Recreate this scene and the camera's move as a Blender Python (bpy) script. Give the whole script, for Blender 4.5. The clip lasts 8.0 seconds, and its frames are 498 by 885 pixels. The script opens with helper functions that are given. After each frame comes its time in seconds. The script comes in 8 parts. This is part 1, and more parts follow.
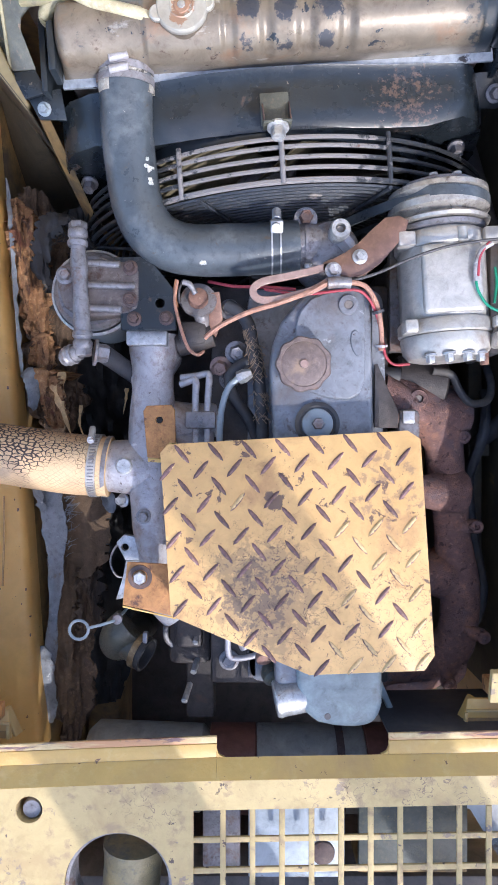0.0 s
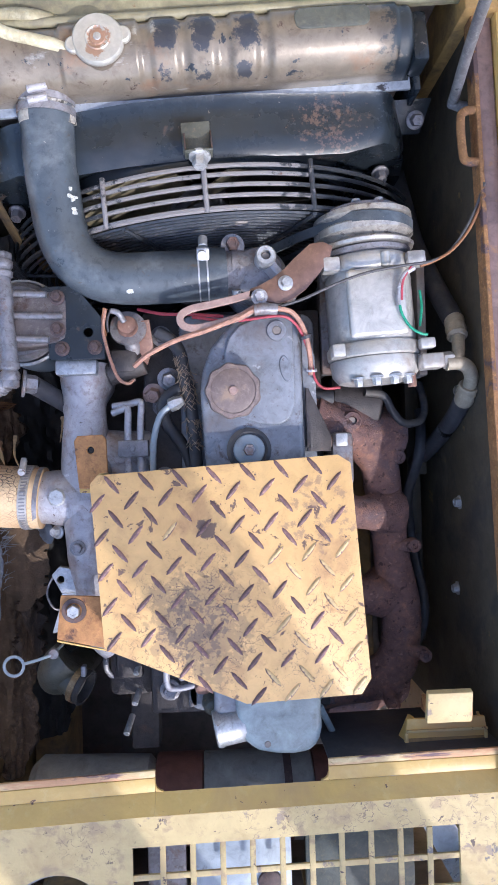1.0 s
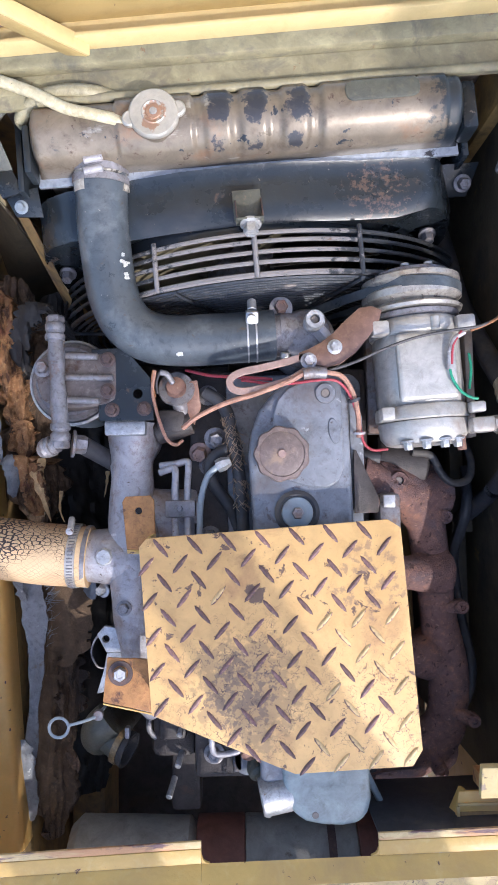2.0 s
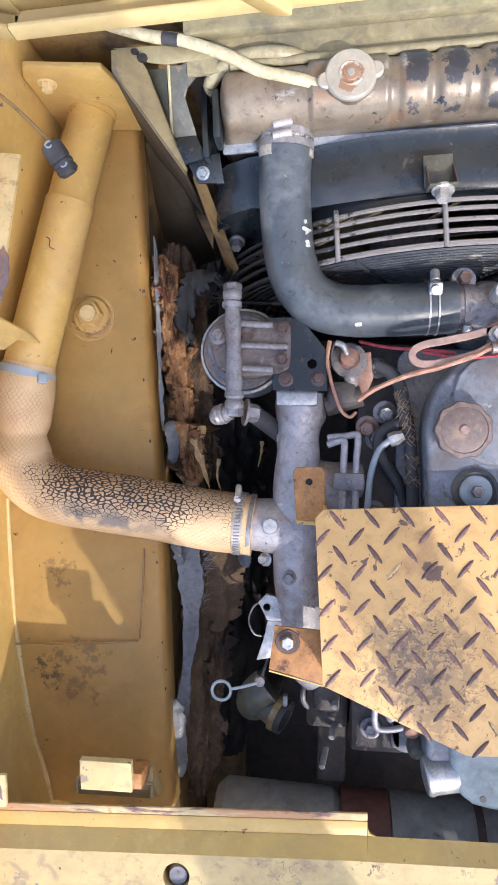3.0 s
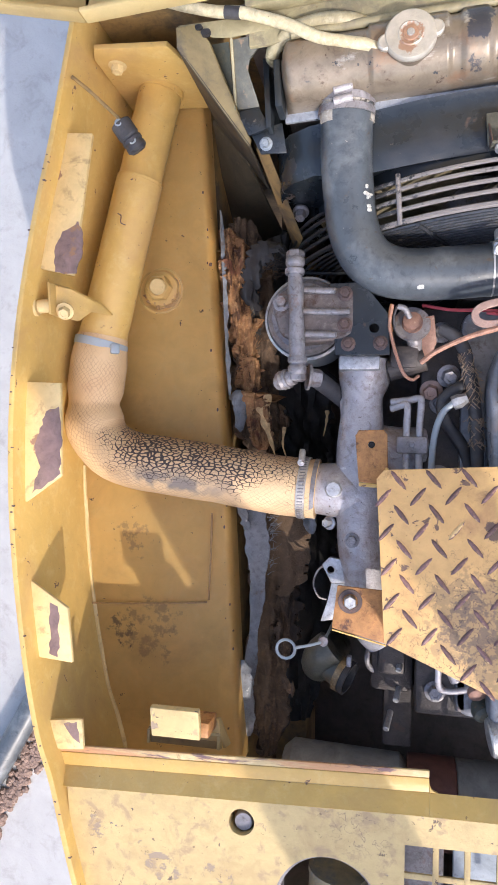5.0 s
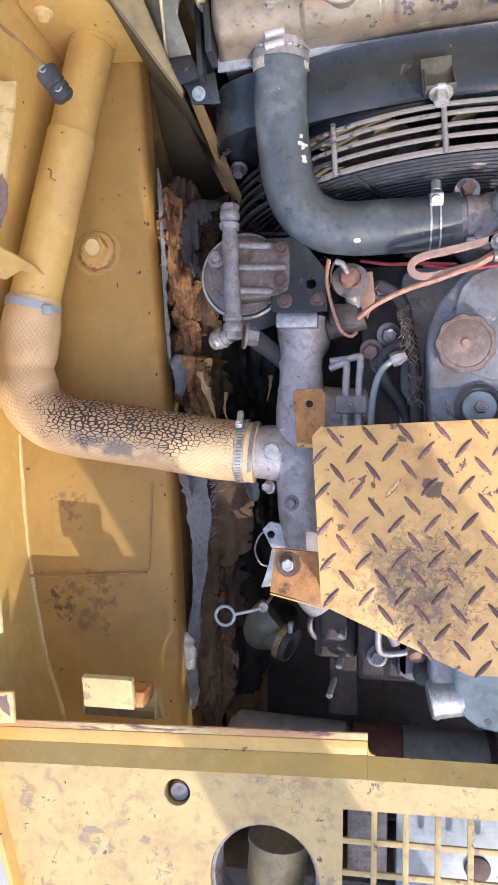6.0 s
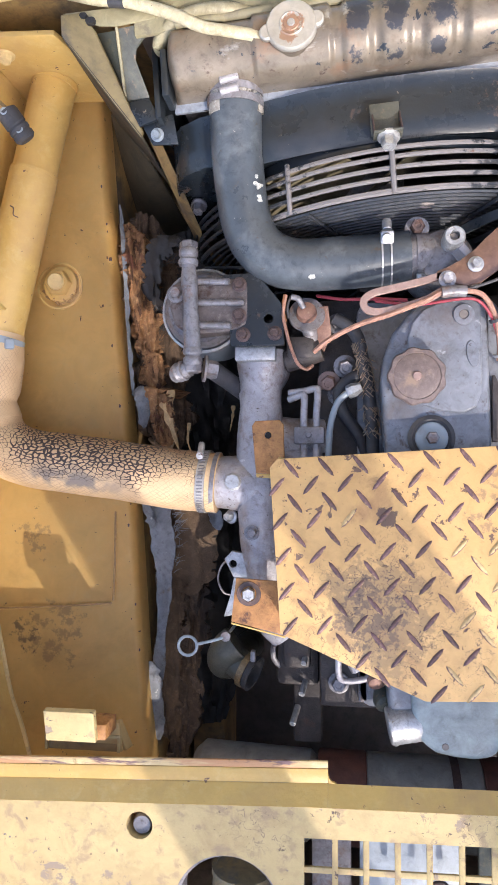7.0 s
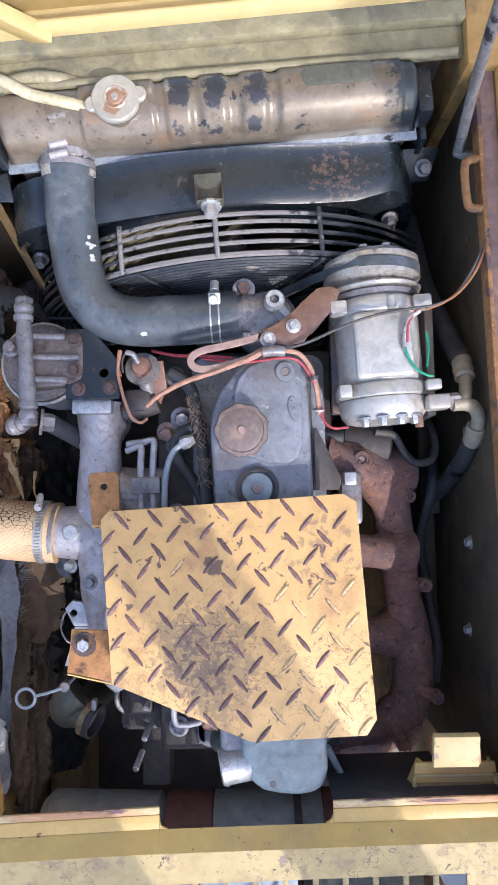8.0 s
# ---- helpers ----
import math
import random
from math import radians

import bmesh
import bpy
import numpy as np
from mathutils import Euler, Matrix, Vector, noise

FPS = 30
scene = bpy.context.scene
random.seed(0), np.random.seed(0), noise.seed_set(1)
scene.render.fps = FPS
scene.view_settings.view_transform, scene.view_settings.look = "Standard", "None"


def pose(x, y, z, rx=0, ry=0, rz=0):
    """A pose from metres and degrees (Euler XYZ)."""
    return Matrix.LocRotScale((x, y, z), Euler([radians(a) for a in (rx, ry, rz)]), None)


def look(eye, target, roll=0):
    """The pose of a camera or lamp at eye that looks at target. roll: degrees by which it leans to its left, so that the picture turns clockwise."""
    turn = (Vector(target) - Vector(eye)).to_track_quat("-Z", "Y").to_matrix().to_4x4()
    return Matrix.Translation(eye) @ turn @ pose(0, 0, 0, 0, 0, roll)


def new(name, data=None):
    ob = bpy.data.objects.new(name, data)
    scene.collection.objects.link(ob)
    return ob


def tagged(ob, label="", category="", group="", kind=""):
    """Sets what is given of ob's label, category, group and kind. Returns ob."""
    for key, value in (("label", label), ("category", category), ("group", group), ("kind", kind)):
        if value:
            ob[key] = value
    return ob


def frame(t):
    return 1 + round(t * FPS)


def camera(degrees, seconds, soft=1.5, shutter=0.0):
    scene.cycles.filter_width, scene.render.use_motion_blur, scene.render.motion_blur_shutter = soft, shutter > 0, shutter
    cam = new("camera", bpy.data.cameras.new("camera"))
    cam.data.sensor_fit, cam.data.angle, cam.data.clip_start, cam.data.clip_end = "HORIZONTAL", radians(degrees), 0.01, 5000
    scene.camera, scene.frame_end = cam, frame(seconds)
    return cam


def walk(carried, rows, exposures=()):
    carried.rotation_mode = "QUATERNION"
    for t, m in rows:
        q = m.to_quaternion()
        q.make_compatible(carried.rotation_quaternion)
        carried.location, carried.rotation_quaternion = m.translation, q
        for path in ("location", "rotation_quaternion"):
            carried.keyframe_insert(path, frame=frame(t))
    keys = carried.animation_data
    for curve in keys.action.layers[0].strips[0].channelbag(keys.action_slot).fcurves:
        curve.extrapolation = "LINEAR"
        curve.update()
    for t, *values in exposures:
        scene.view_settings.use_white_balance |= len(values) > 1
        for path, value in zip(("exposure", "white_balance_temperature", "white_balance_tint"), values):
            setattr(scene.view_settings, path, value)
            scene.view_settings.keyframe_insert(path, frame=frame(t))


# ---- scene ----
cam = camera(39.02, 8.0, 1.6)
# seconds, place in metres, turn in degrees
ROWS = [
    (0.0, 0.0001, 0.0001, 2.1700, 0.00, 0.00, -0.00),
    (0.5, 0.0199, 0.0023, 2.1712, 0.36, -0.69, -0.63),
    (1.0, 0.0474, 0.0178, 2.1684, 1.08, -2.57, -1.68),
    (1.2, 0.0677, 0.0313, 2.1624, 2.02, -3.08, -2.26),
    (2.3, -0.0239, 0.0650, 2.1726, 3.45, 1.34, -0.41),
    (2.5, -0.0557, 0.0659, 2.1744, 3.05, 2.76, 0.21),
    (3.0, -0.1096, 0.0539, 2.1635, 1.73, 5.50, 1.32),
    (3.5, -0.1256, 0.0434, 2.1700, 1.10, 8.67, 1.52),
    (4.0, -0.1193, 0.0463, 2.1859, 1.65, 11.03, 1.02),
    (4.2, -0.1151, 0.0468, 2.1902, 1.75, 11.52, 0.82),
    (5.3, -0.0741, -0.0038, 2.1710, 0.42, 11.81, 1.33),
    (5.5, -0.0651, -0.0148, 2.1564, -0.03, 11.02, 1.19),
    (6.0, -0.0431, -0.0267, 2.1450, 0.48, 9.64, 0.69),
    (6.5, -0.0352, -0.0172, 2.1493, 1.09, 9.39, 0.33),
    (7.0, -0.0178, -0.0132, 2.1583, 2.08, 7.81, 0.04),
    (7.5, 0.0291, 0.0068, 2.1679, 3.27, 4.57, -0.67),
    (8.0, 0.0825, 0.0221, 2.1881, 3.85, 0.30, -1.10),
]
walk(cam, [(t, pose(*row)) for t, *row in ROWS], [(0.0, 0.95, 5900, 13), (1.2, 0.89, 5780, 14), (2.5, 0.88, 6300, 13), (3.0, 0.96, 6400, 13), (3.5, 0.95, 6560, 14), (4.0, 0.93, 6660, 14), (6.0, 0.93, 6620, 14), (7.0, 0.97, 6560, 14), (7.5, 0.84, 6720, 14), (8.0, 0.89, 6060, 13)])

# ---- light ----
world = bpy.data.worlds.new("sky")
scene.world = world
world.use_nodes = True
SUN_TO = Vector((0.42, -0.66, 0.66)).normalized()
sky = world.node_tree.nodes.new("ShaderNodeTexSky")
sky.sky_type, sky.sun_disc = "NISHITA", False
sky.sun_elevation = math.asin(SUN_TO.z)
sky.sun_rotation = math.atan2(SUN_TO.x, SUN_TO.y)
sky.air_density, sky.dust_density = 1.0, 2.0
world.node_tree.links.new(sky.outputs[0], world.node_tree.nodes["Background"].inputs["Color"])
world.node_tree.nodes["Background"].inputs["Strength"].default_value = 0.255
sun = new("sun", bpy.data.lights.new("sun", "SUN"))
sun.data.energy, sun.data.angle, sun.data.color = 1.98, radians(0.5), (1.0, 0.95, 0.88)
sun.matrix_world = look(SUN_TO * 10, (0, 0, 0))


# ---- helpers of this place ----
ORIGIN = {}


def rgb(r, g, b):
    """A linear colour from sRGB values of 0 to 255."""
    return tuple((c / 255 / 12.92 if c <= 10 else ((c / 255 + 0.055) / 1.055) ** 2.4) for c in (r, g, b)) + (1.0,)


def thing(name, label, category, at=(0, 0, 0), group="", kind=""):
    ob = new(name)
    ob.empty_display_size = 0.02
    ob.location = at
    ORIGIN[ob.name] = Vector(at)
    return tagged(ob, label, category, group, kind)


def mesh_of(name, bm, material, angle=38):
    me = bpy.data.meshes.new(name)
    bmesh.ops.recalc_face_normals(bm, faces=bm.faces)
    bm.to_mesh(me)
    bm.free()
    me.polygons.foreach_set("use_smooth", [True] * len(me.polygons))
    me.set_sharp_from_angle(angle=radians(angle))
    me.materials.append(material)
    return me


def part(name, bm, material, parent, label="", angle=38):
    """Links a bmesh, drawn in world places, as one mesh object under a thing or a part."""
    base = ORIGIN[parent.name]
    bm.transform(Matrix.Translation(-base))
    ob = new(name, mesh_of(name, bm, material, angle))
    ob.parent = parent
    ORIGIN[ob.name] = base
    if label:
        ob["label"] = label
    return ob


def solid(name, bm, material, label, category, group="", kind="", angle=38):
    """A thing that is one mesh."""
    lo = Vector((min(v.co.x for v in bm.verts) + max(v.co.x for v in bm.verts), min(v.co.y for v in bm.verts) + max(v.co.y for v in bm.verts), 0)) / 2
    lo.z = min(v.co.z for v in bm.verts)
    bm.transform(Matrix.Translation(-lo))
    ob = new(name, mesh_of(name, bm, material, angle))
    ob.location = lo
    ORIGIN[ob.name] = lo
    return tagged(ob, label, category, group, kind)


def merge(bm, other):
    me = bpy.data.meshes.new("tmp")
    other.to_mesh(me)
    other.free()
    bm.from_mesh(me)
    bpy.data.meshes.remove(me)
    return bm


def bevel(bm, width, segments=2, angle=25):
    edges = [e for e in bm.edges if len(e.link_faces) == 2 and e.calc_face_angle(0) > radians(angle)]
    if edges and width:
        bmesh.ops.bevel(bm, geom=edges, offset=width, segments=segments, profile=0.5, affect="EDGES", clamp_overlap=True)
    return bm


def box(x0, x1, y0, y1, z0, z1, bev=0.0015, m=None, seg=2):
    bm = bmesh.new()
    bmesh.ops.create_cube(bm, size=1)
    bm.transform(Matrix.Translation(((x0 + x1) / 2, (y0 + y1) / 2, (z0 + z1) / 2)) @ Matrix.Diagonal((x1 - x0, y1 - y0, z1 - z0, 1)))
    bevel(bm, bev, seg)
    if m is not None:
        bm.transform(m)
    return bm


def turned(center, deg, axis="Z"):
    c = Vector(center)
    return Matrix.Translation(c) @ Matrix.Rotation(radians(deg), 4, axis) @ Matrix.Translation(-c)


def prism(outline, z0, z1, bev=0.0015, seg=2):
    """A plate from a top-view outline."""
    bm = bmesh.new()
    low = [bm.verts.new((x, y, z0)) for x, y in outline]
    top = [bm.verts.new((x, y, z1)) for x, y in outline]
    n = len(outline)
    bm.faces.new(top)
    bm.faces.new(low[::-1])
    for i in range(n):
        bm.faces.new((low[i], low[(i + 1) % n], top[(i + 1) % n], top[i]))
    bmesh.ops.recalc_face_normals(bm, faces=bm.faces)
    return bevel(bm, bev, seg)


def frame_to(axis):
    a = Vector(axis).normalized()
    return a.to_track_quat("Z", "Y").to_matrix().to_4x4()


def lathe(at, axis, profile, seg=32, scallop=None):
    """Turns (radius, height) pairs round an axis. scallop: (count, depth) of a wavy rim."""
    bm = bmesh.new()
    rings = []
    for r, h in profile:
        ring = []
        for i in range(seg):
            a = 2 * math.pi * i / seg
            q = r
            if scallop and r > scallop[2]:
                q = r + scallop[1] * math.cos(scallop[0] * a)
            ring.append(bm.verts.new((q * math.cos(a), q * math.sin(a), h)))
        rings.append(ring)
    for a, b in zip(rings, rings[1:]):
        for i in range(seg):
            bm.faces.new((a[i], a[(i + 1) % seg], b[(i + 1) % seg], b[i]))
    bm.faces.new(rings[0][::-1])
    bm.faces.new(rings[-1])
    bm.transform(Matrix.Translation(at) @ frame_to(axis))
    return bm


def rod(p0, p1, r, r1=None, seg=20, bev=0.0008):
    p0, p1 = Vector(p0), Vector(p1)
    h = (p1 - p0).length
    r1 = r if r1 is None else r1
    b = min(bev, r * 0.4, h * 0.3)
    return lathe(p0, p1 - p0, [(r - b, 0), (r, b), (r1, h - b), (r1 - b, h)], seg)


def hexhead(at, axis, r, h, washer=True):
    """A hexagon bolt head on a round washer, dished on top."""
    bm = lathe(at, axis, [(r * 1.45, 0), (r * 1.45, h * 0.22), (r * 1.2, h * 0.28)], 20) if washer else bmesh.new()
    p = Vector(at) + Vector(axis).normalized() * h * 0.2
    head = lathe(p, axis, [(r, 0), (r, h * 0.75), (r * 0.86, h), (r * 0.5, h), (r * 0.45, h * 0.93)], 6)
    return merge(bm, head)


def curve_points(points, per=8):
    """A smooth line through points."""
    pts = [Vector(p) for p in points]
    ext = [2 * pts[0] - pts[1]] + pts + [2 * pts[-1] - pts[-2]]
    out = []
    for i in range(1, len(ext) - 2):
        a, b, c, d = ext[i - 1 : i + 3]
        for k in range(per):
            t = k / per
            out.append(0.5 * (2 * b + (c - a) * t + (2 * a - 5 * b + 4 * c - d) * t * t + (3 * b - a - 3 * c + d) * t ** 3))
    out.append(pts[-1])
    return out


def sweep(points, r, seg=12, per=8, closed=False, flat=1.0, wobble=0.0, smooth=True, cap=True, seed=0.0, skin=False):
    """A pipe, hose or wire along a line. r: a number or a function of 0..1 along it; flat squeezes its height."""
    line = curve_points(points, per) if smooth else [Vector(p) for p in points]
    n = len(line)
    bm = bmesh.new()
    rings = []
    up = Vector((0, 0, 1))
    for i, p in enumerate(line):
        if closed:
            t = line[(i + 1) % n] - line[i - 1]
        else:
            t = line[min(i + 1, n - 1)] - line[max(i - 1, 0)]
        t.normalize()
        u = up if abs(t.z) < 0.92 else Vector((0, 1, 0))
        side = t.cross(u).normalized()
        top = side.cross(t)
        q = r(i / (n - 1)) if callable(r) else r
        ring = []
        for k in range(seg):
            a = 2 * math.pi * k / seg
            w = 1.0
            if wobble:
                w += wobble * noise.noise(p * 22 + Vector((math.cos(a), math.sin(a), seed)) * 0.9)
            ring.append(bm.verts.new(p + (side * math.cos(a) + top * math.sin(a) * flat) * q * w))
        rings.append(ring)
    pairs = list(zip(rings, rings[1:])) + ([(rings[-1], rings[0])] if closed else [])
    run, uv = 0.0, bm.loops.layers.uv.new("UVMap") if skin else None
    for i, (a, b) in enumerate(pairs):
        ahead = (line[(i + 1) % n] - line[i]).length
        for k in range(seg):
            f = bm.faces.new((a[k], a[(k + 1) % seg], b[(k + 1) % seg], b[k]))
            if skin:
                for lp, (du, kk) in zip(f.loops, ((0, k), (0, k + 1), (ahead, k + 1), (ahead, k))):
                    lp[uv].uv = (run + du, kk / seg)
        run += ahead
    if cap and not closed:
        bm.faces.new(rings[0][::-1])
        bm.faces.new(rings[-1])
    return bm


def band(at, axis, r, width, thick, seg=40):
    """An open ring, such as a hose clamp or a rim."""
    return lathe_ring(at, axis, [(r, -width / 2), (r + thick, -width / 2), (r + thick, width / 2), (r, width / 2)], seg)


def lathe_ring(at, axis, profile, seg=40):
    bm = bmesh.new()
    rings = []
    for r, h in profile:
        rings.append([bm.verts.new((r * math.cos(2 * math.pi * i / seg), r * math.sin(2 * math.pi * i / seg), h)) for i in range(seg)])
    for a, b in zip(rings, rings[1:] + rings[:1]):
        for i in range(seg):
            bm.faces.new((a[i], a[(i + 1) % seg], b[(i + 1) % seg], b[i]))
    bmesh.ops.recalc_face_normals(bm, faces=bm.faces)
    bm.transform(Matrix.Translation(at) @ frame_to(axis))
    return bm


def plate_with_hole(outline, hole, r, z0, z1, bev=0.0008, seg=24):
    """A plate with one round hole through it."""
    bm = bmesh.new()
    n = len(outline)
    hx, hy = hole
    ang = [math.atan2(y - hy, x - hx) for x, y in outline]
    order = sorted(range(n), key=lambda i: ang[i])
    outer = [outline[i] for i in order]
    oang = [ang[i] for i in order]
    layers = []
    for z in (z0, z1):
        o = [bm.verts.new((x, y, z)) for x, y in outer]
        c = [bm.verts.new((hx + r * math.cos(-math.pi + 2 * math.pi * k / seg), hy + r * math.sin(-math.pi + 2 * math.pi * k / seg), z)) for k in range(seg)]
        layers.append((o, c))
    for (o, c), flip in ((layers[0], True), (layers[1], False)):
        i = 0
        k = 0
        faces = []
        near = lambda a: int(round((a + math.pi) / (2 * math.pi) * seg)) % seg
        for i in range(n):
            j = (i + 1) % n
            k0, k1 = near(oang[i]), near(oang[j])
            loop = [o[i], o[j]]
            k = k1
            loop.append(c[k])
            while k != k0:
                k = (k - 1) % seg
                loop.append(c[k])
            faces.append(loop)
        for loop in faces:
            bm.faces.new(loop if not flip else loop[::-1])
    (o0, c0), (o1, c1) = layers
    for i in range(n):
        bm.faces.new((o0[i], o0[(i + 1) % n], o1[(i + 1) % n], o1[i]))
    for k in range(seg):
        bm.faces.new((c0[(k + 1) % seg], c0[k], c1[k], c1[(k + 1) % seg]))
    bmesh.ops.recalc_face_normals(bm, faces=bm.faces)
    return bevel(bm, bev, 1, 60)


def rounded(x0, x1, y0, y1, r, n=5):
    pts = []
    for cx, cy, a0 in ((x1 - r, y1 - r, 0), (x0 + r, y1 - r, 90), (x0 + r, y0 + r, 180), (x1 - r, y0 + r, 270)):
        for k in range(n + 1):
            a = radians(a0 + 90 * k / n)
            pts.append((cx + r * math.cos(a), cy + r * math.sin(a)))
    return pts


def slab(points, d, bev=0.001):
    """A sheet from corner points in space, thickened along d."""
    bmx = bmesh.new()
    a = [bmx.verts.new(p) for p in points]
    c2 = [bmx.verts.new(Vector(p) + Vector(d)) for p in points]
    n = len(points)
    bmx.faces.new(a)
    bmx.faces.new(c2[::-1])
    for i in range(n):
        bmx.faces.new((a[i], c2[i], c2[(i + 1) % n], a[(i + 1) % n]))
    bmesh.ops.recalc_face_normals(bmx, faces=bmx.faces)
    return bevel(bmx, bev, 2)



# ---- materials ----
def surface(name, colors, scale=18.0, rough=0.5, metal=0.0, grain=0.0004, spots=(), spread=0.5, gloss=0.0, random_tint=0.0, mottle=0.22):
    """Mottled paint, metal or rubber. colors: two or three tones mixed by a noise of that scale. spots: chips, rust, dust and stains as
    (colour, scale, where it starts, where it is full, roughness, height in metres, stretch)."""
    mat = bpy.data.materials.new(name)
    mat.use_nodes = True
    nt = mat.node_tree
    nodes, links = nt.nodes, nt.links
    bsdf = nodes["Principled BSDF"]
    co = nodes.new("ShaderNodeTexCoord")

    def noise_node(s, detail=6.0, rough_=0.6, distort=0.0, offset=0.0, stretch=None):
        n = nodes.new("ShaderNodeTexNoise")
        n.inputs["Scale"].default_value, n.inputs["Detail"].default_value = s, detail
        n.inputs["Roughness"].default_value, n.inputs["Distortion"].default_value = rough_, distort
        mp = nodes.new("ShaderNodeMapping")
        mp.inputs["Location"].default_value = (offset, offset * 0.7, -offset)
        if stretch:
            mp.inputs["Scale"].default_value = stretch
        links.new(co.outputs["Object"], mp.inputs["Vector"])
        links.new(mp.outputs[0], n.inputs["Vector"])
        return n

    def ramp(src, a, b):
        m = nodes.new("ShaderNodeMapRange")
        m.inputs["From Min"].default_value, m.inputs["From Max"].default_value = a, b
        links.new(src, m.inputs["Value"])
        return m.outputs["Result"]

    def mix(fac, a, b):
        m = nodes.new("ShaderNodeMix")
        m.data_type = "RGBA"
        links.new(fac, m.inputs["Factor"])
        for sock, v in ((m.inputs["A"], a), (m.inputs["B"], b)):
            if isinstance(v, tuple):
                sock.default_value = v
            else:
                links.new(v, sock)
        return m.outputs["Result"]

    def mixf(fac, a, b):
        m = nodes.new("ShaderNodeMix")
        links.new(fac, m.inputs["Factor"])
        for sock, v in ((m.inputs["A"], a), (m.inputs["B"], b)):
            if isinstance(v, float):
                sock.default_value = v
            else:
                links.new(v, sock)
        return m.outputs["Result"]

    big = noise_node(scale, 7.0, 0.62)
    fac = ramp(big.outputs[0], 0.5 - spread / 2, 0.5 + spread / 2)
    colour = mix(fac, colors[0], colors[1])
    if len(colors) > 2:
        fine = noise_node(scale * 5.3, 5.0, 0.7, 0.4, 3.1)
        colour = mix(ramp(fine.outputs[0], 0.52, 0.72), colour, colors[2])
    if mottle:
        grime = noise_node(scale * 2.6, 8.0, 0.68, 0.6, 5.9)
        gm = nodes.new("ShaderNodeMapRange")
        gm.inputs["From Min"].default_value, gm.inputs["From Max"].default_value = 0.32, 0.68
        gm.inputs["To Min"].default_value, gm.inputs["To Max"].default_value = 1 - mottle * 1.3, 1 + mottle
        links.new(grime.outputs[0], gm.inputs["Value"])
        tone_ = nodes.new("ShaderNodeHueSaturation")
        links.new(gm.outputs[0], tone_.inputs["Value"])
        links.new(colour, tone_.inputs["Color"])
        colour = tone_.outputs[0]
    rough_v = mixf(fac, max(0.12, float(rough) - 0.10), float(rough) + 0.10)
    g = noise_node(scale * 22, 4.0, 0.6, 0.0, 7.7)
    height = ramp(g.outputs[0], 0.2, 0.8)
    height_scale = grain
    bump = nodes.new("ShaderNodeBump")
    bump.inputs["Distance"].default_value = height_scale
    bump.inputs["Strength"].default_value = 0.7
    links.new(height, bump.inputs["Height"])
    normal = bump.outputs[0]
    for k, spot in enumerate(spots):
        tone, s, a, b, r_, h_ = spot[:6]
        n = noise_node(s, 6.0, 0.66, 0.35, 11.3 * (k + 1), spot[6] if len(spot) > 6 else None)
        f = ramp(n.outputs[0], a, b)
        colour = mix(f, colour, tone)
        rough_v = mixf(f, rough_v, float(r_))
        if h_:
            b2 = nodes.new("ShaderNodeBump")
            b2.inputs["Distance"].default_value = abs(h_)
            b2.inputs["Strength"].default_value = 0.8
            b2.invert = h_ < 0
            links.new(f, b2.inputs["Height"])
            links.new(normal, b2.inputs["Normal"])
            normal = b2.outputs[0]
    if random_tint:
        info = nodes.new("ShaderNodeObjectInfo")
        hsv = nodes.new("ShaderNodeHueSaturation")
        m = nodes.new("ShaderNodeMapRange")
        m.inputs["To Min"].default_value, m.inputs["To Max"].default_value = 1 - random_tint, 1 + random_tint
        links.new(info.outputs["Random"], m.inputs["Value"])
        links.new(m.outputs[0], hsv.inputs["Value"])
        hsv.inputs["Fac"].default_value = 1.0
        links.new(colour, hsv.inputs["Color"])
        colour = hsv.outputs[0]
    links.new(colour, bsdf.inputs["Base Color"])
    links.new(rough_v, bsdf.inputs["Roughness"])
    links.new(normal, bsdf.inputs["Normal"])
    bsdf.inputs["Metallic"].default_value = metal
    bsdf.inputs["Coat Weight"].default_value = gloss
    return mat


DARK_RUST = rgb(84, 58, 50)
YELLOW = surface("yellow_paint", (rgb(196, 160, 90), rgb(204, 170, 102), rgb(206, 177, 114)), 9, 0.42, mottle=0.07, grain=0.00025, spots=(
    (rgb(184, 150, 96), 5, 0.52, 0.68, 0.6, 0), (rgb(110, 84, 70), 46, 0.672, 0.685, 0.6, -0.0003), (rgb(120, 92, 72), 130, 0.685, 0.70, 0.7, -0.0002)))
WORN_YELLOW = surface("worn_yellow_paint", (rgb(182, 158, 107), rgb(191, 168, 119), rgb(172, 148, 101)), 8, 0.55, mottle=0.09, grain=0.0004, spots=(
    (rgb(176, 151, 106), 14, 0.52, 0.66, 0.7, 0), (rgb(146, 128, 108), 24, 0.615, 0.640, 0.65, -0.0004), (rgb(98, 82, 72), 75, 0.640, 0.665, 0.7, -0.0003), (rgb(162, 138, 104), 40, 0.54, 0.64, 0.7, 0), (rgb(112, 104, 100), 13, 0.665, 0.680, 0.6, -0.0003)))
TAB_YELLOW = surface("chipped_yellow_paint", (rgb(208, 182, 128), rgb(216, 192, 142), rgb(202, 176, 126)), 14, 0.55, mottle=0.08, grain=0.0004, spots=(
    (rgb(150, 118, 96), 24, 0.62, 0.65, 0.6, -0.0003), (rgb(176, 150, 110), 30, 0.56, 0.66, 0.7, 0)))
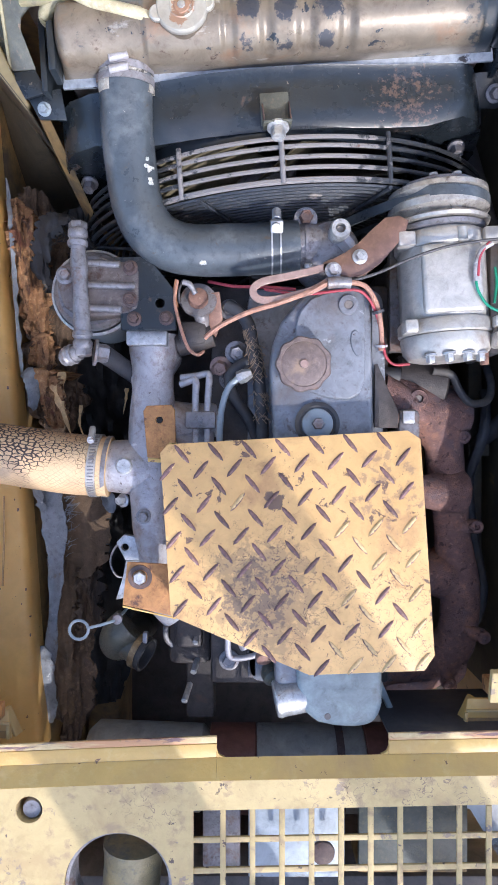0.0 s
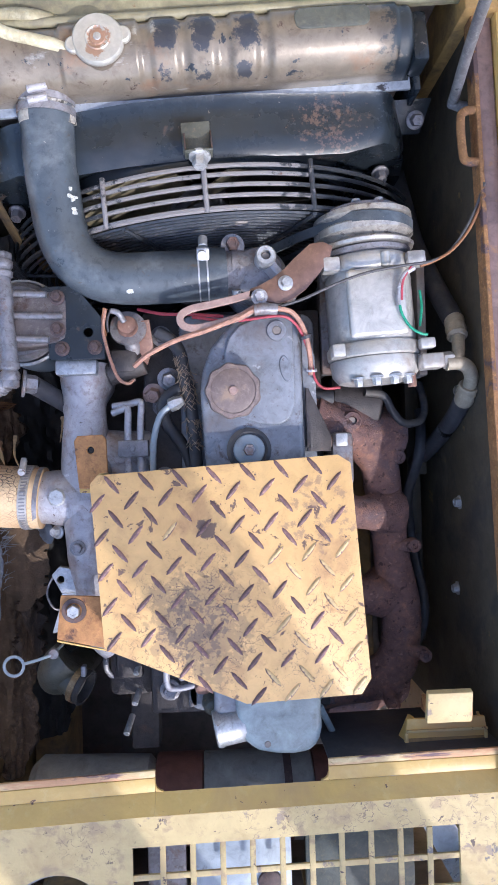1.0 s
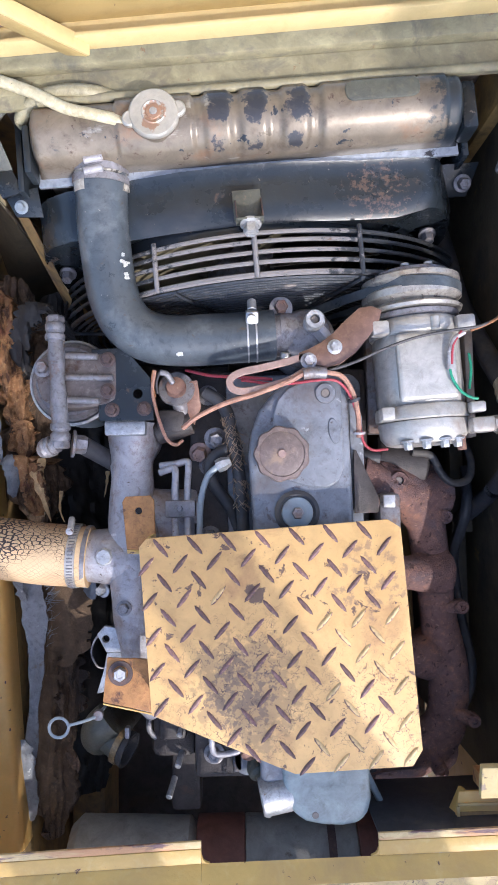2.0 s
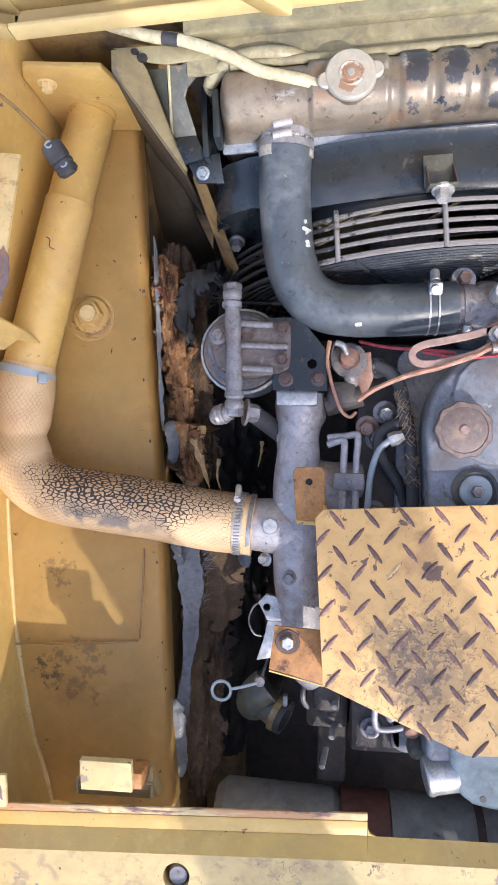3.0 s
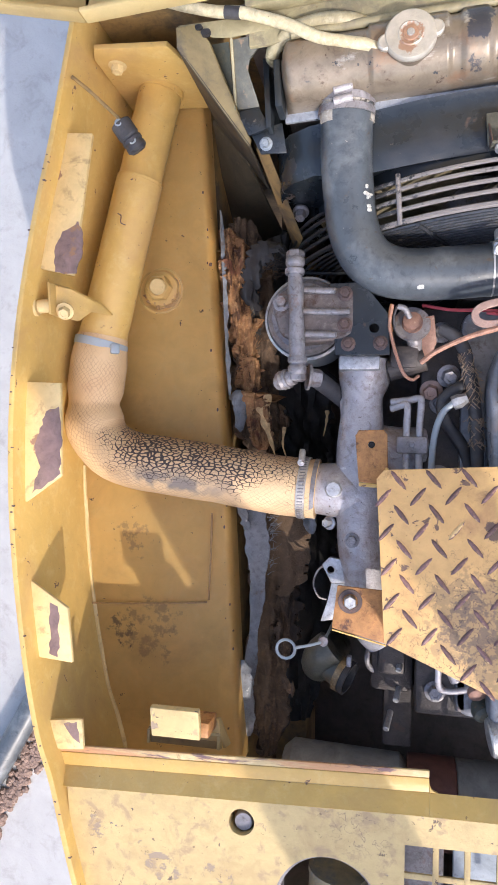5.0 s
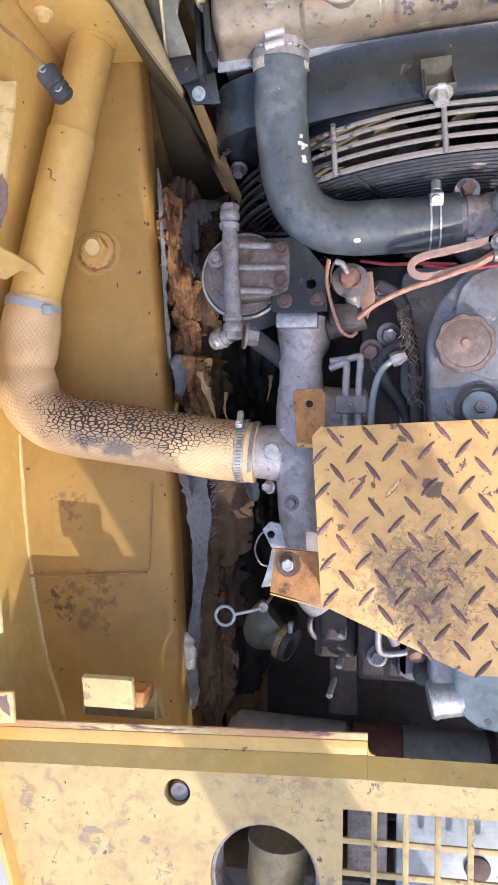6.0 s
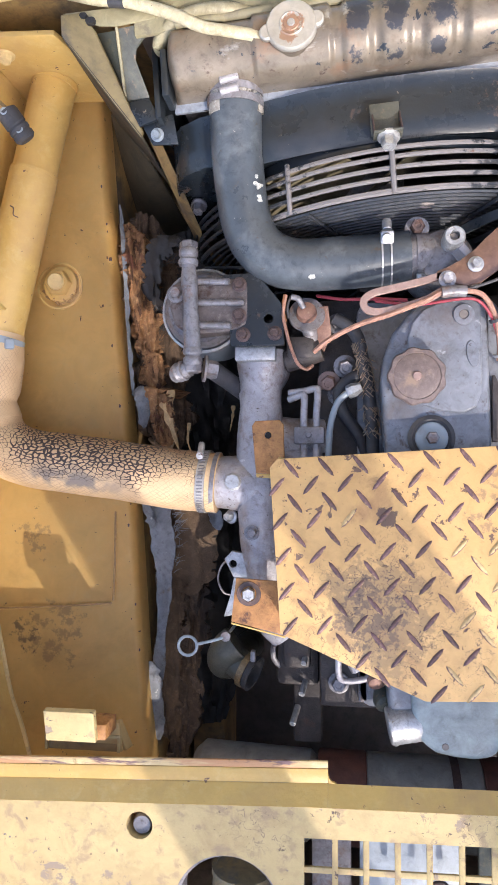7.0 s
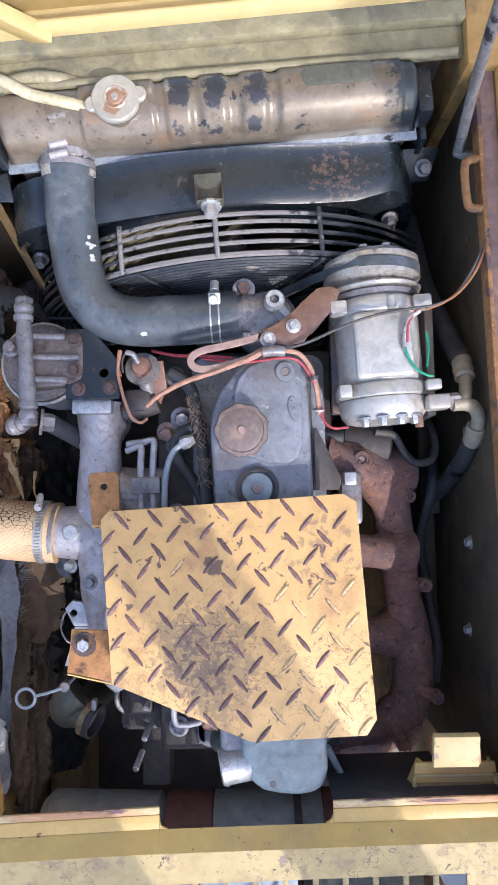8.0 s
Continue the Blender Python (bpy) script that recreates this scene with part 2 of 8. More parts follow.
LIP_PAINT = surface("lip_paint_worn_to_primer", (rgb(206, 182, 134), rgb(196, 170, 122), rgb(212, 190, 146)), 20, 0.55, mottle=0.1, grain=0.0003, spots=(
    (rgb(186, 140, 100), 15, 0.46, 0.56, 0.6, 0, (0.35, 2.4, 1)), (rgb(112, 86, 86), 20, 0.53, 0.58, 0.6, -0.0003, (0.4, 2.2, 1)), (rgb(150, 122, 80), 40, 0.60, 0.66, 0.7, 0)))
PLATE_YELLOW = surface("tread_plate_paint", (rgb(203, 161, 101), rgb(211, 171, 113), rgb(195, 155, 99)), 10, 0.48, mottle=0.09, grain=0.00025, spots=(
    (rgb(174, 134, 90), 9, 0.55, 0.68, 0.65, 0), (rgb(112, 88, 74), 46, 0.635, 0.65, 0.7, -0.0003), (rgb(84, 68, 64), 130, 0.66, 0.68, 0.7, -0.0002), (rgb(162, 124, 82), 24, 0.60, 0.70, 0.7, 0)))
BAR_WEAR = surface("worn_tread_bar", (rgb(116, 84, 80), rgb(92, 68, 74), rgb(150, 116, 84)), 60, 0.5, grain=0.0002, spots=(
    (rgb(200, 168, 118), 70, 0.60, 0.64, 0.5, 0.0002),), random_tint=0.3)
BAR_PAINT = surface("painted_tread_bar", (rgb(206, 176, 126), rgb(196, 164, 114)), 60, 0.5, grain=0.0002, spots=(
    (rgb(108, 78, 74), 90, 0.55, 0.6, 0.55, -0.0002),), random_tint=0.15)
ORANGE_PAINT = surface("rusting_orange_paint", (rgb(164, 114, 66), rgb(176, 126, 74), rgb(142, 94, 58)), 26, 0.55, spots=((DARK_RUST, 40, 0.57, 0.66, 0.8, -0.0003), (rgb(124, 78, 48), 16, 0.54, 0.66, 0.7, 0)))
RUBBER = surface("dusty_black_rubber", (rgb(62, 68, 74), rgb(80, 86, 92), rgb(54, 59, 65)), 16, 0.32, grain=0.0002, mottle=0.14, spots=(
    (rgb(116, 121, 125), 9, 0.51, 0.72, 0.5, 0), (rgb(78, 70, 64), 50, 0.63, 0.69, 0.6, 0), (rgb(140, 136, 130), 75, 0.68, 0.71, 0.7, 0)))
DARK_RUBBER = surface("black_rubber", (rgb(50, 50, 54), rgb(66, 66, 70)), 30, 0.55, grain=0.0002, spots=((rgb(92, 86, 80), 14, 0.54, 0.7, 0.7, 0),))
BLACK_PAINT = surface("black_painted_steel", (rgb(32, 38, 43), rgb(41, 47, 53), rgb(36, 41, 46)), 12, 0.28, grain=0.0002, mottle=0.14, spots=(
    (rgb(62, 62, 66), 7, 0.56, 0.76, 0.5, 0), (rgb(124, 112, 98), 110, 0.675, 0.695, 0.8, 0.0002), (rgb(98, 78, 66), 22, 0.66, 0.71, 0.8, 0.0002)))
TANK_METAL = surface("tarnished_brass_tank", (rgb(112, 102, 90), rgb(128, 117, 103), rgb(98, 86, 74)), 11, 0.33, 0.25, grain=0.0002, mottle=0.2, spots=(
    (rgb(132, 102, 80), 9, 0.53, 0.66, 0.5, 0), (rgb(172, 170, 164), 20, 0.62, 0.72, 0.28, 0, (0.5, 1, 1.6)), (rgb(48, 54, 62), 26, 0.64, 0.652, 0.35, 0.0003), (rgb(78, 60, 52), 44, 0.63, 0.69, 0.7, 0)))
SEAM_METAL = surface("soldered_seam", (rgb(150, 156, 164), rgb(186, 190, 196)), 30, 0.35, 0.5, spots=((rgb(60, 58, 60), 30, 0.6, 0.66, 0.5, 0),))
RUSTY_STEEL = surface("rusty_steel", (rgb(98, 80, 76), rgb(82, 67, 65), rgb(112, 92, 84)), 26, 0.55, 0.15, grain=0.0004, spots=((rgb(118, 82, 64), 34, 0.58, 0.68, 0.8, -0.0003),))
BRONZE_RUST = surface("bracket_with_light_rust", (rgb(164, 138, 128), rgb(148, 120, 110), rgb(176, 150, 138)), 22, 0.5, 0.15, grain=0.0002, spots=((rgb(168, 112, 78), 18, 0.58, 0.70, 0.7, 0),))
GUARD_STEEL = surface("worn_guard_wire", (rgb(134, 133, 136), rgb(112, 108, 110), rgb(158, 154, 154)), 34, 0.42, 0.25, grain=0.0002, spots=((rgb(118, 90, 78), 26, 0.59, 0.66, 0.7, 0), (rgb(44, 47, 54), 30, 0.57, 0.61, 0.5, 0)))
EXHAUST = surface("scaled_rust_iron", (rgb(126, 94, 86), rgb(104, 80, 78), rgb(150, 108, 90)), 22, 0.72, 0.0, grain=0.0016, spots=(
    (rgb(96, 82, 86), 12, 0.52, 0.62, 0.75, 0), (rgb(150, 118, 106), 170, 0.60, 0.66, 0.8, 0.0004),
    (rgb(166, 116, 90), 9, 0.53, 0.70, 0.8, 0), (rgb(78, 58, 56), 90, 0.58, 0.64, 0.85, -0.0006)))
CAST_ALU = surface("dusty_cast_aluminium", (rgb(158, 154, 157), rgb(180, 177, 180), rgb(132, 121, 117)), 14, 0.38, 0.25, grain=0.0008, mottle=0.16, spots=(
    (rgb(132, 114, 104), 13, 0.53, 0.69, 0.7, 0), (rgb(206, 204, 204), 34, 0.65, 0.71, 0.45, 0), (rgb(92, 76, 70), 110, 0.645, 0.69, 0.7, -0.0003)))
COMP_ALU = surface("compressor_aluminium", (rgb(176, 172, 166), rgb(194, 190, 184), rgb(160, 154, 148)), 12, 0.42, 0.35, grain=0.0004, spots=(
    (rgb(150, 132, 118), 14, 0.58, 0.76, 0.6, 0), (rgb(116, 104, 96), 70, 0.70, 0.75, 0.7, -0.0002)))
STEEL = surface("zinc_steel", (rgb(170, 170, 172), rgb(196, 196, 196), rgb(146, 142, 138)), 40, 0.36, 0.6, spots=((rgb(140, 118, 98), 50, 0.64, 0.74, 0.6, 0),))
DARK_STEEL = surface("oily_dark_steel", (rgb(120, 117, 120), rgb(144, 141, 144), rgb(92, 84, 80)), 26, 0.38, 0.3, grain=0.0004, spots=((rgb(122, 98, 86), 30, 0.56, 0.68, 0.7, 0), (rgb(176, 172, 172), 40, 0.66, 0.72, 0.4, 0)))
GREY_PAINT = surface("grey_enamel", (rgb(112, 115, 122), rgb(130, 133, 140), rgb(98, 97, 102)), 13, 0.32, grain=0.0002, spots=(
    (rgb(104, 92, 86), 9, 0.54, 0.72, 0.55, 0), (rgb(172, 174, 178), 26, 0.64, 0.69, 0.4, 0), (rgb(70, 60, 56), 110, 0.66, 0.70, 0.6, -0.0002), (rgb(88, 80, 80), 34, 0.60, 0.67, 0.6, 0)))
BLUE_GREY = surface("blue_grey_enamel", (rgb(138, 148, 156), rgb(154, 164, 170), rgb(146, 152, 156)), 10, 0.4, mottle=0.07, grain=0.0002, spots=((rgb(120, 112, 104), 14, 0.6, 0.74, 0.6, 0),))
CAP_BROWN = surface("brown_filler_cap", (rgb(120, 104, 98), rgb(106, 92, 88), rgb(134, 118, 110)), 30, 0.45, 0.1, grain=0.0003, spots=((rgb(146, 124, 106), 24, 0.56, 0.68, 0.6, 0),))
CAP_STEEL = surface("galvanised_cap", (rgb(168, 164, 156), rgb(182, 178, 170)), 30, 0.42, 0.35, mottle=0.1, spots=((rgb(150, 118, 96), 30, 0.64, 0.72, 0.7, 0),))
BLOCK = surface("oily_engine_iron", (rgb(66, 61, 60), rgb(78, 72, 70), rgb(54, 50, 50)), 20, 0.5, 0.2, grain=0.0006, spots=((rgb(98, 80, 70), 30, 0.60, 0.72, 0.75, 0),))
SOOT = surface("dark_bay_steel", (rgb(120, 112, 106), rgb(134, 124, 116), rgb(102, 96, 92)), 9, 0.6, 0.0, grain=0.0006, spots=((rgb(126, 108, 92), 7, 0.56, 0.72, 0.7, 0),))
# darker, patchy yellow for the walls, rails and fin of the bay
BAY_YELLOW = surface("dark_yellow_bay_paint", (rgb(156, 126, 78), rgb(128, 104, 68), rgb(98, 82, 60)), 6, 0.6, grain=0.0004, spots=((rgb(84, 74, 62), 8, 0.52, 0.66, 0.7, 0),))
INNER_YELLOW = surface("grimy_inner_yellow_paint", (rgb(188, 150, 88), rgb(168, 132, 80), rgb(146, 114, 72)), 7, 0.55, grain=0.0004, spots=((rgb(104, 84, 62), 9, 0.56, 0.70, 0.7, 0),))
HOOD_PAINT = surface("sun_faded_hood_paint", (rgb(173, 150, 98), rgb(181, 158, 108), rgb(165, 142, 94)), 5, 0.5, mottle=0.05, grain=0.0003, spots=((rgb(172, 148, 104), 6, 0.54, 0.70, 0.6, 0), (rgb(120, 98, 76), 60, 0.70, 0.72, 0.7, 0)))
# paler copy of the hood paint, with sunlight put into the edge colour
HOOD_EDGE = surface("sunlit_hood_edge_paint", (rgb(202, 179, 126), rgb(208, 186, 136), rgb(194, 171, 120)), 8, 0.5, mottle=0.06, grain=0.0003, spots=((rgb(130, 108, 88), 50, 0.69, 0.72, 0.7, 0),))
# grimy olive paint, darkened further to carry the shade of the bay
BAY_DARK = surface("grimy_shaded_olive_paint", (rgb(80, 71, 54), rgb(68, 61, 50), rgb(58, 53, 47)), 7, 0.6, grain=0.0005, spots=((rgb(54, 50, 46), 9, 0.52, 0.66, 0.7, 0), (rgb(120, 100, 66), 20, 0.64, 0.70, 0.7, 0)))
# black of torn rubber, used for unlit hollows and the void too
BLACK_SHEET = surface("black_rubber_and_hollows", (rgb(40, 39, 40), rgb(54, 52, 52), rgb(34, 33, 34)), 24, 0.6, grain=0.0006, spots=((rgb(78, 70, 62), 18, 0.58, 0.70, 0.8, 0),))
PULLEY_STEEL = surface("polished_pulley_steel", (rgb(164, 158, 150), rgb(184, 178, 170), rgb(138, 130, 124)), 30, 0.34, 0.5, grain=0.0002, spots=((rgb(104, 92, 84), 34, 0.60, 0.68, 0.6, 0),))
AC_TAN = surface("dusty_tan_pipe", (rgb(160, 148, 128), rgb(146, 134, 116), rgb(172, 160, 138)), 26, 0.5, 0.1)
BLADE_BROWN = surface("brown_bracket_paint", (rgb(124, 94, 80), rgb(106, 80, 70), rgb(140, 108, 90)), 20, 0.34, 0.1, grain=0.0002, spots=((rgb(160, 124, 104), 30, 0.62, 0.70, 0.6, 0),))
HOUSING_PAINT = surface("grey_green_housing_enamel", (rgb(134, 143, 144), rgb(148, 157, 157), rgb(122, 128, 126)), 12, 0.36, grain=0.0003, spots=((rgb(110, 104, 92), 14, 0.58, 0.72, 0.6, 0), (rgb(84, 80, 76), 40, 0.68, 0.72, 0.6, 0)))
ELBOW_PAINT = surface("oily_olive_paint", (rgb(72, 71, 62), rgb(84, 82, 72), rgb(60, 59, 53)), 20, 0.4, spots=((rgb(66, 58, 50), 24, 0.58, 0.68, 0.6, 0),))
CHIP_WHITE = surface("white_paint_chip", (rgb(206, 206, 200), rgb(180, 180, 176), rgb(120, 118, 116)), 90, 0.6)
PANEL_TARNISH = surface("tarnished_green_black_paint", (rgb(92, 92, 82), rgb(78, 80, 76), rgb(104, 100, 86)), 20, 0.4, spots=((rgb(132, 110, 90), 40, 0.62, 0.68, 0.5, 0),))
OLD_TUBE = surface("yellowed_clear_tube", (rgb(166, 157, 128), rgb(148, 138, 108), rgb(178, 170, 142)), 30, 0.4)
RIM_RUST = surface("rusted_flange_edge", (rgb(150, 108, 66), rgb(120, 84, 56), rgb(176, 132, 82)), 45, 0.75, grain=0.0006, spots=((rgb(84, 66, 68), 24, 0.54, 0.6, 0.6, 0.0004),))
PURPLE_PRIMER = surface("bare_primer", (rgb(120, 98, 96), rgb(134, 112, 106), rgb(104, 88, 88)), 16, 0.5, grain=0.0003, spots=((rgb(146, 112, 84), 36, 0.60, 0.68, 0.7, 0),))
FOAM = surface("weathered_fibre_mat", (rgb(104, 84, 67), rgb(84, 68, 56), rgb(128, 104, 80)), 24, 0.95, grain=0.002, spots=((rgb(60, 49, 42), 34, 0.52, 0.64, 0.95, -0.003, (1, 0.25, 1)), (rgb(120, 108, 96), 16, 0.64, 0.74, 0.9, 0)))
FOAM_BRIGHT = surface("torn_orange_foam", (rgb(166, 124, 84), rgb(140, 98, 66), rgb(190, 152, 108)), 34, 0.95, grain=0.003, spots=((rgb(86, 58, 42), 60, 0.53, 0.61, 0.95, -0.004, (1, 0.45, 1)), (rgb(122, 74, 58), 22, 0.58, 0.68, 0.95, 0)))
FELT = surface("brown_felt_sheet", (rgb(100, 80, 60), rgb(84, 67, 52), rgb(114, 92, 70)), 16, 0.95, grain=0.0012, spots=((rgb(64, 52, 44), 20, 0.60, 0.70, 0.95, -0.002),))
FOIL = surface("grey_foil_facing", (rgb(108, 112, 118), rgb(126, 128, 132), rgb(88, 89, 93)), 22, 0.5, 0.1, mottle=0.2, grain=0.0008, spots=((rgb(104, 88, 74), 20, 0.57, 0.66, 0.9, 0), (rgb(172, 172, 168), 60, 0.64, 0.69, 0.6, 0)))
PINK_WIRE = surface("faded_red_cable", (rgb(178, 134, 112), rgb(158, 114, 96), rgb(128, 96, 84)), 40, 0.55)
RED_WIRE = surface("red_cable", (rgb(168, 62, 74), rgb(146, 54, 62)), 40, 0.5)
GREEN_WIRE = surface("green_cable", (rgb(28, 130, 100), rgb(34, 146, 112)), 40, 0.45)
BLACK_WIRE = surface("black_cable", (rgb(58, 56, 58), rgb(84, 82, 84)), 60, 0.5)
ORANGE_WIRE = surface("orange_cable", (rgb(150, 100, 64), rgb(128, 84, 54)), 60, 0.5)
COPPER = surface("copper_body", (rgb(150, 116, 98), rgb(132, 98, 86)), 40, 0.5, 0.2, spots=((rgb(186, 160, 140), 60, 0.6, 0.7, 0.6, 0),))
CREAM_HOSE = surface("cream_overflow_tube", (rgb(198, 188, 158), rgb(182, 170, 138), rgb(204, 196, 170)), 30, 0.45, spots=((rgb(84, 74, 64), 70, 0.67, 0.70, 0.6, 0), (rgb(150, 136, 106), 20, 0.58, 0.70, 0.6, 0)))
PALE_STEEL = surface("weathered_pale_paint", (rgb(148, 139, 108), rgb(134, 127, 102), rgb(158, 150, 118)), 11, 0.5, grain=0.0003, spots=((rgb(120, 112, 94), 30, 0.56, 0.68, 0.6, 0), (rgb(100, 96, 86), 14, 0.58, 0.72, 0.6, 0), (rgb(132, 104, 76), 60, 0.66, 0.70, 0.7, 0)))
GREEN_STEEL = surface("grey_green_bracket_paint", (rgb(82, 85, 77), rgb(68, 72, 68), rgb(102, 98, 80)), 16, 0.45, spots=((rgb(150, 120, 84), 20, 0.62, 0.7, 0.6, 0),))
CONCRETE = surface("sunlit_concrete", (rgb(158, 157, 155), rgb(170, 168, 166), rgb(146, 143, 140)), 2.5, 0.9, mottle=0.07, grain=0.002, spots=((rgb(150, 142, 134), 1.2, 0.6, 0.8, 0.9, 0),))
FAN_PAINT = surface("fan_blade_paint", (rgb(136, 126, 100), rgb(114, 106, 88)), 20, 0.5)
WHITE_BLUE = surface("pale_blue_cover", (rgb(168, 178, 188), rgb(186, 193, 198), rgb(150, 158, 168)), 8, 0.45, spots=((rgb(112, 104, 98), 18, 0.58, 0.66, 0.7, 0), (rgb(140, 120, 104), 9, 0.58, 0.70, 0.7, 0)))
DARK_RED = surface("dark_red_oxide", (rgb(128, 84, 70), rgb(108, 70, 62)), 16, 0.6)
DRUM_GREY = surface("dusty_grey_cylinder", (rgb(146, 142, 134), rgb(158, 154, 146), rgb(130, 126, 120)), 9, 0.6, spots=((rgb(106, 92, 80), 20, 0.62, 0.72, 0.7, 0),))


def add_stain(mat, center, radius, tone, fringe=0.35, scale=34, keep=0.5, depth=0.85):
    """Lays a ragged stain of its own shape, round a place in the object's frame, over a material."""
    nt = mat.node_tree
    nodes, links = nt.nodes, nt.links
    bsdf = nodes["Principled BSDF"]
    old = bsdf.inputs["Base Color"].links[0].from_socket
    co = nodes.new("ShaderNodeTexCoord")
    dist = nodes.new("ShaderNodeVectorMath")
    dist.operation = "DISTANCE"
    links.new(co.outputs["Object"], dist.inputs[0])
    dist.inputs[1].default_value = center
    n = nodes.new("ShaderNodeTexNoise")
    n.inputs["Scale"].default_value, n.inputs["Detail"].default_value, n.inputs["Roughness"].default_value = scale, 7, 0.7
    links.new(co.outputs["Object"], n.inputs["Vector"])
    m = nodes.new("ShaderNodeMapRange")
    m.inputs["From Min"].default_value, m.inputs["From Max"].default_value = radius * (1 + fringe), radius * (1 - fringe)
    links.new(dist.outputs["Value"], m.inputs["Value"])
    ad = nodes.new("ShaderNodeMath")
    ad.operation = "MULTIPLY_ADD"
    links.new(n.outputs[0], ad.inputs[0])
    ad.inputs[1].default_value, ad.inputs[2].default_value = 2.6, -1.3 - keep
    total = nodes.new("ShaderNodeMath")
    links.new(m.outputs[0], total.inputs[0])
    links.new(ad.outputs[0], total.inputs[1])
    sharp = nodes.new("ShaderNodeMapRange")
    sharp.inputs["From Min"].default_value, sharp.inputs["From Max"].default_value = 0.30, 0.48
    sharp.inputs["To Max"].default_value = depth
    links.new(total.outputs[0], sharp.inputs["Value"])
    mx = nodes.new("ShaderNodeMix")
    mx.data_type = "RGBA"
    links.new(sharp.outputs[0], mx.inputs["Factor"])
    links.new(old, mx.inputs["A"])
    mx.inputs["B"].default_value = tone
    links.new(mx.outputs["Result"], bsdf.inputs["Base Color"])


def add_contour(mat, center, radius, tone, scale, width):
    """Draws the thin curling edges of lifted paint round a place in the object's frame."""
    nt = mat.node_tree
    nodes, links = nt.nodes, nt.links
    bsdf = nodes["Principled BSDF"]
    old = bsdf.inputs["Base Color"].links[0].from_socket
    co = nodes.new("ShaderNodeTexCoord")
    dist = nodes.new("ShaderNodeVectorMath")
    dist.operation = "DISTANCE"
    links.new(co.outputs["Object"], dist.inputs[0])
    dist.inputs[1].default_value = center
    n = nodes.new("ShaderNodeTexNoise")
    n.inputs["Scale"].default_value, n.inputs["Detail"].default_value, n.inputs["Distortion"].default_value = scale, 3, 0.5
    links.new(co.outputs["Object"], n.inputs["Vector"])
    off = nodes.new("ShaderNodeMath")
    off.operation = "COMPARE"
    links.new(n.outputs[0], off.inputs[0])
    off.inputs[1].default_value, off.inputs[2].default_value = 0.5, width
    rough_area = nodes.new("ShaderNodeTexNoise")
    rough_area.inputs["Scale"].default_value, rough_area.inputs["Detail"].default_value = 30, 3
    links.new(co.outputs["Object"], rough_area.inputs["Vector"])
    fall = nodes.new("ShaderNodeMapRange")
    fall.inputs["From Min"].default_value, fall.inputs["From Max"].default_value = radius * 1.2, radius * 0.5
    links.new(dist.outputs["Value"], fall.inputs["Value"])
    patch = nodes.new("ShaderNodeMapRange")
    patch.inputs["From Min"].default_value, patch.inputs["From Max"].default_value = 0.44, 0.54
    links.new(rough_area.outputs[0], patch.inputs["Value"])
    m1 = nodes.new("ShaderNodeMath")
    m1.operation = "MULTIPLY"
    links.new(off.outputs[0], m1.inputs[0])
    links.new(fall.outputs[0], m1.inputs[1])
    m2 = nodes.new("ShaderNodeMath")
    m2.operation = "MULTIPLY"
    links.new(m1.outputs[0], m2.inputs[0])
    links.new(patch.outputs[0], m2.inputs[1])
    mx = nodes.new("ShaderNodeMix")
    mx.data_type = "RGBA"
    links.new(m2.outputs[0], mx.inputs["Factor"])
    links.new(old, mx.inputs["A"])
    mx.inputs["B"].default_value = tone
    links.new(mx.outputs["Result"], bsdf.inputs["Base Color"])


# rust round the middle of the radiator cap (in the radiator's frame)
add_stain(CAP_STEEL, (-0.109, 0.001, 0.651), 0.0125, rgb(158, 116, 90), 0.6, 150, 0.18, 0.8)
add_stain(CAP_STEEL, (-0.113, -0.014, 0.651), 0.012, rgb(150, 112, 88), 0.6, 110, 0.35, 0.8)
# curling chips on the rear sheet (in its frame)
for cx_, r_ in ((0.10, 0.06), (0.22, 0.08), (0.34, 0.06), (-0.12, 0.05)):
    add_contour(WORN_YELLOW, (cx_, 0.075, 0.022), r_, rgb(140, 120, 94), 70, 0.012)
# oily scuff worn into the tread plate, and a knocked spot (in the plate's frame)
add_stain(PLATE_YELLOW, (-0.045, -0.060, 0.069), 0.080, rgb(150, 122, 86), 0.5, 50, 0.35, 0.65)
add_stain(PLATE_YELLOW, (-0.050, -0.060, 0.069), 0.070, rgb(104, 86, 74), 0.5, 95, 0.60, 0.75)
add_contour(PLATE_YELLOW, (-0.045, -0.062, 0.069), 0.095, rgb(96, 78, 66), 85, 0.014)
add_contour(PLATE_YELLOW, (0.115, -0.075, 0.069), 0.090, rgb(110, 88, 74), 110, 0.010)
add_stain(PLATE_YELLOW, (-0.028, 0.058, 0.069), 0.012, rgb(78, 62, 62), 0.5, 60, 0.1)
add_stain(PLATE_YELLOW, (0.115, 0.075, 0.069), 0.075, rgb(136, 108, 90), 0.5, 75, 0.72, 0.6)

for rib_x in (0.0, 0.045, 0.0965):
    for dy, dz, rr in ((0.024, 0.634, 0.017), (0.010, 0.634, 0.015), (-0.016, 0.612, 0.013)):
        add_stain(TANK_METAL, (rib_x - 0.031 + dy * 0.1, dy, dz), rr, rgb(50, 54, 64), 0.5, 75, 0.22, 0.9)
# ragged blue-black patches over the right end of the tank
add_stain(TANK_METAL, (0.292, 0.035, 0.620), 0.060, rgb(52, 60, 66), 0.5, 34, 0.12, 0.92)
add_stain(TANK_METAL, (0.300, -0.012, 0.590), 0.045, rgb(48, 56, 64), 0.5, 34, 0.15, 0.92)
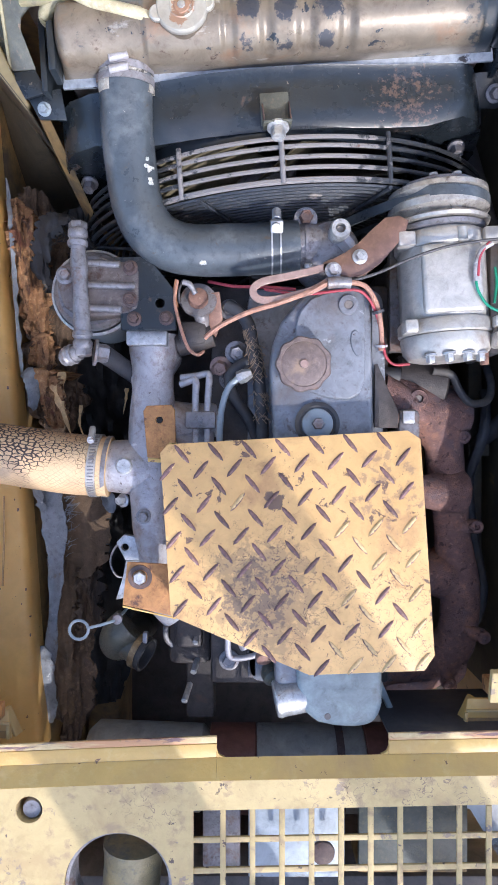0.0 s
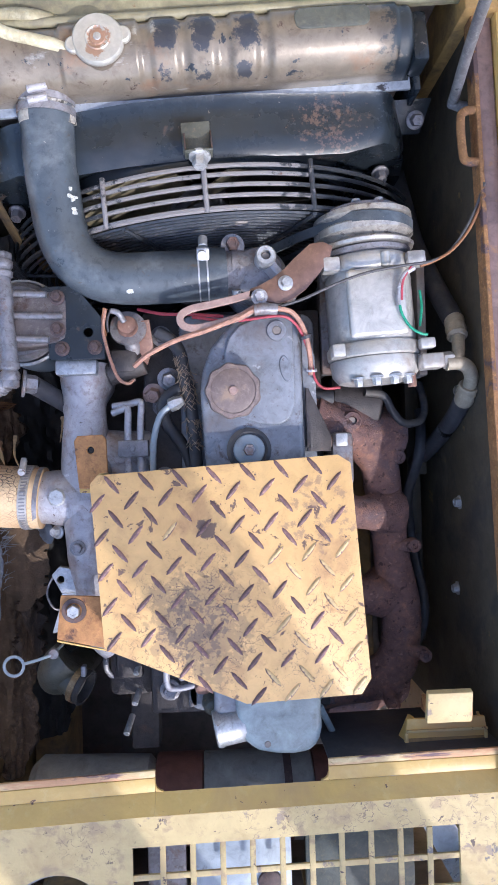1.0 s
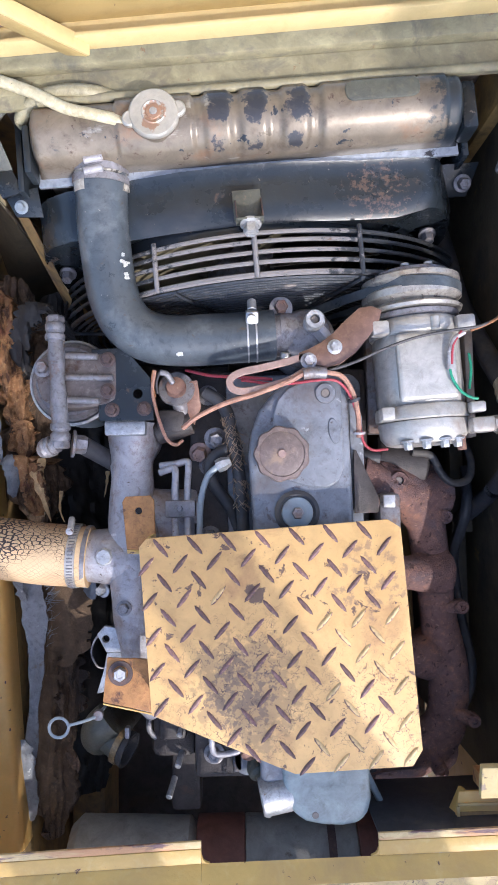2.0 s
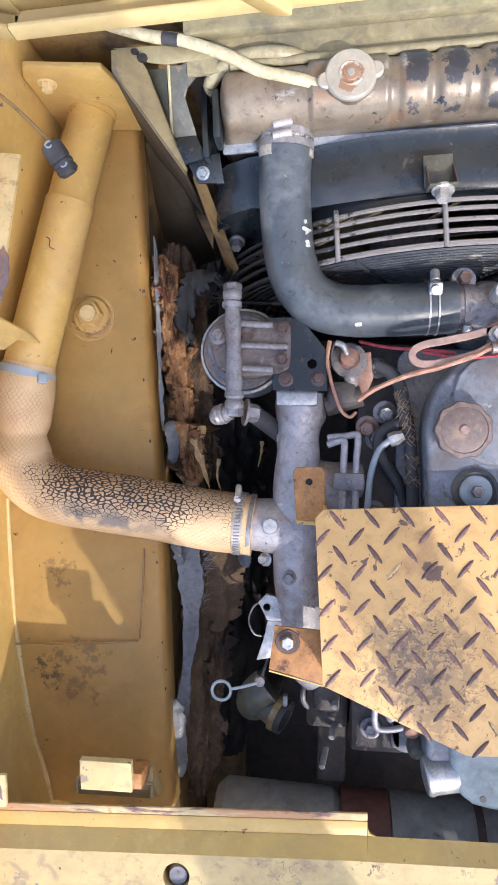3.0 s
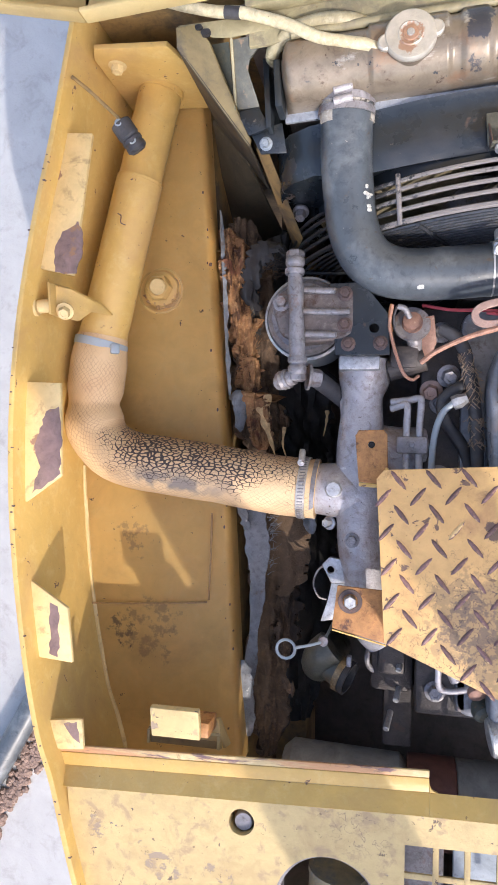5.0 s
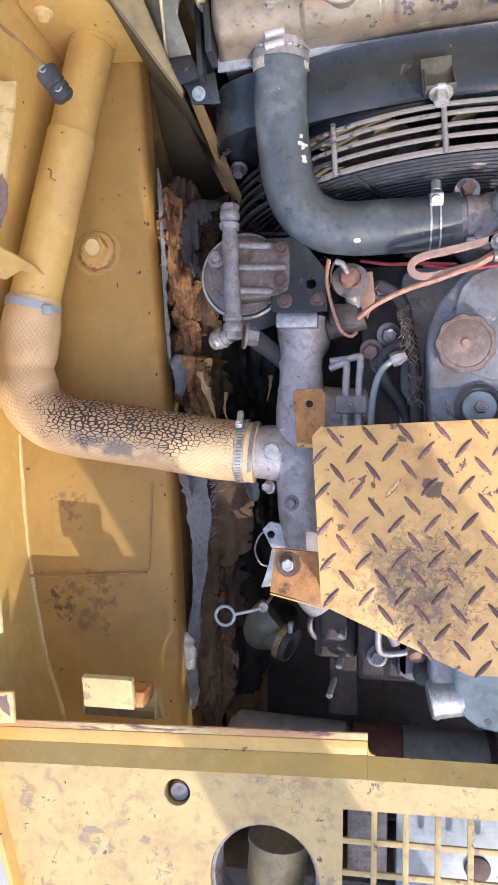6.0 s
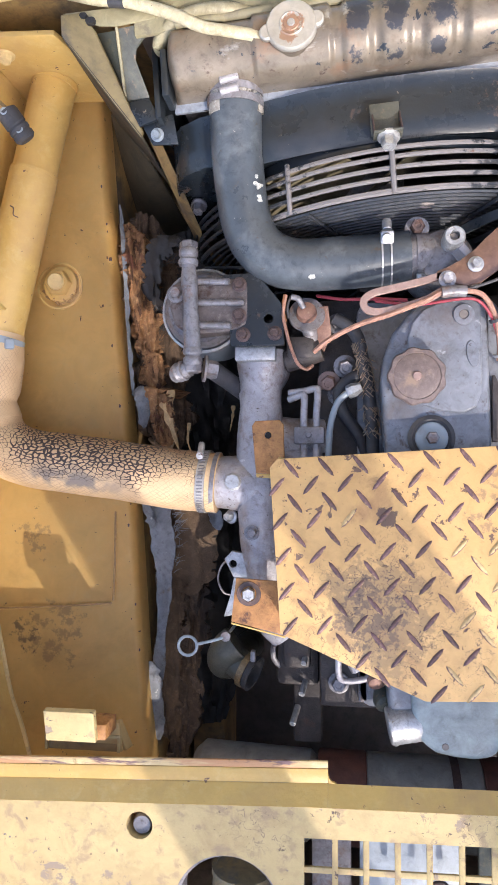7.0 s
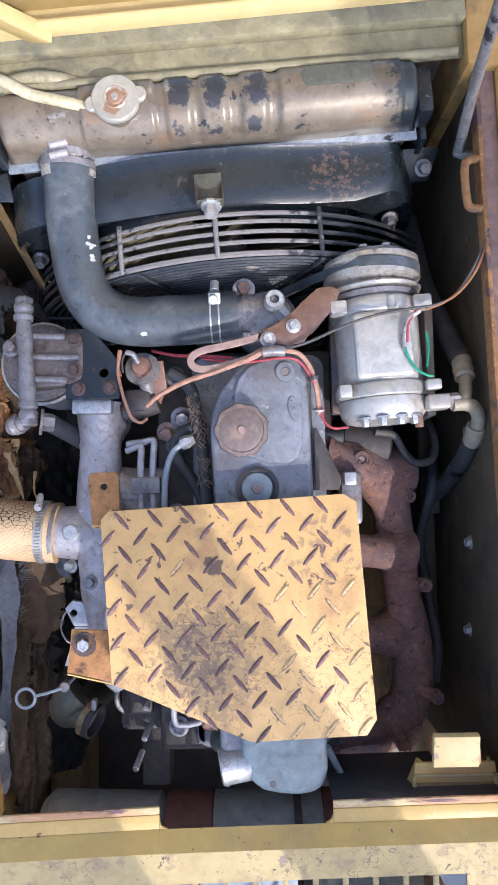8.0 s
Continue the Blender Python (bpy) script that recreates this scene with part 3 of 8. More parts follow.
add_stain(TANK_METAL, (-0.235, 0.0, 0.60), 0.035, rgb(66, 68, 70), 0.6, 60, 0.45, 0.7)
add_stain(TANK_METAL, (-0.115, -0.015, 0.608), 0.022, rgb(60, 64, 76), 0.6, 75, 0.45, 0.8)
add_stain(BLACK_PAINT, (0.205, 0.012, 0.510), 0.080, rgb(98, 80, 71), 0.6, 125, 0.72, 0.8)
TRAY_YELLOW = surface("tray_paint", (rgb(220, 178, 106), rgb(226, 188, 118), rgb(222, 186, 120)), 9, 0.40, mottle=0.06, grain=0.00025, spots=(
    (rgb(200, 160, 98), 6, 0.54, 0.70, 0.6, 0), (rgb(96, 74, 60), 60, 0.672, 0.685, 0.6, -0.0003), (rgb(110, 84, 66), 130, 0.70, 0.715, 0.7, -0.0002)))
add_stain(TRAY_YELLOW, (0.060, -0.270, 0.815), 0.045, rgb(104, 84, 68), 0.7, 60, 0.66, 0.75)
add_stain(TRAY_YELLOW, (0.110, -0.265, 0.815), 0.075, rgb(150, 120, 84), 0.7, 40, 0.60, 0.6)
add_stain(TRAY_YELLOW, (0.075, -0.120, 0.815), 0.050, rgb(158, 124, 88), 0.7, 60, 0.66, 0.6)
WELD = surface("dirty_weld_bead", (rgb(150, 118, 80), rgb(176, 140, 90), rgb(110, 84, 62)), 60, 0.6, grain=0.0006)
BRIGHT_RIM = surface("pressed_steel_ring", (rgb(164, 166, 170), rgb(184, 186, 188), rgb(140, 138, 138)), 40, 0.4, 0.4)


def cracked_rubber():
    """Sun-baked painted rubber: the weave prints through as fine diamonds, and cracks open wide along the sunny upper side."""
    mat = bpy.data.materials.new("cracked_painted_rubber")
    mat.use_nodes = True
    nt = mat.node_tree
    nodes, links = nt.nodes, nt.links
    bsdf = nodes["Principled BSDF"]

    def put(sock, v):
        if isinstance(v, (int, float, tuple)):
            sock.default_value = v
        else:
            links.new(v, sock)

    def op(kind, *vals):
        m = nodes.new("ShaderNodeMath")
        m.operation = kind
        for sock, v in zip(m.inputs, vals):
            put(sock, v)
        return m.outputs[0]

    def span(v, a, b, lo=0.0, hi=1.0):
        m = nodes.new("ShaderNodeMapRange")
        for key, w in (("Value", v), ("From Min", a), ("From Max", b), ("To Min", lo), ("To Max", hi)):
            put(m.inputs[key], w)
        return m.outputs[0]

    def blend(f, a, b):
        m = nodes.new("ShaderNodeMix")
        m.data_type = "RGBA"
        put(m.inputs["Factor"], f)
        put(m.inputs["A"], a)
        put(m.inputs["B"], b)
        return m.outputs["Result"]

    def cloud(vec, scale, detail=4.0):
        m = nodes.new("ShaderNodeTexNoise")
        put(m.inputs["Vector"], vec)
        m.inputs["Scale"].default_value, m.inputs["Detail"].default_value = scale, detail
        return m.outputs[0]

    co = nodes.new("ShaderNodeTexCoord")
    xyz = nodes.new("ShaderNodeSeparateXYZ")
    links.new(co.outputs["UV"], xyz.inputs[0])
    along, turn = xyz.outputs["X"], xyz.outputs["Y"]
    girth = op("MULTIPLY", turn, 0.265)
    place = co.outputs["Object"]
    drift = op("MULTIPLY", op("SUBTRACT", cloud(place, 45), 0.5), 0.013)
    jitter = op("MULTIPLY", op("SUBTRACT", cloud(place, 190), 0.5), 0.0034)
    u = op("ADD", op("ADD", along, drift), jitter)
    v = op("SUBTRACT", op("ADD", girth, drift), jitter)
    # woven diamonds
    d1 = op("PINGPONG", op("ADD", op("MULTIPLY", u, 0.80), v), 0.0032)
    d2 = op("PINGPONG", op("SUBTRACT", op("MULTIPLY", u, 0.80), v), 0.0036)
    net = op("MINIMUM", d1, d2)
    fade = span(cloud(place, 26), 0.36, 0.60)
    weave = op("MULTIPLY", span(net, 0.00075, 0.00025), op("MULTIPLY", fade, 0.40))
    # open cracks: uneven blocks in rows round the hose
    flat = nodes.new("ShaderNodeCombineXYZ")
    links.new(u, flat.inputs[0])
    links.new(op("MULTIPLY", v, 1.75), flat.inputs[1])
    cell = nodes.new("ShaderNodeTexVoronoi")
    cell.feature, cell.voronoi_dimensions = "DISTANCE_TO_EDGE", "2D"
    cell.inputs["Scale"].default_value, cell.inputs["Randomness"].default_value = 112, 0.92
    links.new(flat.outputs[0], cell.inputs["Vector"])
    here = op("MULTIPLY", op("MULTIPLY", span(along, 0.15, 0.23), span(along, 0.49, 0.38)), op("MULTIPLY", span(turn, 0.14, 0.30), span(turn, 0.60, 0.50)))
    amount = op("ADD", here, op("MULTIPLY", op("SUBTRACT", cloud(place, 20), 0.5), 1.5))
    gap = span(amount, 0.10, 1.20, 0.0, 0.24)
    crack = span(op("SUBTRACT", gap, cell.outputs["Distance"]), 0.0, 0.025)
    # rubbed grey-blue smear on the flank
    smear = op("MULTIPLY", op("MULTIPLY", span(along, 0.20, 0.26), span(along, 0.40, 0.32)), op("MULTIPLY", span(turn, 0.08, 0.14), span(turn, 0.27, 0.19)))
    smear = op("MULTIPLY", smear, span(cloud(place, 38, 6.0), 0.44, 0.56, 0.0, 0.75))
    tone = blend(cloud(place, 24, 6.0), rgb(194, 160, 120), rgb(214, 186, 146))
    tone = blend(span(cloud(place, 11, 5.0), 0.52, 0.70, 0.0, 0.55), tone, rgb(176, 134, 98))
    # browner along one flank, in ragged patches
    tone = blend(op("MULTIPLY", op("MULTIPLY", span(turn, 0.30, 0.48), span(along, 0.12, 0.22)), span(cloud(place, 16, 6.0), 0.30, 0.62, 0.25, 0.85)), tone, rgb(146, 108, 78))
    tone = blend(weave, tone, rgb(110, 82, 66))
    tone = blend(smear, tone, rgb(96, 98, 102))
    tone = blend(crack, tone, rgb(62, 51, 48))
    links.new(tone, bsdf.inputs["Base Color"])
    low = op("ADD", crack, op("MULTIPLY", weave, 0.35))
    bump = nodes.new("ShaderNodeBump")
    bump.invert = True
    bump.inputs["Distance"].default_value = 0.0012
    links.new(low, bump.inputs["Height"])
    links.new(bump.outputs[0], bsdf.inputs["Normal"])
    bsdf.inputs["Roughness"].default_value = 0.58
    return mat


CRACKED = cracked_rubber()

# ---- setting: ground, machine shell ----
bm = bmesh.new()
bmesh.ops.create_grid(bm, x_segments=8, y_segments=8, size=600)
solid("ground", bm, CONCRETE, "sunlit pale concrete yard beside the machine", "ground", kind="structure")

# tall unseen posts added to the south to throw two diagonal shade bands
for px, py, w in ((0.7615, -1.30, 0.1376), (0.4025, -1.30, 0.156), (1.245, -0.755, 0.30)):
    post = thing("shade_post", "unseen square post added to cast a band of shade", "post", (px, py, 0), "posts of the yard roof", "structure")
    part("post", box(px - w / 2, px + w / 2, py - w / 2, py + w / 2, 0, 4.9 if py < -1 else 3.3, 0.004, turned((px, py, 0), 32)), GREY_PAINT, post)


# unseen plate added between the posts, to shade the tray and air pipe
shade_screen = thing("shade_plate", "unseen plate and slats added to shade the tray", "bracket", (0.55, -1.30, 2.55), kind="structure")
part("plate", slab([(0.490, -1.30, 3.6), (0.490, -1.30, 2.70), (0.636, -1.30, 2.70), (0.682, -1.30, 2.83), (0.700, -1.30, 2.83), (0.700, -1.30, 3.6)], (0, 0.012, 0)), GREY_PAINT, shade_screen)


# added slats that let half the sun through onto the tray
for k in range(9):
    part("slat", box(0.490, 0.606 + 0.0035 * k, -1.300, -1.288, 2.500 + 0.0225 * k, 2.5125 + 0.0225 * k, 0.0005), GREY_PAINT, shade_screen)


def strip_wall(points, z0, z1, thick):
    """An upright sheet along a top-view line."""
    bm = bmesh.new()
    n = len(points)
    rows = []
    for i, (x, y) in enumerate(points):
        a, b = points[max(i - 1, 0)], points[min(i + 1, n - 1)]
        t = Vector((b[0] - a[0], b[1] - a[1], 0)).normalized()
        s = Vector((t.y, -t.x, 0)) * thick / 2
        p = Vector((x, y, 0))
        rows.append([bm.verts.new(q) for q in (p + s + Vector((0, 0, z0)), p + s + Vector((0, 0, z1)), p - s + Vector((0, 0, z1)), p - s + Vector((0, 0, z0)))])
    for a, b in zip(rows, rows[1:]):
        for k in range(4):
            bm.faces.new((a[k], a[(k + 1) % 4], b[(k + 1) % 4], b[k]))
    bm.faces.new(rows[0])
    bm.faces.new(rows[-1][::-1])
    bmesh.ops.recalc_face_normals(bm, faces=bm.faces)
    return bevel(bm, 0.0015, 2, 50)


WALL_LINE = [(-0.505, 0.66), (-0.518, 0.575), (-0.542, 0.43), (-0.563, 0.327), (-0.582, 0.20), (-0.590, 0.08), (-0.588, -0.04), (-0.578, -0.15), (-0.560, -0.27), (-0.540, -0.36), (-0.518, -0.42), (-0.490, -0.52), (-0.452, -0.64)]
WALL_FINE = [(p.x, p.y) for p in curve_points([(x, y, 0) for x, y in WALL_LINE], 4)]
side = thing("side_panel", "yellow painted steel side panel with welded tabs", "body panel", (-0.57, 0, 0.3), kind="structure")
part("outer_wall", strip_wall(WALL_FINE, 0.35, 1.332, 0.008), YELLOW, side)

# the tray between the outer wall and the engine bay
FLOOR_EDGE = [(-0.408, 0.66), (-0.395, 0.553), (-0.381, 0.38), (-0.366, 0.217), (-0.343, -0.04), (-0.325, -0.297), (-0.312, -0.457), (-0.29, -0.75)]
bm = bmesh.new()
left_line = [p for p in WALL_FINE if -0.47 <= p[1] <= 0.62]
right_line = [(p.x, p.y) for p in curve_points([(x, y, 0) for x, y in FLOOR_EDGE], 8)]


def edge_x(y):
    for (xa, ya), (xb, yb) in zip(right_line, right_line[1:]):
        if yb <= y <= ya:
            return xa + (xb - xa) * (ya - y) / (ya - yb)
    return right_line[-1][0]


rows = []
for x, y in left_line:
    e = edge_x(y)
    row = []
    for k in range(5):
        u = k / 4
        row.append(bm.verts.new((x + 0.002 + (e - 0.012 - x) * u, y, 1.112 + 0.004 * math.sin(3 * u) + 0.010 * max(0, y - 0.1))))
    for dx, dz in ((-0.006, -0.001), (-0.002, -0.006), (0.0, -0.014), (0.0, -0.05)):
        row.append(bm.verts.new((e + dx, y, 1.112 + 0.010 * max(0, y - 0.1) + dz)))
    rows.append(row)
for a, b in zip(rows, rows[1:]):
    for k in range(len(a) - 1):
        bm.faces.new((a[k], a[k + 1], b[k + 1], b[k]))
bmesh.ops.solidify(bm, geom=bm.faces[:], thickness=0.005)
part("tray", bm, TRAY_YELLOW, side, "yellow tray with scuffed paint", 50)
rng = random.Random(17)
for k in range(16):
    y = rng.uniform(-0.33, 0.46)
    r = rng.uniform(0.0010, 0.0026)
    x = edge_x(y) - rng.choice((0.004, 0.006, 0.009, 0.013))
    z = 1.1130 + 0.010 * max(0, y - 0.1) - (0.0025 if x > edge_x(y) - 0.007 else 0)
    part("chip", lathe((x, y, z), (0.3, 0, 1), [(r, -0.003), (r * 0.9, 0.0008), (r * 0.3, 0.0010)], 8, (2, r * 0.35, r * 0.3)), RUSTY_STEEL, side)
for k in range(26):
    x0, y0 = rng.choice(WALL_FINE[6:-4])
    r = rng.uniform(0.0009, 0.0020)
    part("chip", lathe((x0 + rng.uniform(-0.003, 0.003), y0 + rng.uniform(-0.01, 0.01), 1.3312), (0, 0, 1), [(r, -0.002), (r * 0.9, 0.0010), (r * 0.3, 0.0012)], 8, (2, r * 0.35, r * 0.3)), RUSTY_STEEL, side)
# weld seams and the patch plate on the tray
for pts in ([(-0.565, -0.232, 1.119), (-0.50, -0.228, 1.121), (-0.43, -0.223, 1.121), (-0.372, -0.219, 1.117)], [(-0.369, -0.215, 1.117), (-0.367, -0.15, 1.117), (-0.367, -0.08, 1.117)]):
    part("weld_bead", sweep(pts, 0.0016, 8, 10, wobble=0.6), WELD, side)
seam = [(x + 0.005, y, 1.114) for x, y in left_line if y < 0.0]
part("weld_bead", sweep(seam, 0.0035, 8, 4, wobble=0.5), TAB_YELLOW, side)

# welded tabs along the top of the outer wall
TABS = {
    "long": [(-0.5445, 0.449), (-0.4985, 0.445), (-0.5215, 0.252), (-0.5750, 0.264)],
    "upper": [(-0.590, 0.107), (-0.536, 0.105), (-0.531, -0.021), (-0.588, -0.062)],
    "lower": [(-0.577, -0.162), (-0.517, -0.199), (-0.508, -0.272), (-0.562, -0.268)],
    "small": [(-0.546, -0.352), (-0.492, -0.346), (-0.489, -0.386), (-0.535, -0.390)],
}
for key, outline in TABS.items():
    part("tab", prism(outline, 1.2935, 1.3005, 0.0012), TAB_YELLOW, side, "yellow tab chipped down to brown primer")


def ragged(outline, amount, seed, step=0.006):
    """Breaks an outline into short uneven steps, as chipped paint does."""
    pts = []
    n = len(outline)
    for i in range(n):
        a, b = Vector(outline[i]), Vector(outline[(i + 1) % n])
        m = max(1, int((b - a).length / step))
        side = Vector((b.y - a.y, a.x - b.x)).normalized()
        for k in range(m):
            p = a.lerp(b, k / m)
            w = 0 if k == 0 else noise.noise(Vector((p.x * 260 + seed, p.y * 260, seed))) * amount
            pts.append((p.x + side.x * w, p.y + side.y * w))
    return pts


for k, flake in enumerate((
    [(-0.5250, 0.318), (-0.5160, 0.326), (-0.5085, 0.309), (-0.5080, 0.282), (-0.5165, 0.254), (-0.5480, 0.257), (-0.5500, 0.285), (-0.5390, 0.312)],
    [(-0.5560, 0.066), (-0.5370, 0.073), (-0.5335, 0.040), (-0.5320, -0.018), (-0.5600, -0.040), (-0.5740, -0.046), (-0.5620, -0.010), (-0.5720, 0.020)],
    [(-0.5430, -0.193), (-0.5310, -0.198), (-0.5270, -0.240), (-0.5290, -0.266), (-0.5420, -0.262), (-0.5410, -0.228)],
    [(-0.5180, -0.354), (-0.4990, -0.350), (-0.4935, -0.378), (-0.5040, -0.372)],
)):
    part("bare_patch", prism(ragged(flake, 0.0045, 3.0 + k)[::-1], 1.2998, 1.3009, 0), PURPLE_PRIMER, side, "brown primer where the paint is gone")
# gusset that carries the pipe, at the front of the tray
bm = bmesh.new()
out = [(-0.512, 1.12), (-0.512, 1.27), (-0.502, 1.296), (-0.398, 1.292), (-0.368, 1.19), (-0.368, 1.12)]
front = [bm.verts.new((x, 0.562 + 0.03 * (x + 0.5) * -1, z)) for x, z in out]
back = [bm.verts.new((x, 0.570 + 0.03 * (x + 0.5) * -1, z)) for x, z in out]
bm.faces.new(front)
bm.faces.new(back[::-1])
for i in range(6):
    bm.faces.new((front[i], back[i], back[(i + 1) % 6], front[(i + 1) % 6]))
bmesh.ops.recalc_face_normals(bm, faces=bm.faces)
part("gusset", bevel(bm, 0.0015), YELLOW, side)
part("bolt", hexhead((-0.484, 0.562, 1.255), (0, -1, 0.1), 0.009, 0.010), TAB_YELLOW, side)
# large nut on its washers, ringed by rust
nut = thing("pivot_nut", "large yellow painted hexagon nut with rusty washer on the tray", "nut", (-0.4585, 0.2735, 1.115))
NC = (-0.4585, 0.2735)
part("weld_ring", lathe_ring((NC[0] - 0.001, NC[1] - 0.002, 1.1168), (0, 0, 1), [(0.0335, -0.003), (0.0375, -0.002), (0.0372, 0.0010), (0.0340, 0.0012)], 48), YELLOW, nut)
part("grime_ring", lathe((NC[0] + 0.0005, NC[1] - 0.003, 1.1160), (0, 0, 1), [(0.0325, -0.002), (0.0315, 0.0008), (0.0280, 0.0012)], 48, (5, 0.0022, 0.025)), WELD, nut, "brown rust round the washer")
part("washer", lathe((NC[0], NC[1], 1.1172), (0, 0, 1), [(0.0280, 0), (0.0275, 0.0035), (0.0262, 0.0045), (0.0240, 0.0045)], 40), YELLOW, nut)
part("hexagon", lathe((NC[0], NC[1], 1.1218), (0, 0, 1), [(0.0205, 0), (0.0205, 0.011), (0.0188, 0.014), (0.0152, 0.014), (0.0146, 0.0125)], 6), YELLOW, nut)
part("stud_end", lathe((NC[0], NC[1], 1.1345), (0, 0, 1), [(0.0128, 0), (0.0126, 0.0048), (0.0112, 0.0062), (0.0100, 0.0058), (0.004, 0.0056)], 32), TAB_YELLOW, nut)
rng = random.Random(3)
for k in range(7):
    an = radians(205 + 21 * k + rng.uniform(-6, 6))
    rr = rng.uniform(0.024, 0.030)
    part("rust_fleck", lathe((NC[0] + rr * math.cos(an), NC[1] + rr * math.sin(an), 1.1212), (0, 0, 1), [(0.0034, -0.004), (0.0030, 0.0002), (0.0012, 0.0006)], 9, (3, 0.0012, 0.002)), WELD, nut)

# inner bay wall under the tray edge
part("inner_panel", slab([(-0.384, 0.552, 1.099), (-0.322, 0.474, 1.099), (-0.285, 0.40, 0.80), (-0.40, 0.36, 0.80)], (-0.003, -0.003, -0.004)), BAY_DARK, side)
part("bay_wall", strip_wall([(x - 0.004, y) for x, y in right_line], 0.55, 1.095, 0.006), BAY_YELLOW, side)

# ---- rear cross panel with lip, grille and openings ----
rear = thing("rear_panel", "faded yellow steel rear panel with square grille", "body panel", (0, -0.5, 1.29), kind="structure")


def rear_y(x):
    return -0.3655 + (0.018 if x > -0.04 else 0.040) * (x + 0.04)


Z_LIP, Z_PANEL = 1.2960, 1.3120


def rear_strip(x0, x1, ya, yb, z0, z1, bev=0.0012):
    """A straight bar or sheet across the bay, following its slight skew; ya and yb are offsets behind the lip."""
    return prism([(x0, rear_y(x0) + yb), (x1, rear_y(x1) + yb), (x1, rear_y(x1) + ya), (x0, rear_y(x0) + ya)], z0, z1, bev)


for x0, x1 in ((-0.535, -0.040), (0.174, 0.402)):
    part("lip_edge", rear_strip(x0, x1, 0.0, -0.0088, Z_LIP - 0.0052, Z_LIP - 0.0004), LIP_PAINT, rear, "lip edge worn to brown primer")
    part("lip", rear_strip(x0, x1, -0.0090, -0.0262, Z_LIP - 0.005, Z_LIP), YELLOW, rear)
for cx_, sx in ((-0.040, 1), (0.174, -1)):
    y_ = rear_y(cx_) - 0.0262
    part("corner_web", prism([(cx_ + sx * 0.0002, y_), (cx_ + sx * 0.010, y_), (cx_ + sx * 0.0045, y_ + 0.0022), (cx_ + sx * 0.0018, y_ + 0.0050), (cx_ + sx * 0.0002, y_ + 0.0100)][::sx], Z_LIP - 0.005, Z_LIP - 0.0003, 0.0004), YELLOW, rear)
for xa, xb, xc in ((-0.529, -0.0401, -0.524), (-0.0399, 0.404, -0.0399)):
    part("riser", slab([(xa, rear_y(xa) - 0.0266, Z_LIP - 0.0015), (xb, rear_y(xb) - 0.0266, Z_LIP - 0.0015), (xb, rear_y(xb) - 0.0468, Z_PANEL + 0.0008), (xc, rear_y(xc) - 0.0468, Z_PANEL + 0.0008)], (0, -0.003, -0.005), 0), YELLOW, rear)

# dark sheet added to stand for the shade under the lip
part("apron", rear_strip(0.176, 0.400, -0.005, -0.008, 1.13, Z_LIP - 0.0055), DARK_RUBBER, rear)
HOLE_A, HOLE_B = (-0.2685, -0.4485), (-0.160, -0.5425)
GX0, GX1, GY1, GY0 = -0.068, 0.330, -0.4495, -0.66


def quad_plate(pts):
    return prism(pts, Z_PANEL - 0.006, Z_PANEL, 0)


part("sheet", plate_with_hole([(-0.505, rear_y(-0.5) - 0.047), (-0.205, rear_y(-0.2) - 0.047), (-0.235, -0.50), (-0.497, -0.50)], HOLE_A, 0.0165, Z_PANEL - 0.006, Z_PANEL, 0), WORN_YELLOW, rear)
part("sheet", plate_with_hole([(-0.235, -0.50), (-0.205, rear_y(-0.2) - 0.047), (-0.068, rear_y(-0.07) - 0.047), (-0.068, -0.66), (-0.235, -0.66)], HOLE_B, 0.066, Z_PANEL - 0.006, Z_PANEL, 0, 48), WORN_YELLOW, rear)
part("sheet", quad_plate([(-0.497, -0.50), (-0.235, -0.50), (-0.235, -0.66), (-0.448, -0.66)]), WORN_YELLOW, rear)
part("sheet", quad_plate([(-0.068, rear_y(-0.07) - 0.047), (0.402, rear_y(0.4) - 0.047), (0.402, -0.4400), (-0.068, -0.4495)]), WORN_YELLOW, rear)
part("sheet", quad_plate([(0.3305, -0.4415), (0.402, -0.4400), (0.402, -0.66), (0.3305, -0.66)]), WORN_YELLOW, rear)
# grille bars
for i in range(1, 11):
    x = GX0 + (GX1 - GX0) * i / 11
    part("grille_bar", box(x - 0.0035, x + 0.0035, GY0, GY1 + 0.006, Z_PANEL - 0.005, Z_PANEL - 0.001, 0.0008), WORN_YELLOW, rear)
for j in range(1, 6):
    y = GY1 - 0.0375 * j
    part("grille_bar", box(GX0 - 0.002, GX1 + 0.002, y - 0.0035, y + 0.0035, Z_PANEL - 0.0058, Z_PANEL - 0.0018, 0.0008, turned((GX0, y, 0), 1.0)), WORN_YELLOW, rear)
# collar bolt sunk in the small hole
bolt = thing("sunk_bolt", "blue-grey bolt head sunk in a panel hole", "bolt", (HOLE_A[0], HOLE_A[1], Z_PANEL - 0.03))
part("sleeve", lathe_ring((HOLE_A[0], HOLE_A[1], Z_PANEL - 0.03), (0, 0, 1), [(0.0162, 0), (0.0182, 0), (0.0182, 0.029), (0.0162, 0.029)]), WORN_YELLOW, bolt)
part("head", lathe((HOLE_A[0] + 0.001, HOLE_A[1] - 0.003, Z_PANEL - 0.024), (0, 0, 1), [(0.0122, 0), (0.0122, 0.013), (0.0108, 0.016), (0.003, 0.0165)], 20), DARK_STEEL, bolt, "dull grey stud end")
part("seat", lathe((HOLE_A[0], HOLE_A[1], Z_PANEL - 0.034), (0, 0, 1), [(0.0180, 0), (0.0180, 0.004), (0.012, 0.0045)], 28), ORANGE_PAINT, bolt)

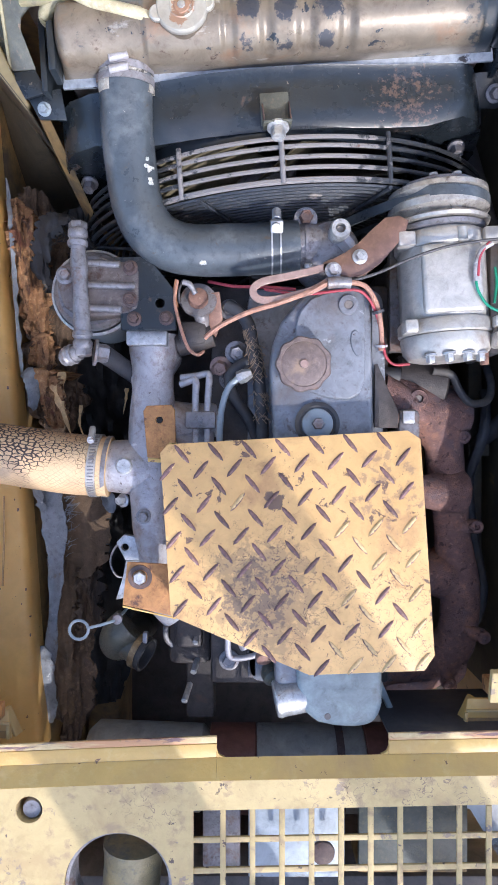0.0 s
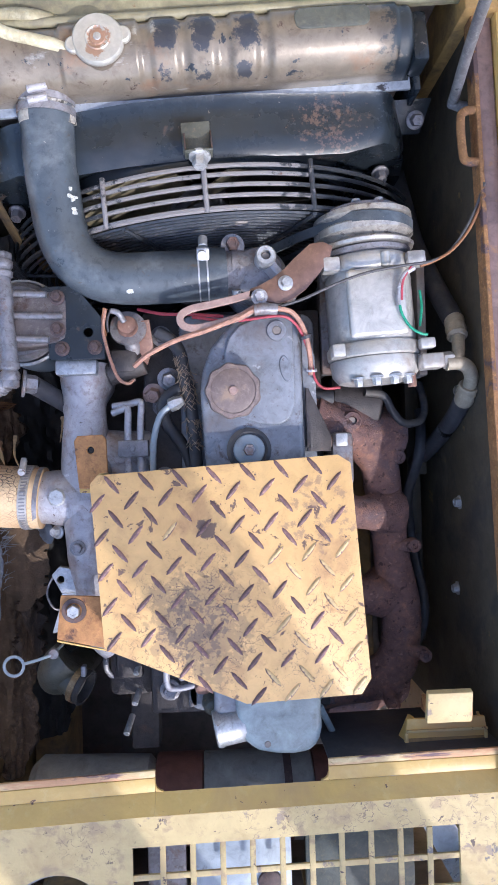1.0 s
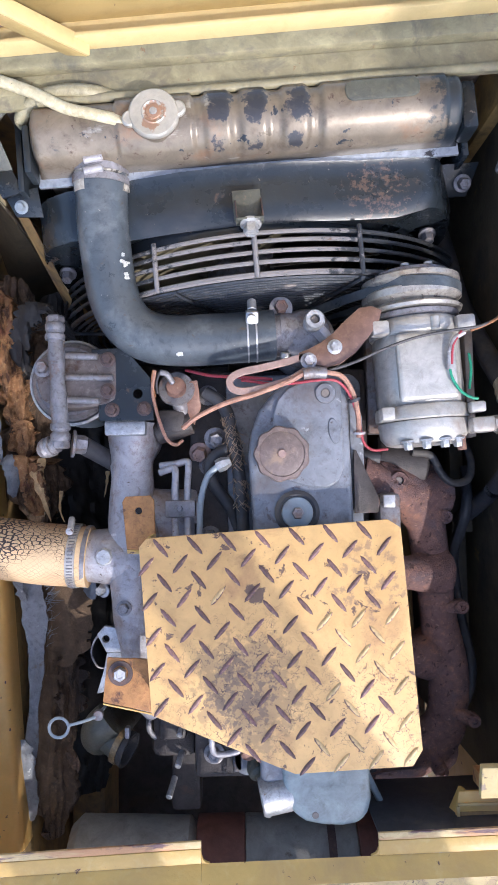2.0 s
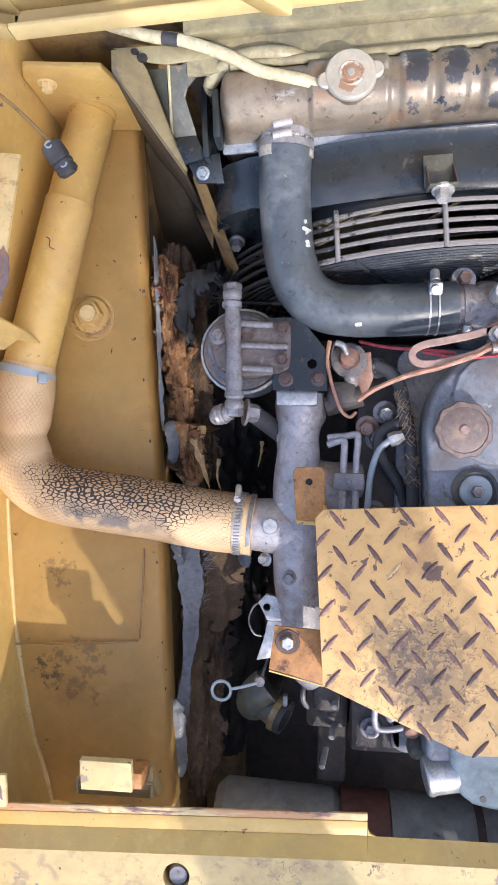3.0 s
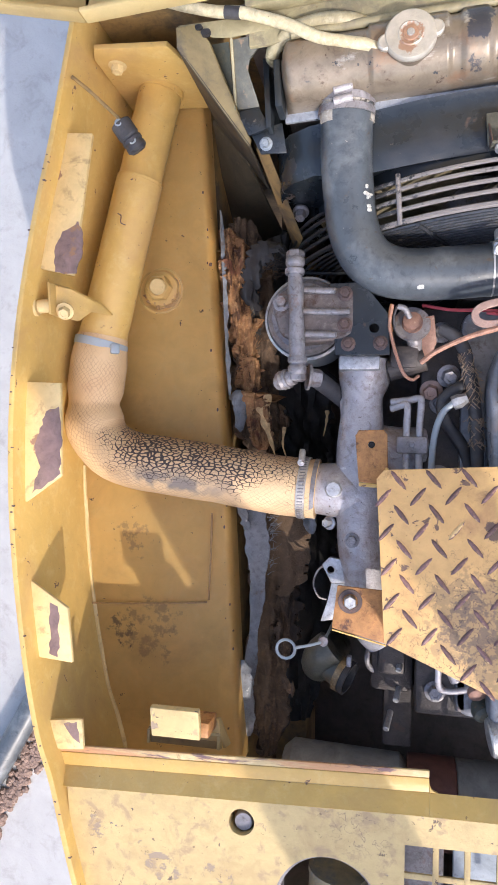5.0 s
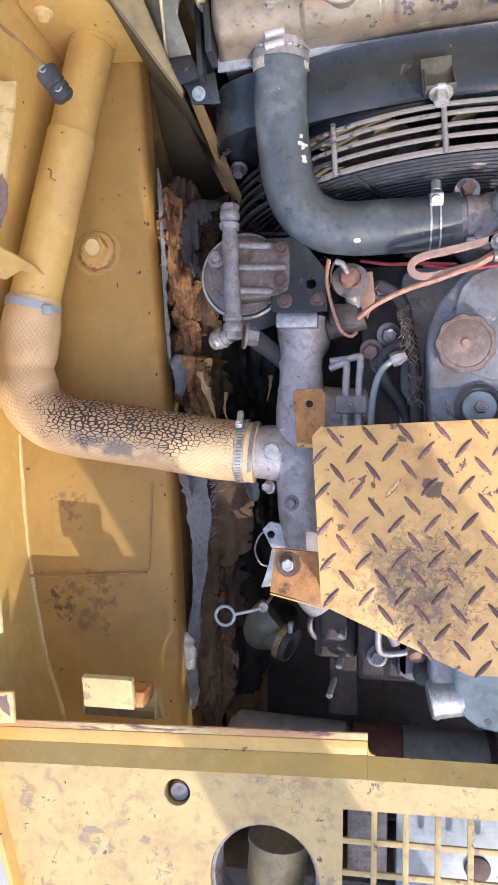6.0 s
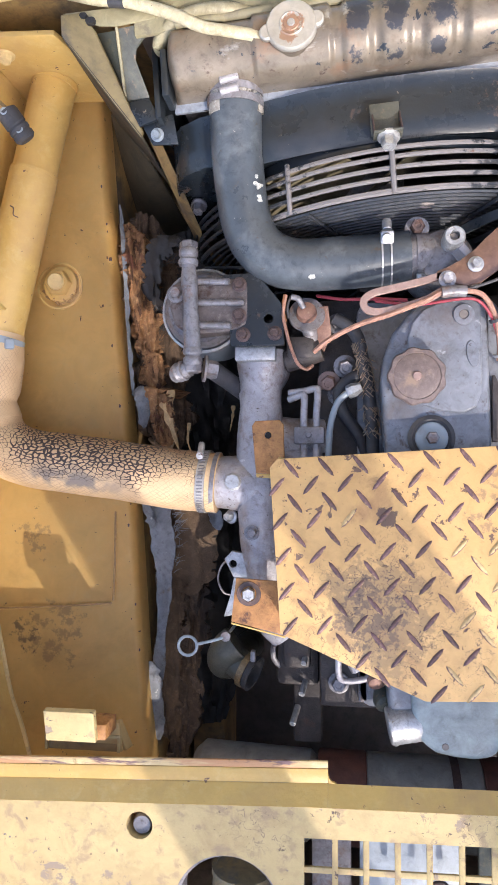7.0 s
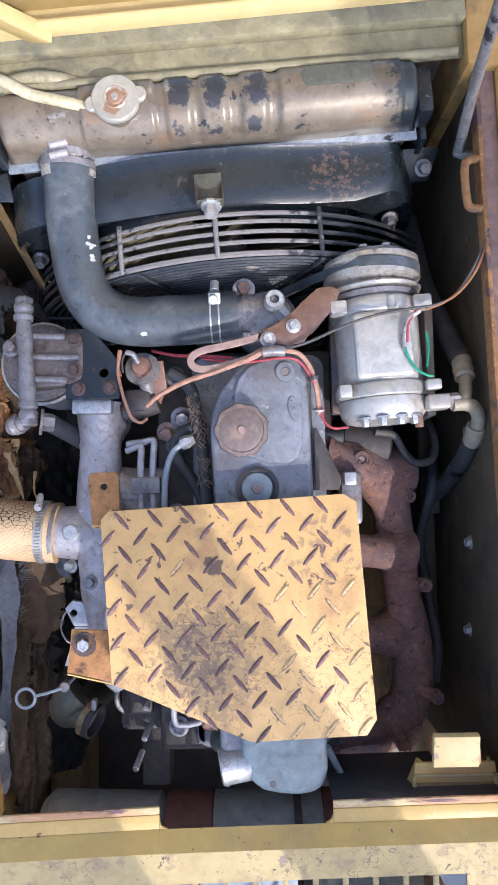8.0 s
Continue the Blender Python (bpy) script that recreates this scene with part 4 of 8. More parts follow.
# ---- right side ----
right = thing("right_side_panel", "yellow side panel with rusted inner edge", "body panel", (0.42, 0.1, 1.0), kind="structure")


def right_x(y):
    return 0.4015 - 0.024 * (y + 0.35) / 0.95


bm = strip_wall([(right_x(y), y) for y in [0.66 - 0.09 * i for i in range(13)]], 1.296, 1.322, 0.006)
part("rusted_edge", bm, RIM_RUST, right, "flaking rusted steel edge")
part("primer_strip", strip_wall([(right_x(y) + 0.0135, y) for y in [0.66 - 0.09 * i for i in range(13)]], 1.290, 1.318, 0.020), PURPLE_PRIMER, right, "dark primer strip")
part("top_flange", strip_wall([(right_x(y) + 0.104, y) for y in [0.68 - 0.1 * i for i in range(14)]], 0.4, 1.330, 0.158), YELLOW, right)
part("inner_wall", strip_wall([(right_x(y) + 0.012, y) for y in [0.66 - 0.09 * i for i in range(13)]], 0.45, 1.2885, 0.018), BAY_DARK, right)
for y, z in ((0.10, 1.19), (-0.06, 1.16), (-0.19, 1.13)):
    part("bolt", hexhead((right_x(y) + 0.004, y, z), (-1, 0, 0.15), 0.007, 0.008), STEEL, right)
part("corner_post", box(0.364, 0.430, 0.553, 0.70, 1.10, 1.336, 0.003), INNER_YELLOW, right, "faded yellow corner post")
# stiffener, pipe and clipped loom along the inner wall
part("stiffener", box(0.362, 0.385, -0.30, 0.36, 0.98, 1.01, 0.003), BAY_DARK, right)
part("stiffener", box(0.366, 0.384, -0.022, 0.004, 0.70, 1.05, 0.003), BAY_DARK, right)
loom = thing("wiring_loom", "dusty black wiring loom clipped in the bay", "cable", (0.36, -0.1, 1.0))
part("strand", sweep([(0.372, 0.08, 1.06), (0.362, 0.02, 1.09), (0.350, -0.06, 1.05), (0.364, -0.15, 1.03), (0.368, -0.24, 1.06), (0.352, -0.33, 1.02)], 0.0085, 10, 8, wobble=0.12), DARK_RUBBER, loom)
part("branch", sweep([(0.350, -0.06, 1.05), (0.325, -0.03, 1.02), (0.315, 0.02, 0.98), (0.335, 0.06, 0.94)], 0.005, 8, 8), DARK_RUBBER, loom)
drainp = thing("frame_box", "oily steel box on the frame rail", "box", (0.35, -0.2, 0.86))
part("body", box(0.335, 0.378, -0.11, -0.045, 0.861, 0.95, 0.006), BLOCK, drainp)
part("cap", rod((0.356, -0.078, 0.95), (0.356, -0.078, 0.966), 0.013, seg=16), STEEL, drainp)
# rusty staple loop on the edge
loop = thing("staple_loop", "rusty yellow steel staple loop on the panel edge", "loop", (0.37, 0.40, 1.30))
bm = sweep([(0.381, 0.438, 1.316), (0.366, 0.436, 1.316), (0.3605, 0.425, 1.316), (0.362, 0.385, 1.316), (0.367, 0.374, 1.316), (0.382, 0.373, 1.316)], 0.0055, 10, 6)
part("hoop", bm, RIM_RUST, loop)

# ---- front: shelf behind the radiator, and the raised hood ----
shelf = thing("front_bulkhead", "weathered pale steel bulkhead behind the radiator", "bulkhead", (0, 0.62, 1.0), kind="structure")
R_TURN = turned((0.0, 0.48, 0.0), 3.8)
part("top_sheet", box(-0.275, 0.372, 0.549, 0.74, 1.312, 1.320, 0.002, R_TURN), PALE_STEEL, shelf)
part("rolled_edge", sweep([R_TURN @ Vector((x, 0.552, 1.325)) for x in (-0.22, -0.1, 0.1, 0.25, 0.36)], 0.006, 12, 4), PALE_STEEL, shelf)
part("step", box(-0.275, 0.372, 0.588, 0.74, 1.3205, 1.340, 0.003, R_TURN), PALE_STEEL, shelf)
part("apron", box(-0.29, 0.372, 0.60, 0.612, 0.5, 1.311, 0.002, R_TURN), SOOT, shelf)

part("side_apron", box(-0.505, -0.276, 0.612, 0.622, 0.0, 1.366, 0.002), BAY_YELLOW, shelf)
# filler sheet whose dark tone stands for the shaded gap here
part("top_filler", box(-0.60, -0.276, 0.6225, 0.80, 1.30, 1.31, 0.002), BAY_DARK, shelf)

hood = thing("hood", "raised yellow engine hood with braced inner side", "hood", (0, 0.6, 1.37))
H_TURN = turned((-0.474, 0.547, 0.0), 4.5)


def hood_bm(b):
    b.transform(H_TURN)
    return b


LEAN = turned((0, 0.583, 1.376), 6, "X")
part("lip", hood_bm(box(-0.474, 0.62, 0.547, 0.553, 1.374, 1.400, 0.0015)), HOOD_EDGE, hood)
part("lip_flange", hood_bm(box(-0.474, 0.62, 0.5535, 0.580, 1.374, 1.379, 0.001)), HOOD_EDGE, hood)
part("inner_skin", hood_bm(box(-0.474, 0.62, 0.580, 0.585, 1.376, 2.35, 0.001, LEAN)), HOOD_PAINT, hood)
# the hood's side turns back at its corner
S_TURN = turned((-0.474, 0.547, 0.0), -12)
for name, bx in (("side_lip", box(-0.72, -0.4755, 0.547, 0.553, 1.374, 1.398, 0.0015)), ("side_flange", box(-0.72, -0.4755, 0.5535, 0.575, 1.374, 1.379, 0.001)), ("side_skin", box(-0.72, -0.4755, 0.5755, 0.580, 1.376, 2.3, 0.001))):
    bx.transform(S_TURN)
    part(name, bx, HOOD_PAINT, hood)
# diagonal brace of angle section on the inner skin
part("brace", slab([(-0.150, 0.560, 1.380), (-0.175, 0.562, 1.380), (-0.330, 0.545, 1.560), (-0.300, 0.545, 1.560)], (0, 0.012, 0.004), 0.0015), HOOD_PAINT, hood)
part("brace_flange", slab([(-0.150, 0.560, 1.381), (-0.150, 0.580, 1.381), (-0.300, 0.565, 1.560), (-0.300, 0.545, 1.560)], (0.003, 0, 0.002), 0.001), HOOD_EDGE, hood)
part("scuff_strip", hood_bm(box(-0.335, -0.190, 0.5765, 0.5795, 1.384, 1.394, 0.001)), PURPLE_PRIMER, hood, "strip worn to primer")
part("scuff_strip", hood_bm(box(0.10, 0.30, 0.5765, 0.5795, 1.392, 1.404, 0.001)), PURPLE_PRIMER, hood, "strip worn to primer")

# prop rod that holds the hood up
prop = thing("prop_rod", "weathered steel hood prop rod with bent foot", "prop rod", (0.365, 0.47, 1.27))
part("rod", sweep([(0.392, 0.462, 1.274), (0.375, 0.4635, 1.275), (0.3655, 0.466, 1.279), (0.3635, 0.470, 1.292), (0.347, 0.50, 1.45), (0.322, 0.575, 1.85)], 0.0068, 14, 8), GUARD_STEEL, prop)

# ---- bay floor and engine block ----
belly = thing("belly_pan", "oily dark steel belly pan under the engine", "belly pan", (0, 0, 0.5), kind="structure")
part("sheet", box(-0.36, 0.42, -0.75, 0.62, 0.55, 0.556, 0.001), SOOT, belly)
part("rear_bulkhead", box(-0.50, 0.42, -0.76, -0.75, 0.55, 1.300, 0.001), SOOT, belly)
part("cross_rail", box(-0.36, 0.40, -0.70, -0.66, 0.9, 1.10, 0.004), SOOT, belly)
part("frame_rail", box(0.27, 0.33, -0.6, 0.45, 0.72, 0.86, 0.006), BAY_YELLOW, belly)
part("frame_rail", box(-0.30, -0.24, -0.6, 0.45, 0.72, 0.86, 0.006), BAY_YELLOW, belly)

engine = thing("engine_block", "oily dark iron engine block and cylinder head", "engine", (0.08, 0, 0.6))
part("block", box(-0.045, 0.19, -0.36, 0.235, 0.6, 1.07, 0.012), BLOCK, engine)
part("cylinder_head", box(-0.055, 0.200, -0.345, 0.225, 1.075, 1.165, 0.006), BLOCK, engine)
part("rocker_flange", prism(rounded(-0.002, 0.188, -0.335, 0.215, 0.02), 1.1655, 1.185, 0.003), GREY_PAINT, engine, "pale grey flange under the rocker cover")
part("front_cover", box(0.0, 0.17, 0.236, 0.262, 0.7, 1.15, 0.01), BLOCK, engine)
for i in range(6):
    y = 0.19 - i * 0.1
    part("head_bolt", hexhead((-0.028, y, 1.166), (0, 0, 1), 0.010, 0.013), DARK_STEEL, engine)
    part("head_bolt", hexhead((0.195, y - 0.03, 1.14), (1, 0, 0.4), 0.009, 0.012), RUSTY_STEEL, engine)

# ---- radiator, fan and coolant hose ----
def loc(x, y, z):
    """A place in the radiator's own frame, which stands slightly turned."""
    return R_TURN @ Vector((x, y, z))


def r_bm(b):
    b.transform(R_TURN)
    return b


radiator = thing("radiator", "tarnished radiator with ribbed top tank", "radiator", (0.03, 0.51, 0.7))
# top tank: a rounded shell along x with raised ribs and crowned ends
RIBS = [0.0, 0.045, 0.0965]
bm = bmesh.new()
X0, X1 = -0.236, 0.311
N = 180
SEC = [(0.481, 1.268), (0.4795, 1.285), (0.481, 1.300), (0.487, 1.314), (0.496, 1.324), (0.508, 1.331), (0.522, 1.334), (0.536, 1.333), (0.543, 1.328), (0.546, 1.318), (0.547, 1.268)]
rows = []
for i in range(N + 1):
    x = X0 + (X1 - X0) * i / N
    end = min(x - X0, X1 - x)
    shrink = 1 - 0.45 * max(0, 1 - end / 0.012) ** 2 if end < 0.012 else 1.0
    rib = sum(max(0, 1 - ((x - r) / 0.0175) ** 10) for r in RIBS) + (1.0 if 0.131 < x < 0.285 else 0.5 if 0.128 < x <= 0.131 else 0) + (1.0 if -0.125 < x < -0.030 else 0)
    row = []
    for k, (y, z) in enumerate(SEC):
        d = Vector((0, y - 0.513, z - 1.285))
        q = d * (shrink if k not in (0, len(SEC) - 1) else 1)
        up = 0.0045 * min(rib, 1) if 1 < k < len(SEC) - 1 else 0
        n = d.normalized() * up
        row.append(bm.verts.new((x, 0.513 + q.y + n.y, 1.285 + q.z + n.z if z > 1.27 else z)))
    rows.append(row)
for a, b in zip(rows, rows[1:]):
    for k in range(len(SEC) - 1):
        bm.faces.new((a[k], b[k], b[k + 1], a[k + 1]))
bm.faces.new(rows[0])
bm.faces.new(rows[-1][::-1])
tank = part("top_tank", r_bm(bm), TANK_METAL, radiator, "ribbed brown brass tank with flaking black paint", 60)
part("embossed_panel", r_bm(prism(rounded(0.158, 0.250, 0.516, 0.541, 0.010), 1.3340, 1.3394, 0.0015)), PANEL_TARNISH, tank)
part("seam", r_bm(box(-0.240, 0.314, 0.470, 0.552, 1.262, 1.268, 0.0015)), SEAM_METAL, radiator, "bright soldered seam")
part("core", r_bm(box(-0.236, 0.310, 0.492, 0.545, 0.70, 1.262, 0.002)), SOOT, radiator)
for x in (-0.262, 0.322):
    part("side_frame", r_bm(box(x - 0.004, x + 0.004, 0.466, 0.560, 0.70, 1.272, 0.0015)), BLACK_PAINT, radiator)
part("corner_lug", r_bm(box(-0.247, -0.2375, 0.473, 0.535, 1.269, 1.309, 0.003)), BLACK_PAINT, radiator)
part("corner_lug", r_bm(box(0.307, 0.328, 0.482, 0.545, 1.269, 1.315, 0.006)), BLACK_PAINT, radiator)
# filler neck and cap
c = Vector((-0.079, 0.511, 1.318))
neck = part("filler_neck", lathe(c, (0, 0, 1), [(0.026, 0), (0.026, 0.018), (0.03, 0.019), (0.03, 0.022)], 36), TANK_METAL, radiator)
cap = part("radiator_cap", lathe(c + Vector((0, 0, 0.021)), (0, 0, 1), [(0.0290, 0), (0.0305, 0.002), (0.0305, 0.007), (0.0285, 0.0098), (0.0240, 0.0104), (0.0150, 0.0100), (0.0135, 0.0112), (0.0122, 0.0102), (0.0095, 0.0102), (0.0085, 0.0116), (0.0055, 0.0118)], 44), CAP_STEEL, radiator, "galvanised pressure cap with rust ring")
for s in (-1, 1):
    d = Matrix.Rotation(radians(12), 4, "Z") @ Vector((s, 0, 0))
    q = c + Vector((0, 0, 0.0215)) + d * 0.0292
    part("cap_ear", lathe(q, (0, 0, 1), [(0.0092, 0), (0.0100, 0.0015), (0.0100, 0.006), (0.0080, 0.0080)], 24), CAP_STEEL, cap)
part("cap_rivet", lathe(c + Vector((0, 0, 0.0331)), (0, 0, 1), [(0.0048, 0), (0.0042, 0.0014), (0.002, 0.0018)], 20), STEEL, cap)
# outlet stub and its clamps
stub = part("outlet_stub", sweep([(-0.158, 0.505, 1.280), (-0.158, 0.485, 1.277), (-0.158, 0.455, 1.268)], 0.0305, 28, 6), TANK_METAL, radiator)
# overflow tube
tube_bm = sweep([(-0.098, 0.503, 1.327), (-0.125, 0.510, 1.332), (-0.16, 0.518, 1.334), (-0.19, 0.526, 1.334), (-0.229, 0.546, 1.334), (-0.284, 0.567, 1.332), (-0.32, 0.574, 1.330), (-0.36, 0.588, 1.325), (-0.40, 0.605, 1.32)], 0.0074, 14, 8, wobble=0.06)
over = thing("overflow_tube", "cream plastic radiator overflow tube with marks", "tube", (-0.2, 0.53, 1.33))
part("tube", tube_bm, CREAM_HOSE, over)
part("sleeve", sweep([(-0.288, 0.5675, 1.332), (-0.308, 0.5715, 1.331)], 0.0079, 14, 4), DARK_RUBBER, over, "black tape patch")
over2 = thing("drain_tube", "cream plastic tube looped beside the tank", "tube", (-0.25, 0.53, 1.3))
part("tube", sweep([(-0.115, 0.546, 1.300), (-0.140, 0.549, 1.318), (-0.165, 0.550, 1.326), (-0.19, 0.551, 1.325), (-0.222, 0.547, 1.320), (-0.244, 0.537, 1.308), (-0.254, 0.533, 1.292), (-0.254, 0.540, 1.268), (-0.246, 0.556, 1.24)], 0.0092, 14, 8), OLD_TUBE, over2)

# steel frame at the radiator's side
OLIVE_YELLOW = surface("weathered_olive_yellow_paint", (rgb(150, 132, 88), rgb(132, 116, 80), rgb(116, 104, 78)), 9, 0.55, grain=0.0004, spots=((rgb(96, 88, 74), 14, 0.54, 0.66, 0.6, 0), (rgb(84, 66, 54), 60, 0.66, 0.70, 0.7, -0.0002)))
frame_l = thing("radiator_bracket", "grey-green angled steel bracket beside the radiator", "bracket", (-0.32, 0.51, 1.2))
part("channel_flange", slab([(-0.375, 0.5624, 1.325), (-0.347, 0.5635, 1.325), (-0.331, 0.5409, 1.318), (-0.305, 0.4756, 1.270), (-0.292, 0.4493, 1.235), (-0.2945, 0.4407, 1.235), (-0.3746, 0.5382, 1.322)], (0.001, 0.001, -0.0035)), OLIVE_YELLOW, frame_l, "olive-yellow channel flange")
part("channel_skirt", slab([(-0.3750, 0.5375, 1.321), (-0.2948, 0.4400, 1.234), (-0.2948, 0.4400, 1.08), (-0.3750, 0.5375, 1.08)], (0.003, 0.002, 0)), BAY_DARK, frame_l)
part("channel_web", slab([(-0.3383, 0.5472, 1.305), (-0.3063, 0.5438, 1.314), (-0.3103, 0.4812, 1.262), (-0.3185, 0.4873, 1.225)], (-0.002, 0, -0.0035)), GREEN_STEEL, frame_l)
part("gusset", slab([(-0.3040, 0.5436, 1.317), (-0.2523, 0.5498, 1.317), (-0.2801, 0.5216, 1.309), (-0.2865, 0.5177, 1.290), (-0.2752, 0.4820, 1.2625), (-0.3087, 0.4795, 1.2625)], (0, 0, -0.0035)), PANEL_TARNISH, frame_l)
part("gusset_rib", slab([(-0.3045, 0.5440, 1.3205), (-0.3092, 0.4795, 1.2665), (-0.3092, 0.4795, 1.245), (-0.3045, 0.5440, 1.285)], (0.0035, 0, 0), 0.0006), PALE_STEEL, frame_l)
part("top_sheet", slab([(-0.3737, 0.5662, 1.3225), (-0.3124, 0.5678, 1.3225), (-0.2470, 0.5673, 1.3225), (-0.2518, 0.5505, 1.3215), (-0.3033, 0.5445, 1.3215), (-0.3260, 0.5470, 1.3215)], (0, 0, -0.003)), PALE_STEEL, frame_l)
# black discs laid on for the dark insides of two rusted holes
for hx, hy, r_ in ((-0.3445, 0.5595, 0.0042), (-0.3350, 0.5520, 0.0055)):
    part("rust_hole", lathe((hx, hy, 1.3262), (0, 0, 1), [(r_, -0.006), (r_ * 0.95, 0.0003), (r_ * 0.5, 0.0004)], 18, (2, r_ * 0.22, r_ * 0.4)), BLACK_SHEET, frame_l, "black disc for a rusted-through hole")
part("foot", slab([(-0.3070, 0.4776, 1.2625), (-0.2768, 0.4824, 1.2625), (-0.2608, 0.4544, 1.259), (-0.2900, 0.4455, 1.259)], (0, 0, -0.005)), BLACK_PAINT, frame_l, "black foot speckled with pale paint")
part("lower_fin", slab([(-0.288, 0.450, 1.215), (-0.270, 0.440, 1.215), (-0.232, 0.345, 1.12), (-0.250, 0.345, 1.06)], (-0.002, -0.002, -0.005)), BAY_YELLOW, frame_l)

# fan shroud
shroud = thing("fan_shroud", "black steel fan shroud speckled with rust", "fan shroud", (0.0, 0.43, 0.75))
TOP = [(-0.268, 0.75), (-0.268, 1.13), (-0.265, 1.175), (-0.256, 1.205), (-0.240, 1.228), (-0.21, 1.245), (-0.13, 1.262), (-0.06, 1.276), (0.02, 1.283), (0.10, 1.281), (0.17, 1.270), (0.225, 1.267), (0.276, 1.262), (0.290, 1.252), (0.318, 1.200), (0.330, 1.13), (0.330, 0.75)]
CX, CZ, CR = 0.02, 1.01, 0.262
bm = bmesh.new()
STEPS = [(0.4705, 1.0, 0.004), (0.4640, 1.0, 0.0), (0.418, 1.0, -0.004), (0.408, 1.0, -0.010)]
rows = []
for y, s, dz in STEPS:
    rows.append([bm.verts.new((CX + (x - CX) * s, y - (0.012 if 5 < k < 12 and y < 0.43 else 0), z + (dz if z > 0.8 else 0))) for k, (x, z) in enumerate(TOP)])
ring = []
for k, (x, z) in enumerate(TOP):
    a = math.atan2(z - CZ, x - CX)
    ring.append(a)
front1 = [bm.verts.new((CX + CR * math.cos(a), 0.402, CZ + CR * math.sin(a))) for a in ring]
front2 = [bm.verts.new((CX + CR * math.cos(a), 0.386, CZ + CR * math.sin(a))) for a in ring]
front3 = [bm.verts.new((CX + (CR - 0.006) * math.cos(a), 0.386, CZ + (CR - 0.006) * math.sin(a))) for a in ring]
front4 = [bm.verts.new((CX + (CR - 0.006) * math.cos(a), 0.46, CZ + (CR - 0.006) * math.sin(a))) for a in ring]
rows += [front1, front2, front3, front4]
for a, b in zip(rows, rows[1:]):
    for k in range(len(TOP) - 1):
        bm.faces.new((a[k], b[k], b[k + 1], a[k + 1]))
bmesh.ops.subdivide_edges(bm, edges=[e for e in bm.edges if e.calc_length() > 0.03], cuts=2, use_grid_fill=True)
part("shell", r_bm(bm), BLACK_PAINT, shroud, "", 32)
part("ear", slab([(-0.290, 0.453, 1.252), (-0.246, 0.463, 1.252), (-0.240, 0.425, 1.244), (-0.276, 0.426, 1.244)], (0, 0, -0.004)), BLACK_PAINT, shroud)
part("ear_bolt", hexhead((-0.268, 0.4375, 1.2475), (0.0, -0.3, 1), 0.0062, 0.010), BLUE_GREY, shroud)
part("ear", slab([loc(0.30, 0.472, 1.236), loc(0.352, 0.472, 1.236), loc(0.342, 0.44, 1.20), loc(0.30, 0.44, 1.20)], (0, 0, -0.004)), BLACK_PAINT, shroud)
part("ear_bolt", hexhead(loc(0.332, 0.452, 1.216), (0, -0.5, 1), 0.0085, 0.014), DARK_STEEL, shroud)
part("ear_bolt", hexhead(loc(0.285, 0.395, 1.185), (0, -1, 0.6), 0.0085, 0.014), DARK_STEEL, shroud)
part("ear_bolt", hexhead(loc(-0.240, 0.398, 1.135), (0, -1, 0.6), 0.0085, 0.014), DARK_STEEL, shroud)
# rusty bracket and bolt that hold the guard
part("guard_bracket", slab([loc(0.010, 0.435, 1.2905), loc(0.046, 0.435, 1.2905), loc(0.046, 0.395, 1.289), loc(0.010, 0.395, 1.289)], (0, 0, 0.003)), PANEL_TARNISH, shroud, "rusty angle bracket")
for x in (0.012, 0.045):
    part("bracket_side", slab([loc(x, 0.424, 1.292), loc(x, 0.392, 1.314), loc(x, 0.392, 1.288), loc(x, 0.424, 1.288)], (0.002, 0, 0), 0.0004), RUSTY_STEEL, shroud)
part("bracket_face", slab([loc(0.012, 0.393, 1.288), loc(0.047, 0.393, 1.288), loc(0.047, 0.391, 1.316), loc(0.012, 0.391, 1.316)], (0, -0.0025, 0), 0.0006), PANEL_TARNISH, shroud)
part("bracket_bolt", hexhead(loc(0.030, 0.388, 1.303), (0, -1, 0.3), 0.0095, 0.014), STEEL, shroud)

# wire guard
FACE_WIRE = surface("black_guard_wire", (rgb(52, 56, 62), rgb(66, 70, 76), rgb(88, 84, 82)), 30, 0.4, 0.2, spots=((rgb(150, 140, 132), 24, 0.62, 0.68, 0.5, 0),))
# black drum wire, pale grey in a ragged patch across the top
DRUM_WIRE = surface("part_pale_guard_wire", (rgb(50, 53, 58), rgb(62, 64, 68), rgb(80, 76, 74)), 30, 0.42, 0.2, spots=((rgb(108, 84, 74), 26, 0.62, 0.68, 0.7, 0),))
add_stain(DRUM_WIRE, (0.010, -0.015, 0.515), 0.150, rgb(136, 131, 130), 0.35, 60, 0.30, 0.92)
guard = thing("fan_guard", "drum-shaped wire fan guard with worn paint", "fan guard", (0.02, 0.37, 0.78))
GC = Vector((0.048, 0.0, 0.966))
GUARD_R, FACE_Y = 0.326, 0.3205


def ring_bm(radius, y, r, seg=96, minor=6):
    pts = [loc(GC.x + radius * math.cos(2 * math.pi * k / seg), y, GC.z + radius * math.sin(2 * math.pi * k / seg)) for k in range(seg)]
    return sweep(pts, r, minor, closed=True, smooth=False)


def guard_top(x, r=GUARD_R):
    return GC.z + math.sqrt(r ** 2 - (x - GC.x) ** 2)


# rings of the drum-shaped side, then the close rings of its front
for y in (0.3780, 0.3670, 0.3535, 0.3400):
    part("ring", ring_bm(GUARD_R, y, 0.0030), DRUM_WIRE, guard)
part("ring", ring_bm(GUARD_R - 0.001, FACE_Y + 0.004, 0.0040), DRUM_WIRE, guard)
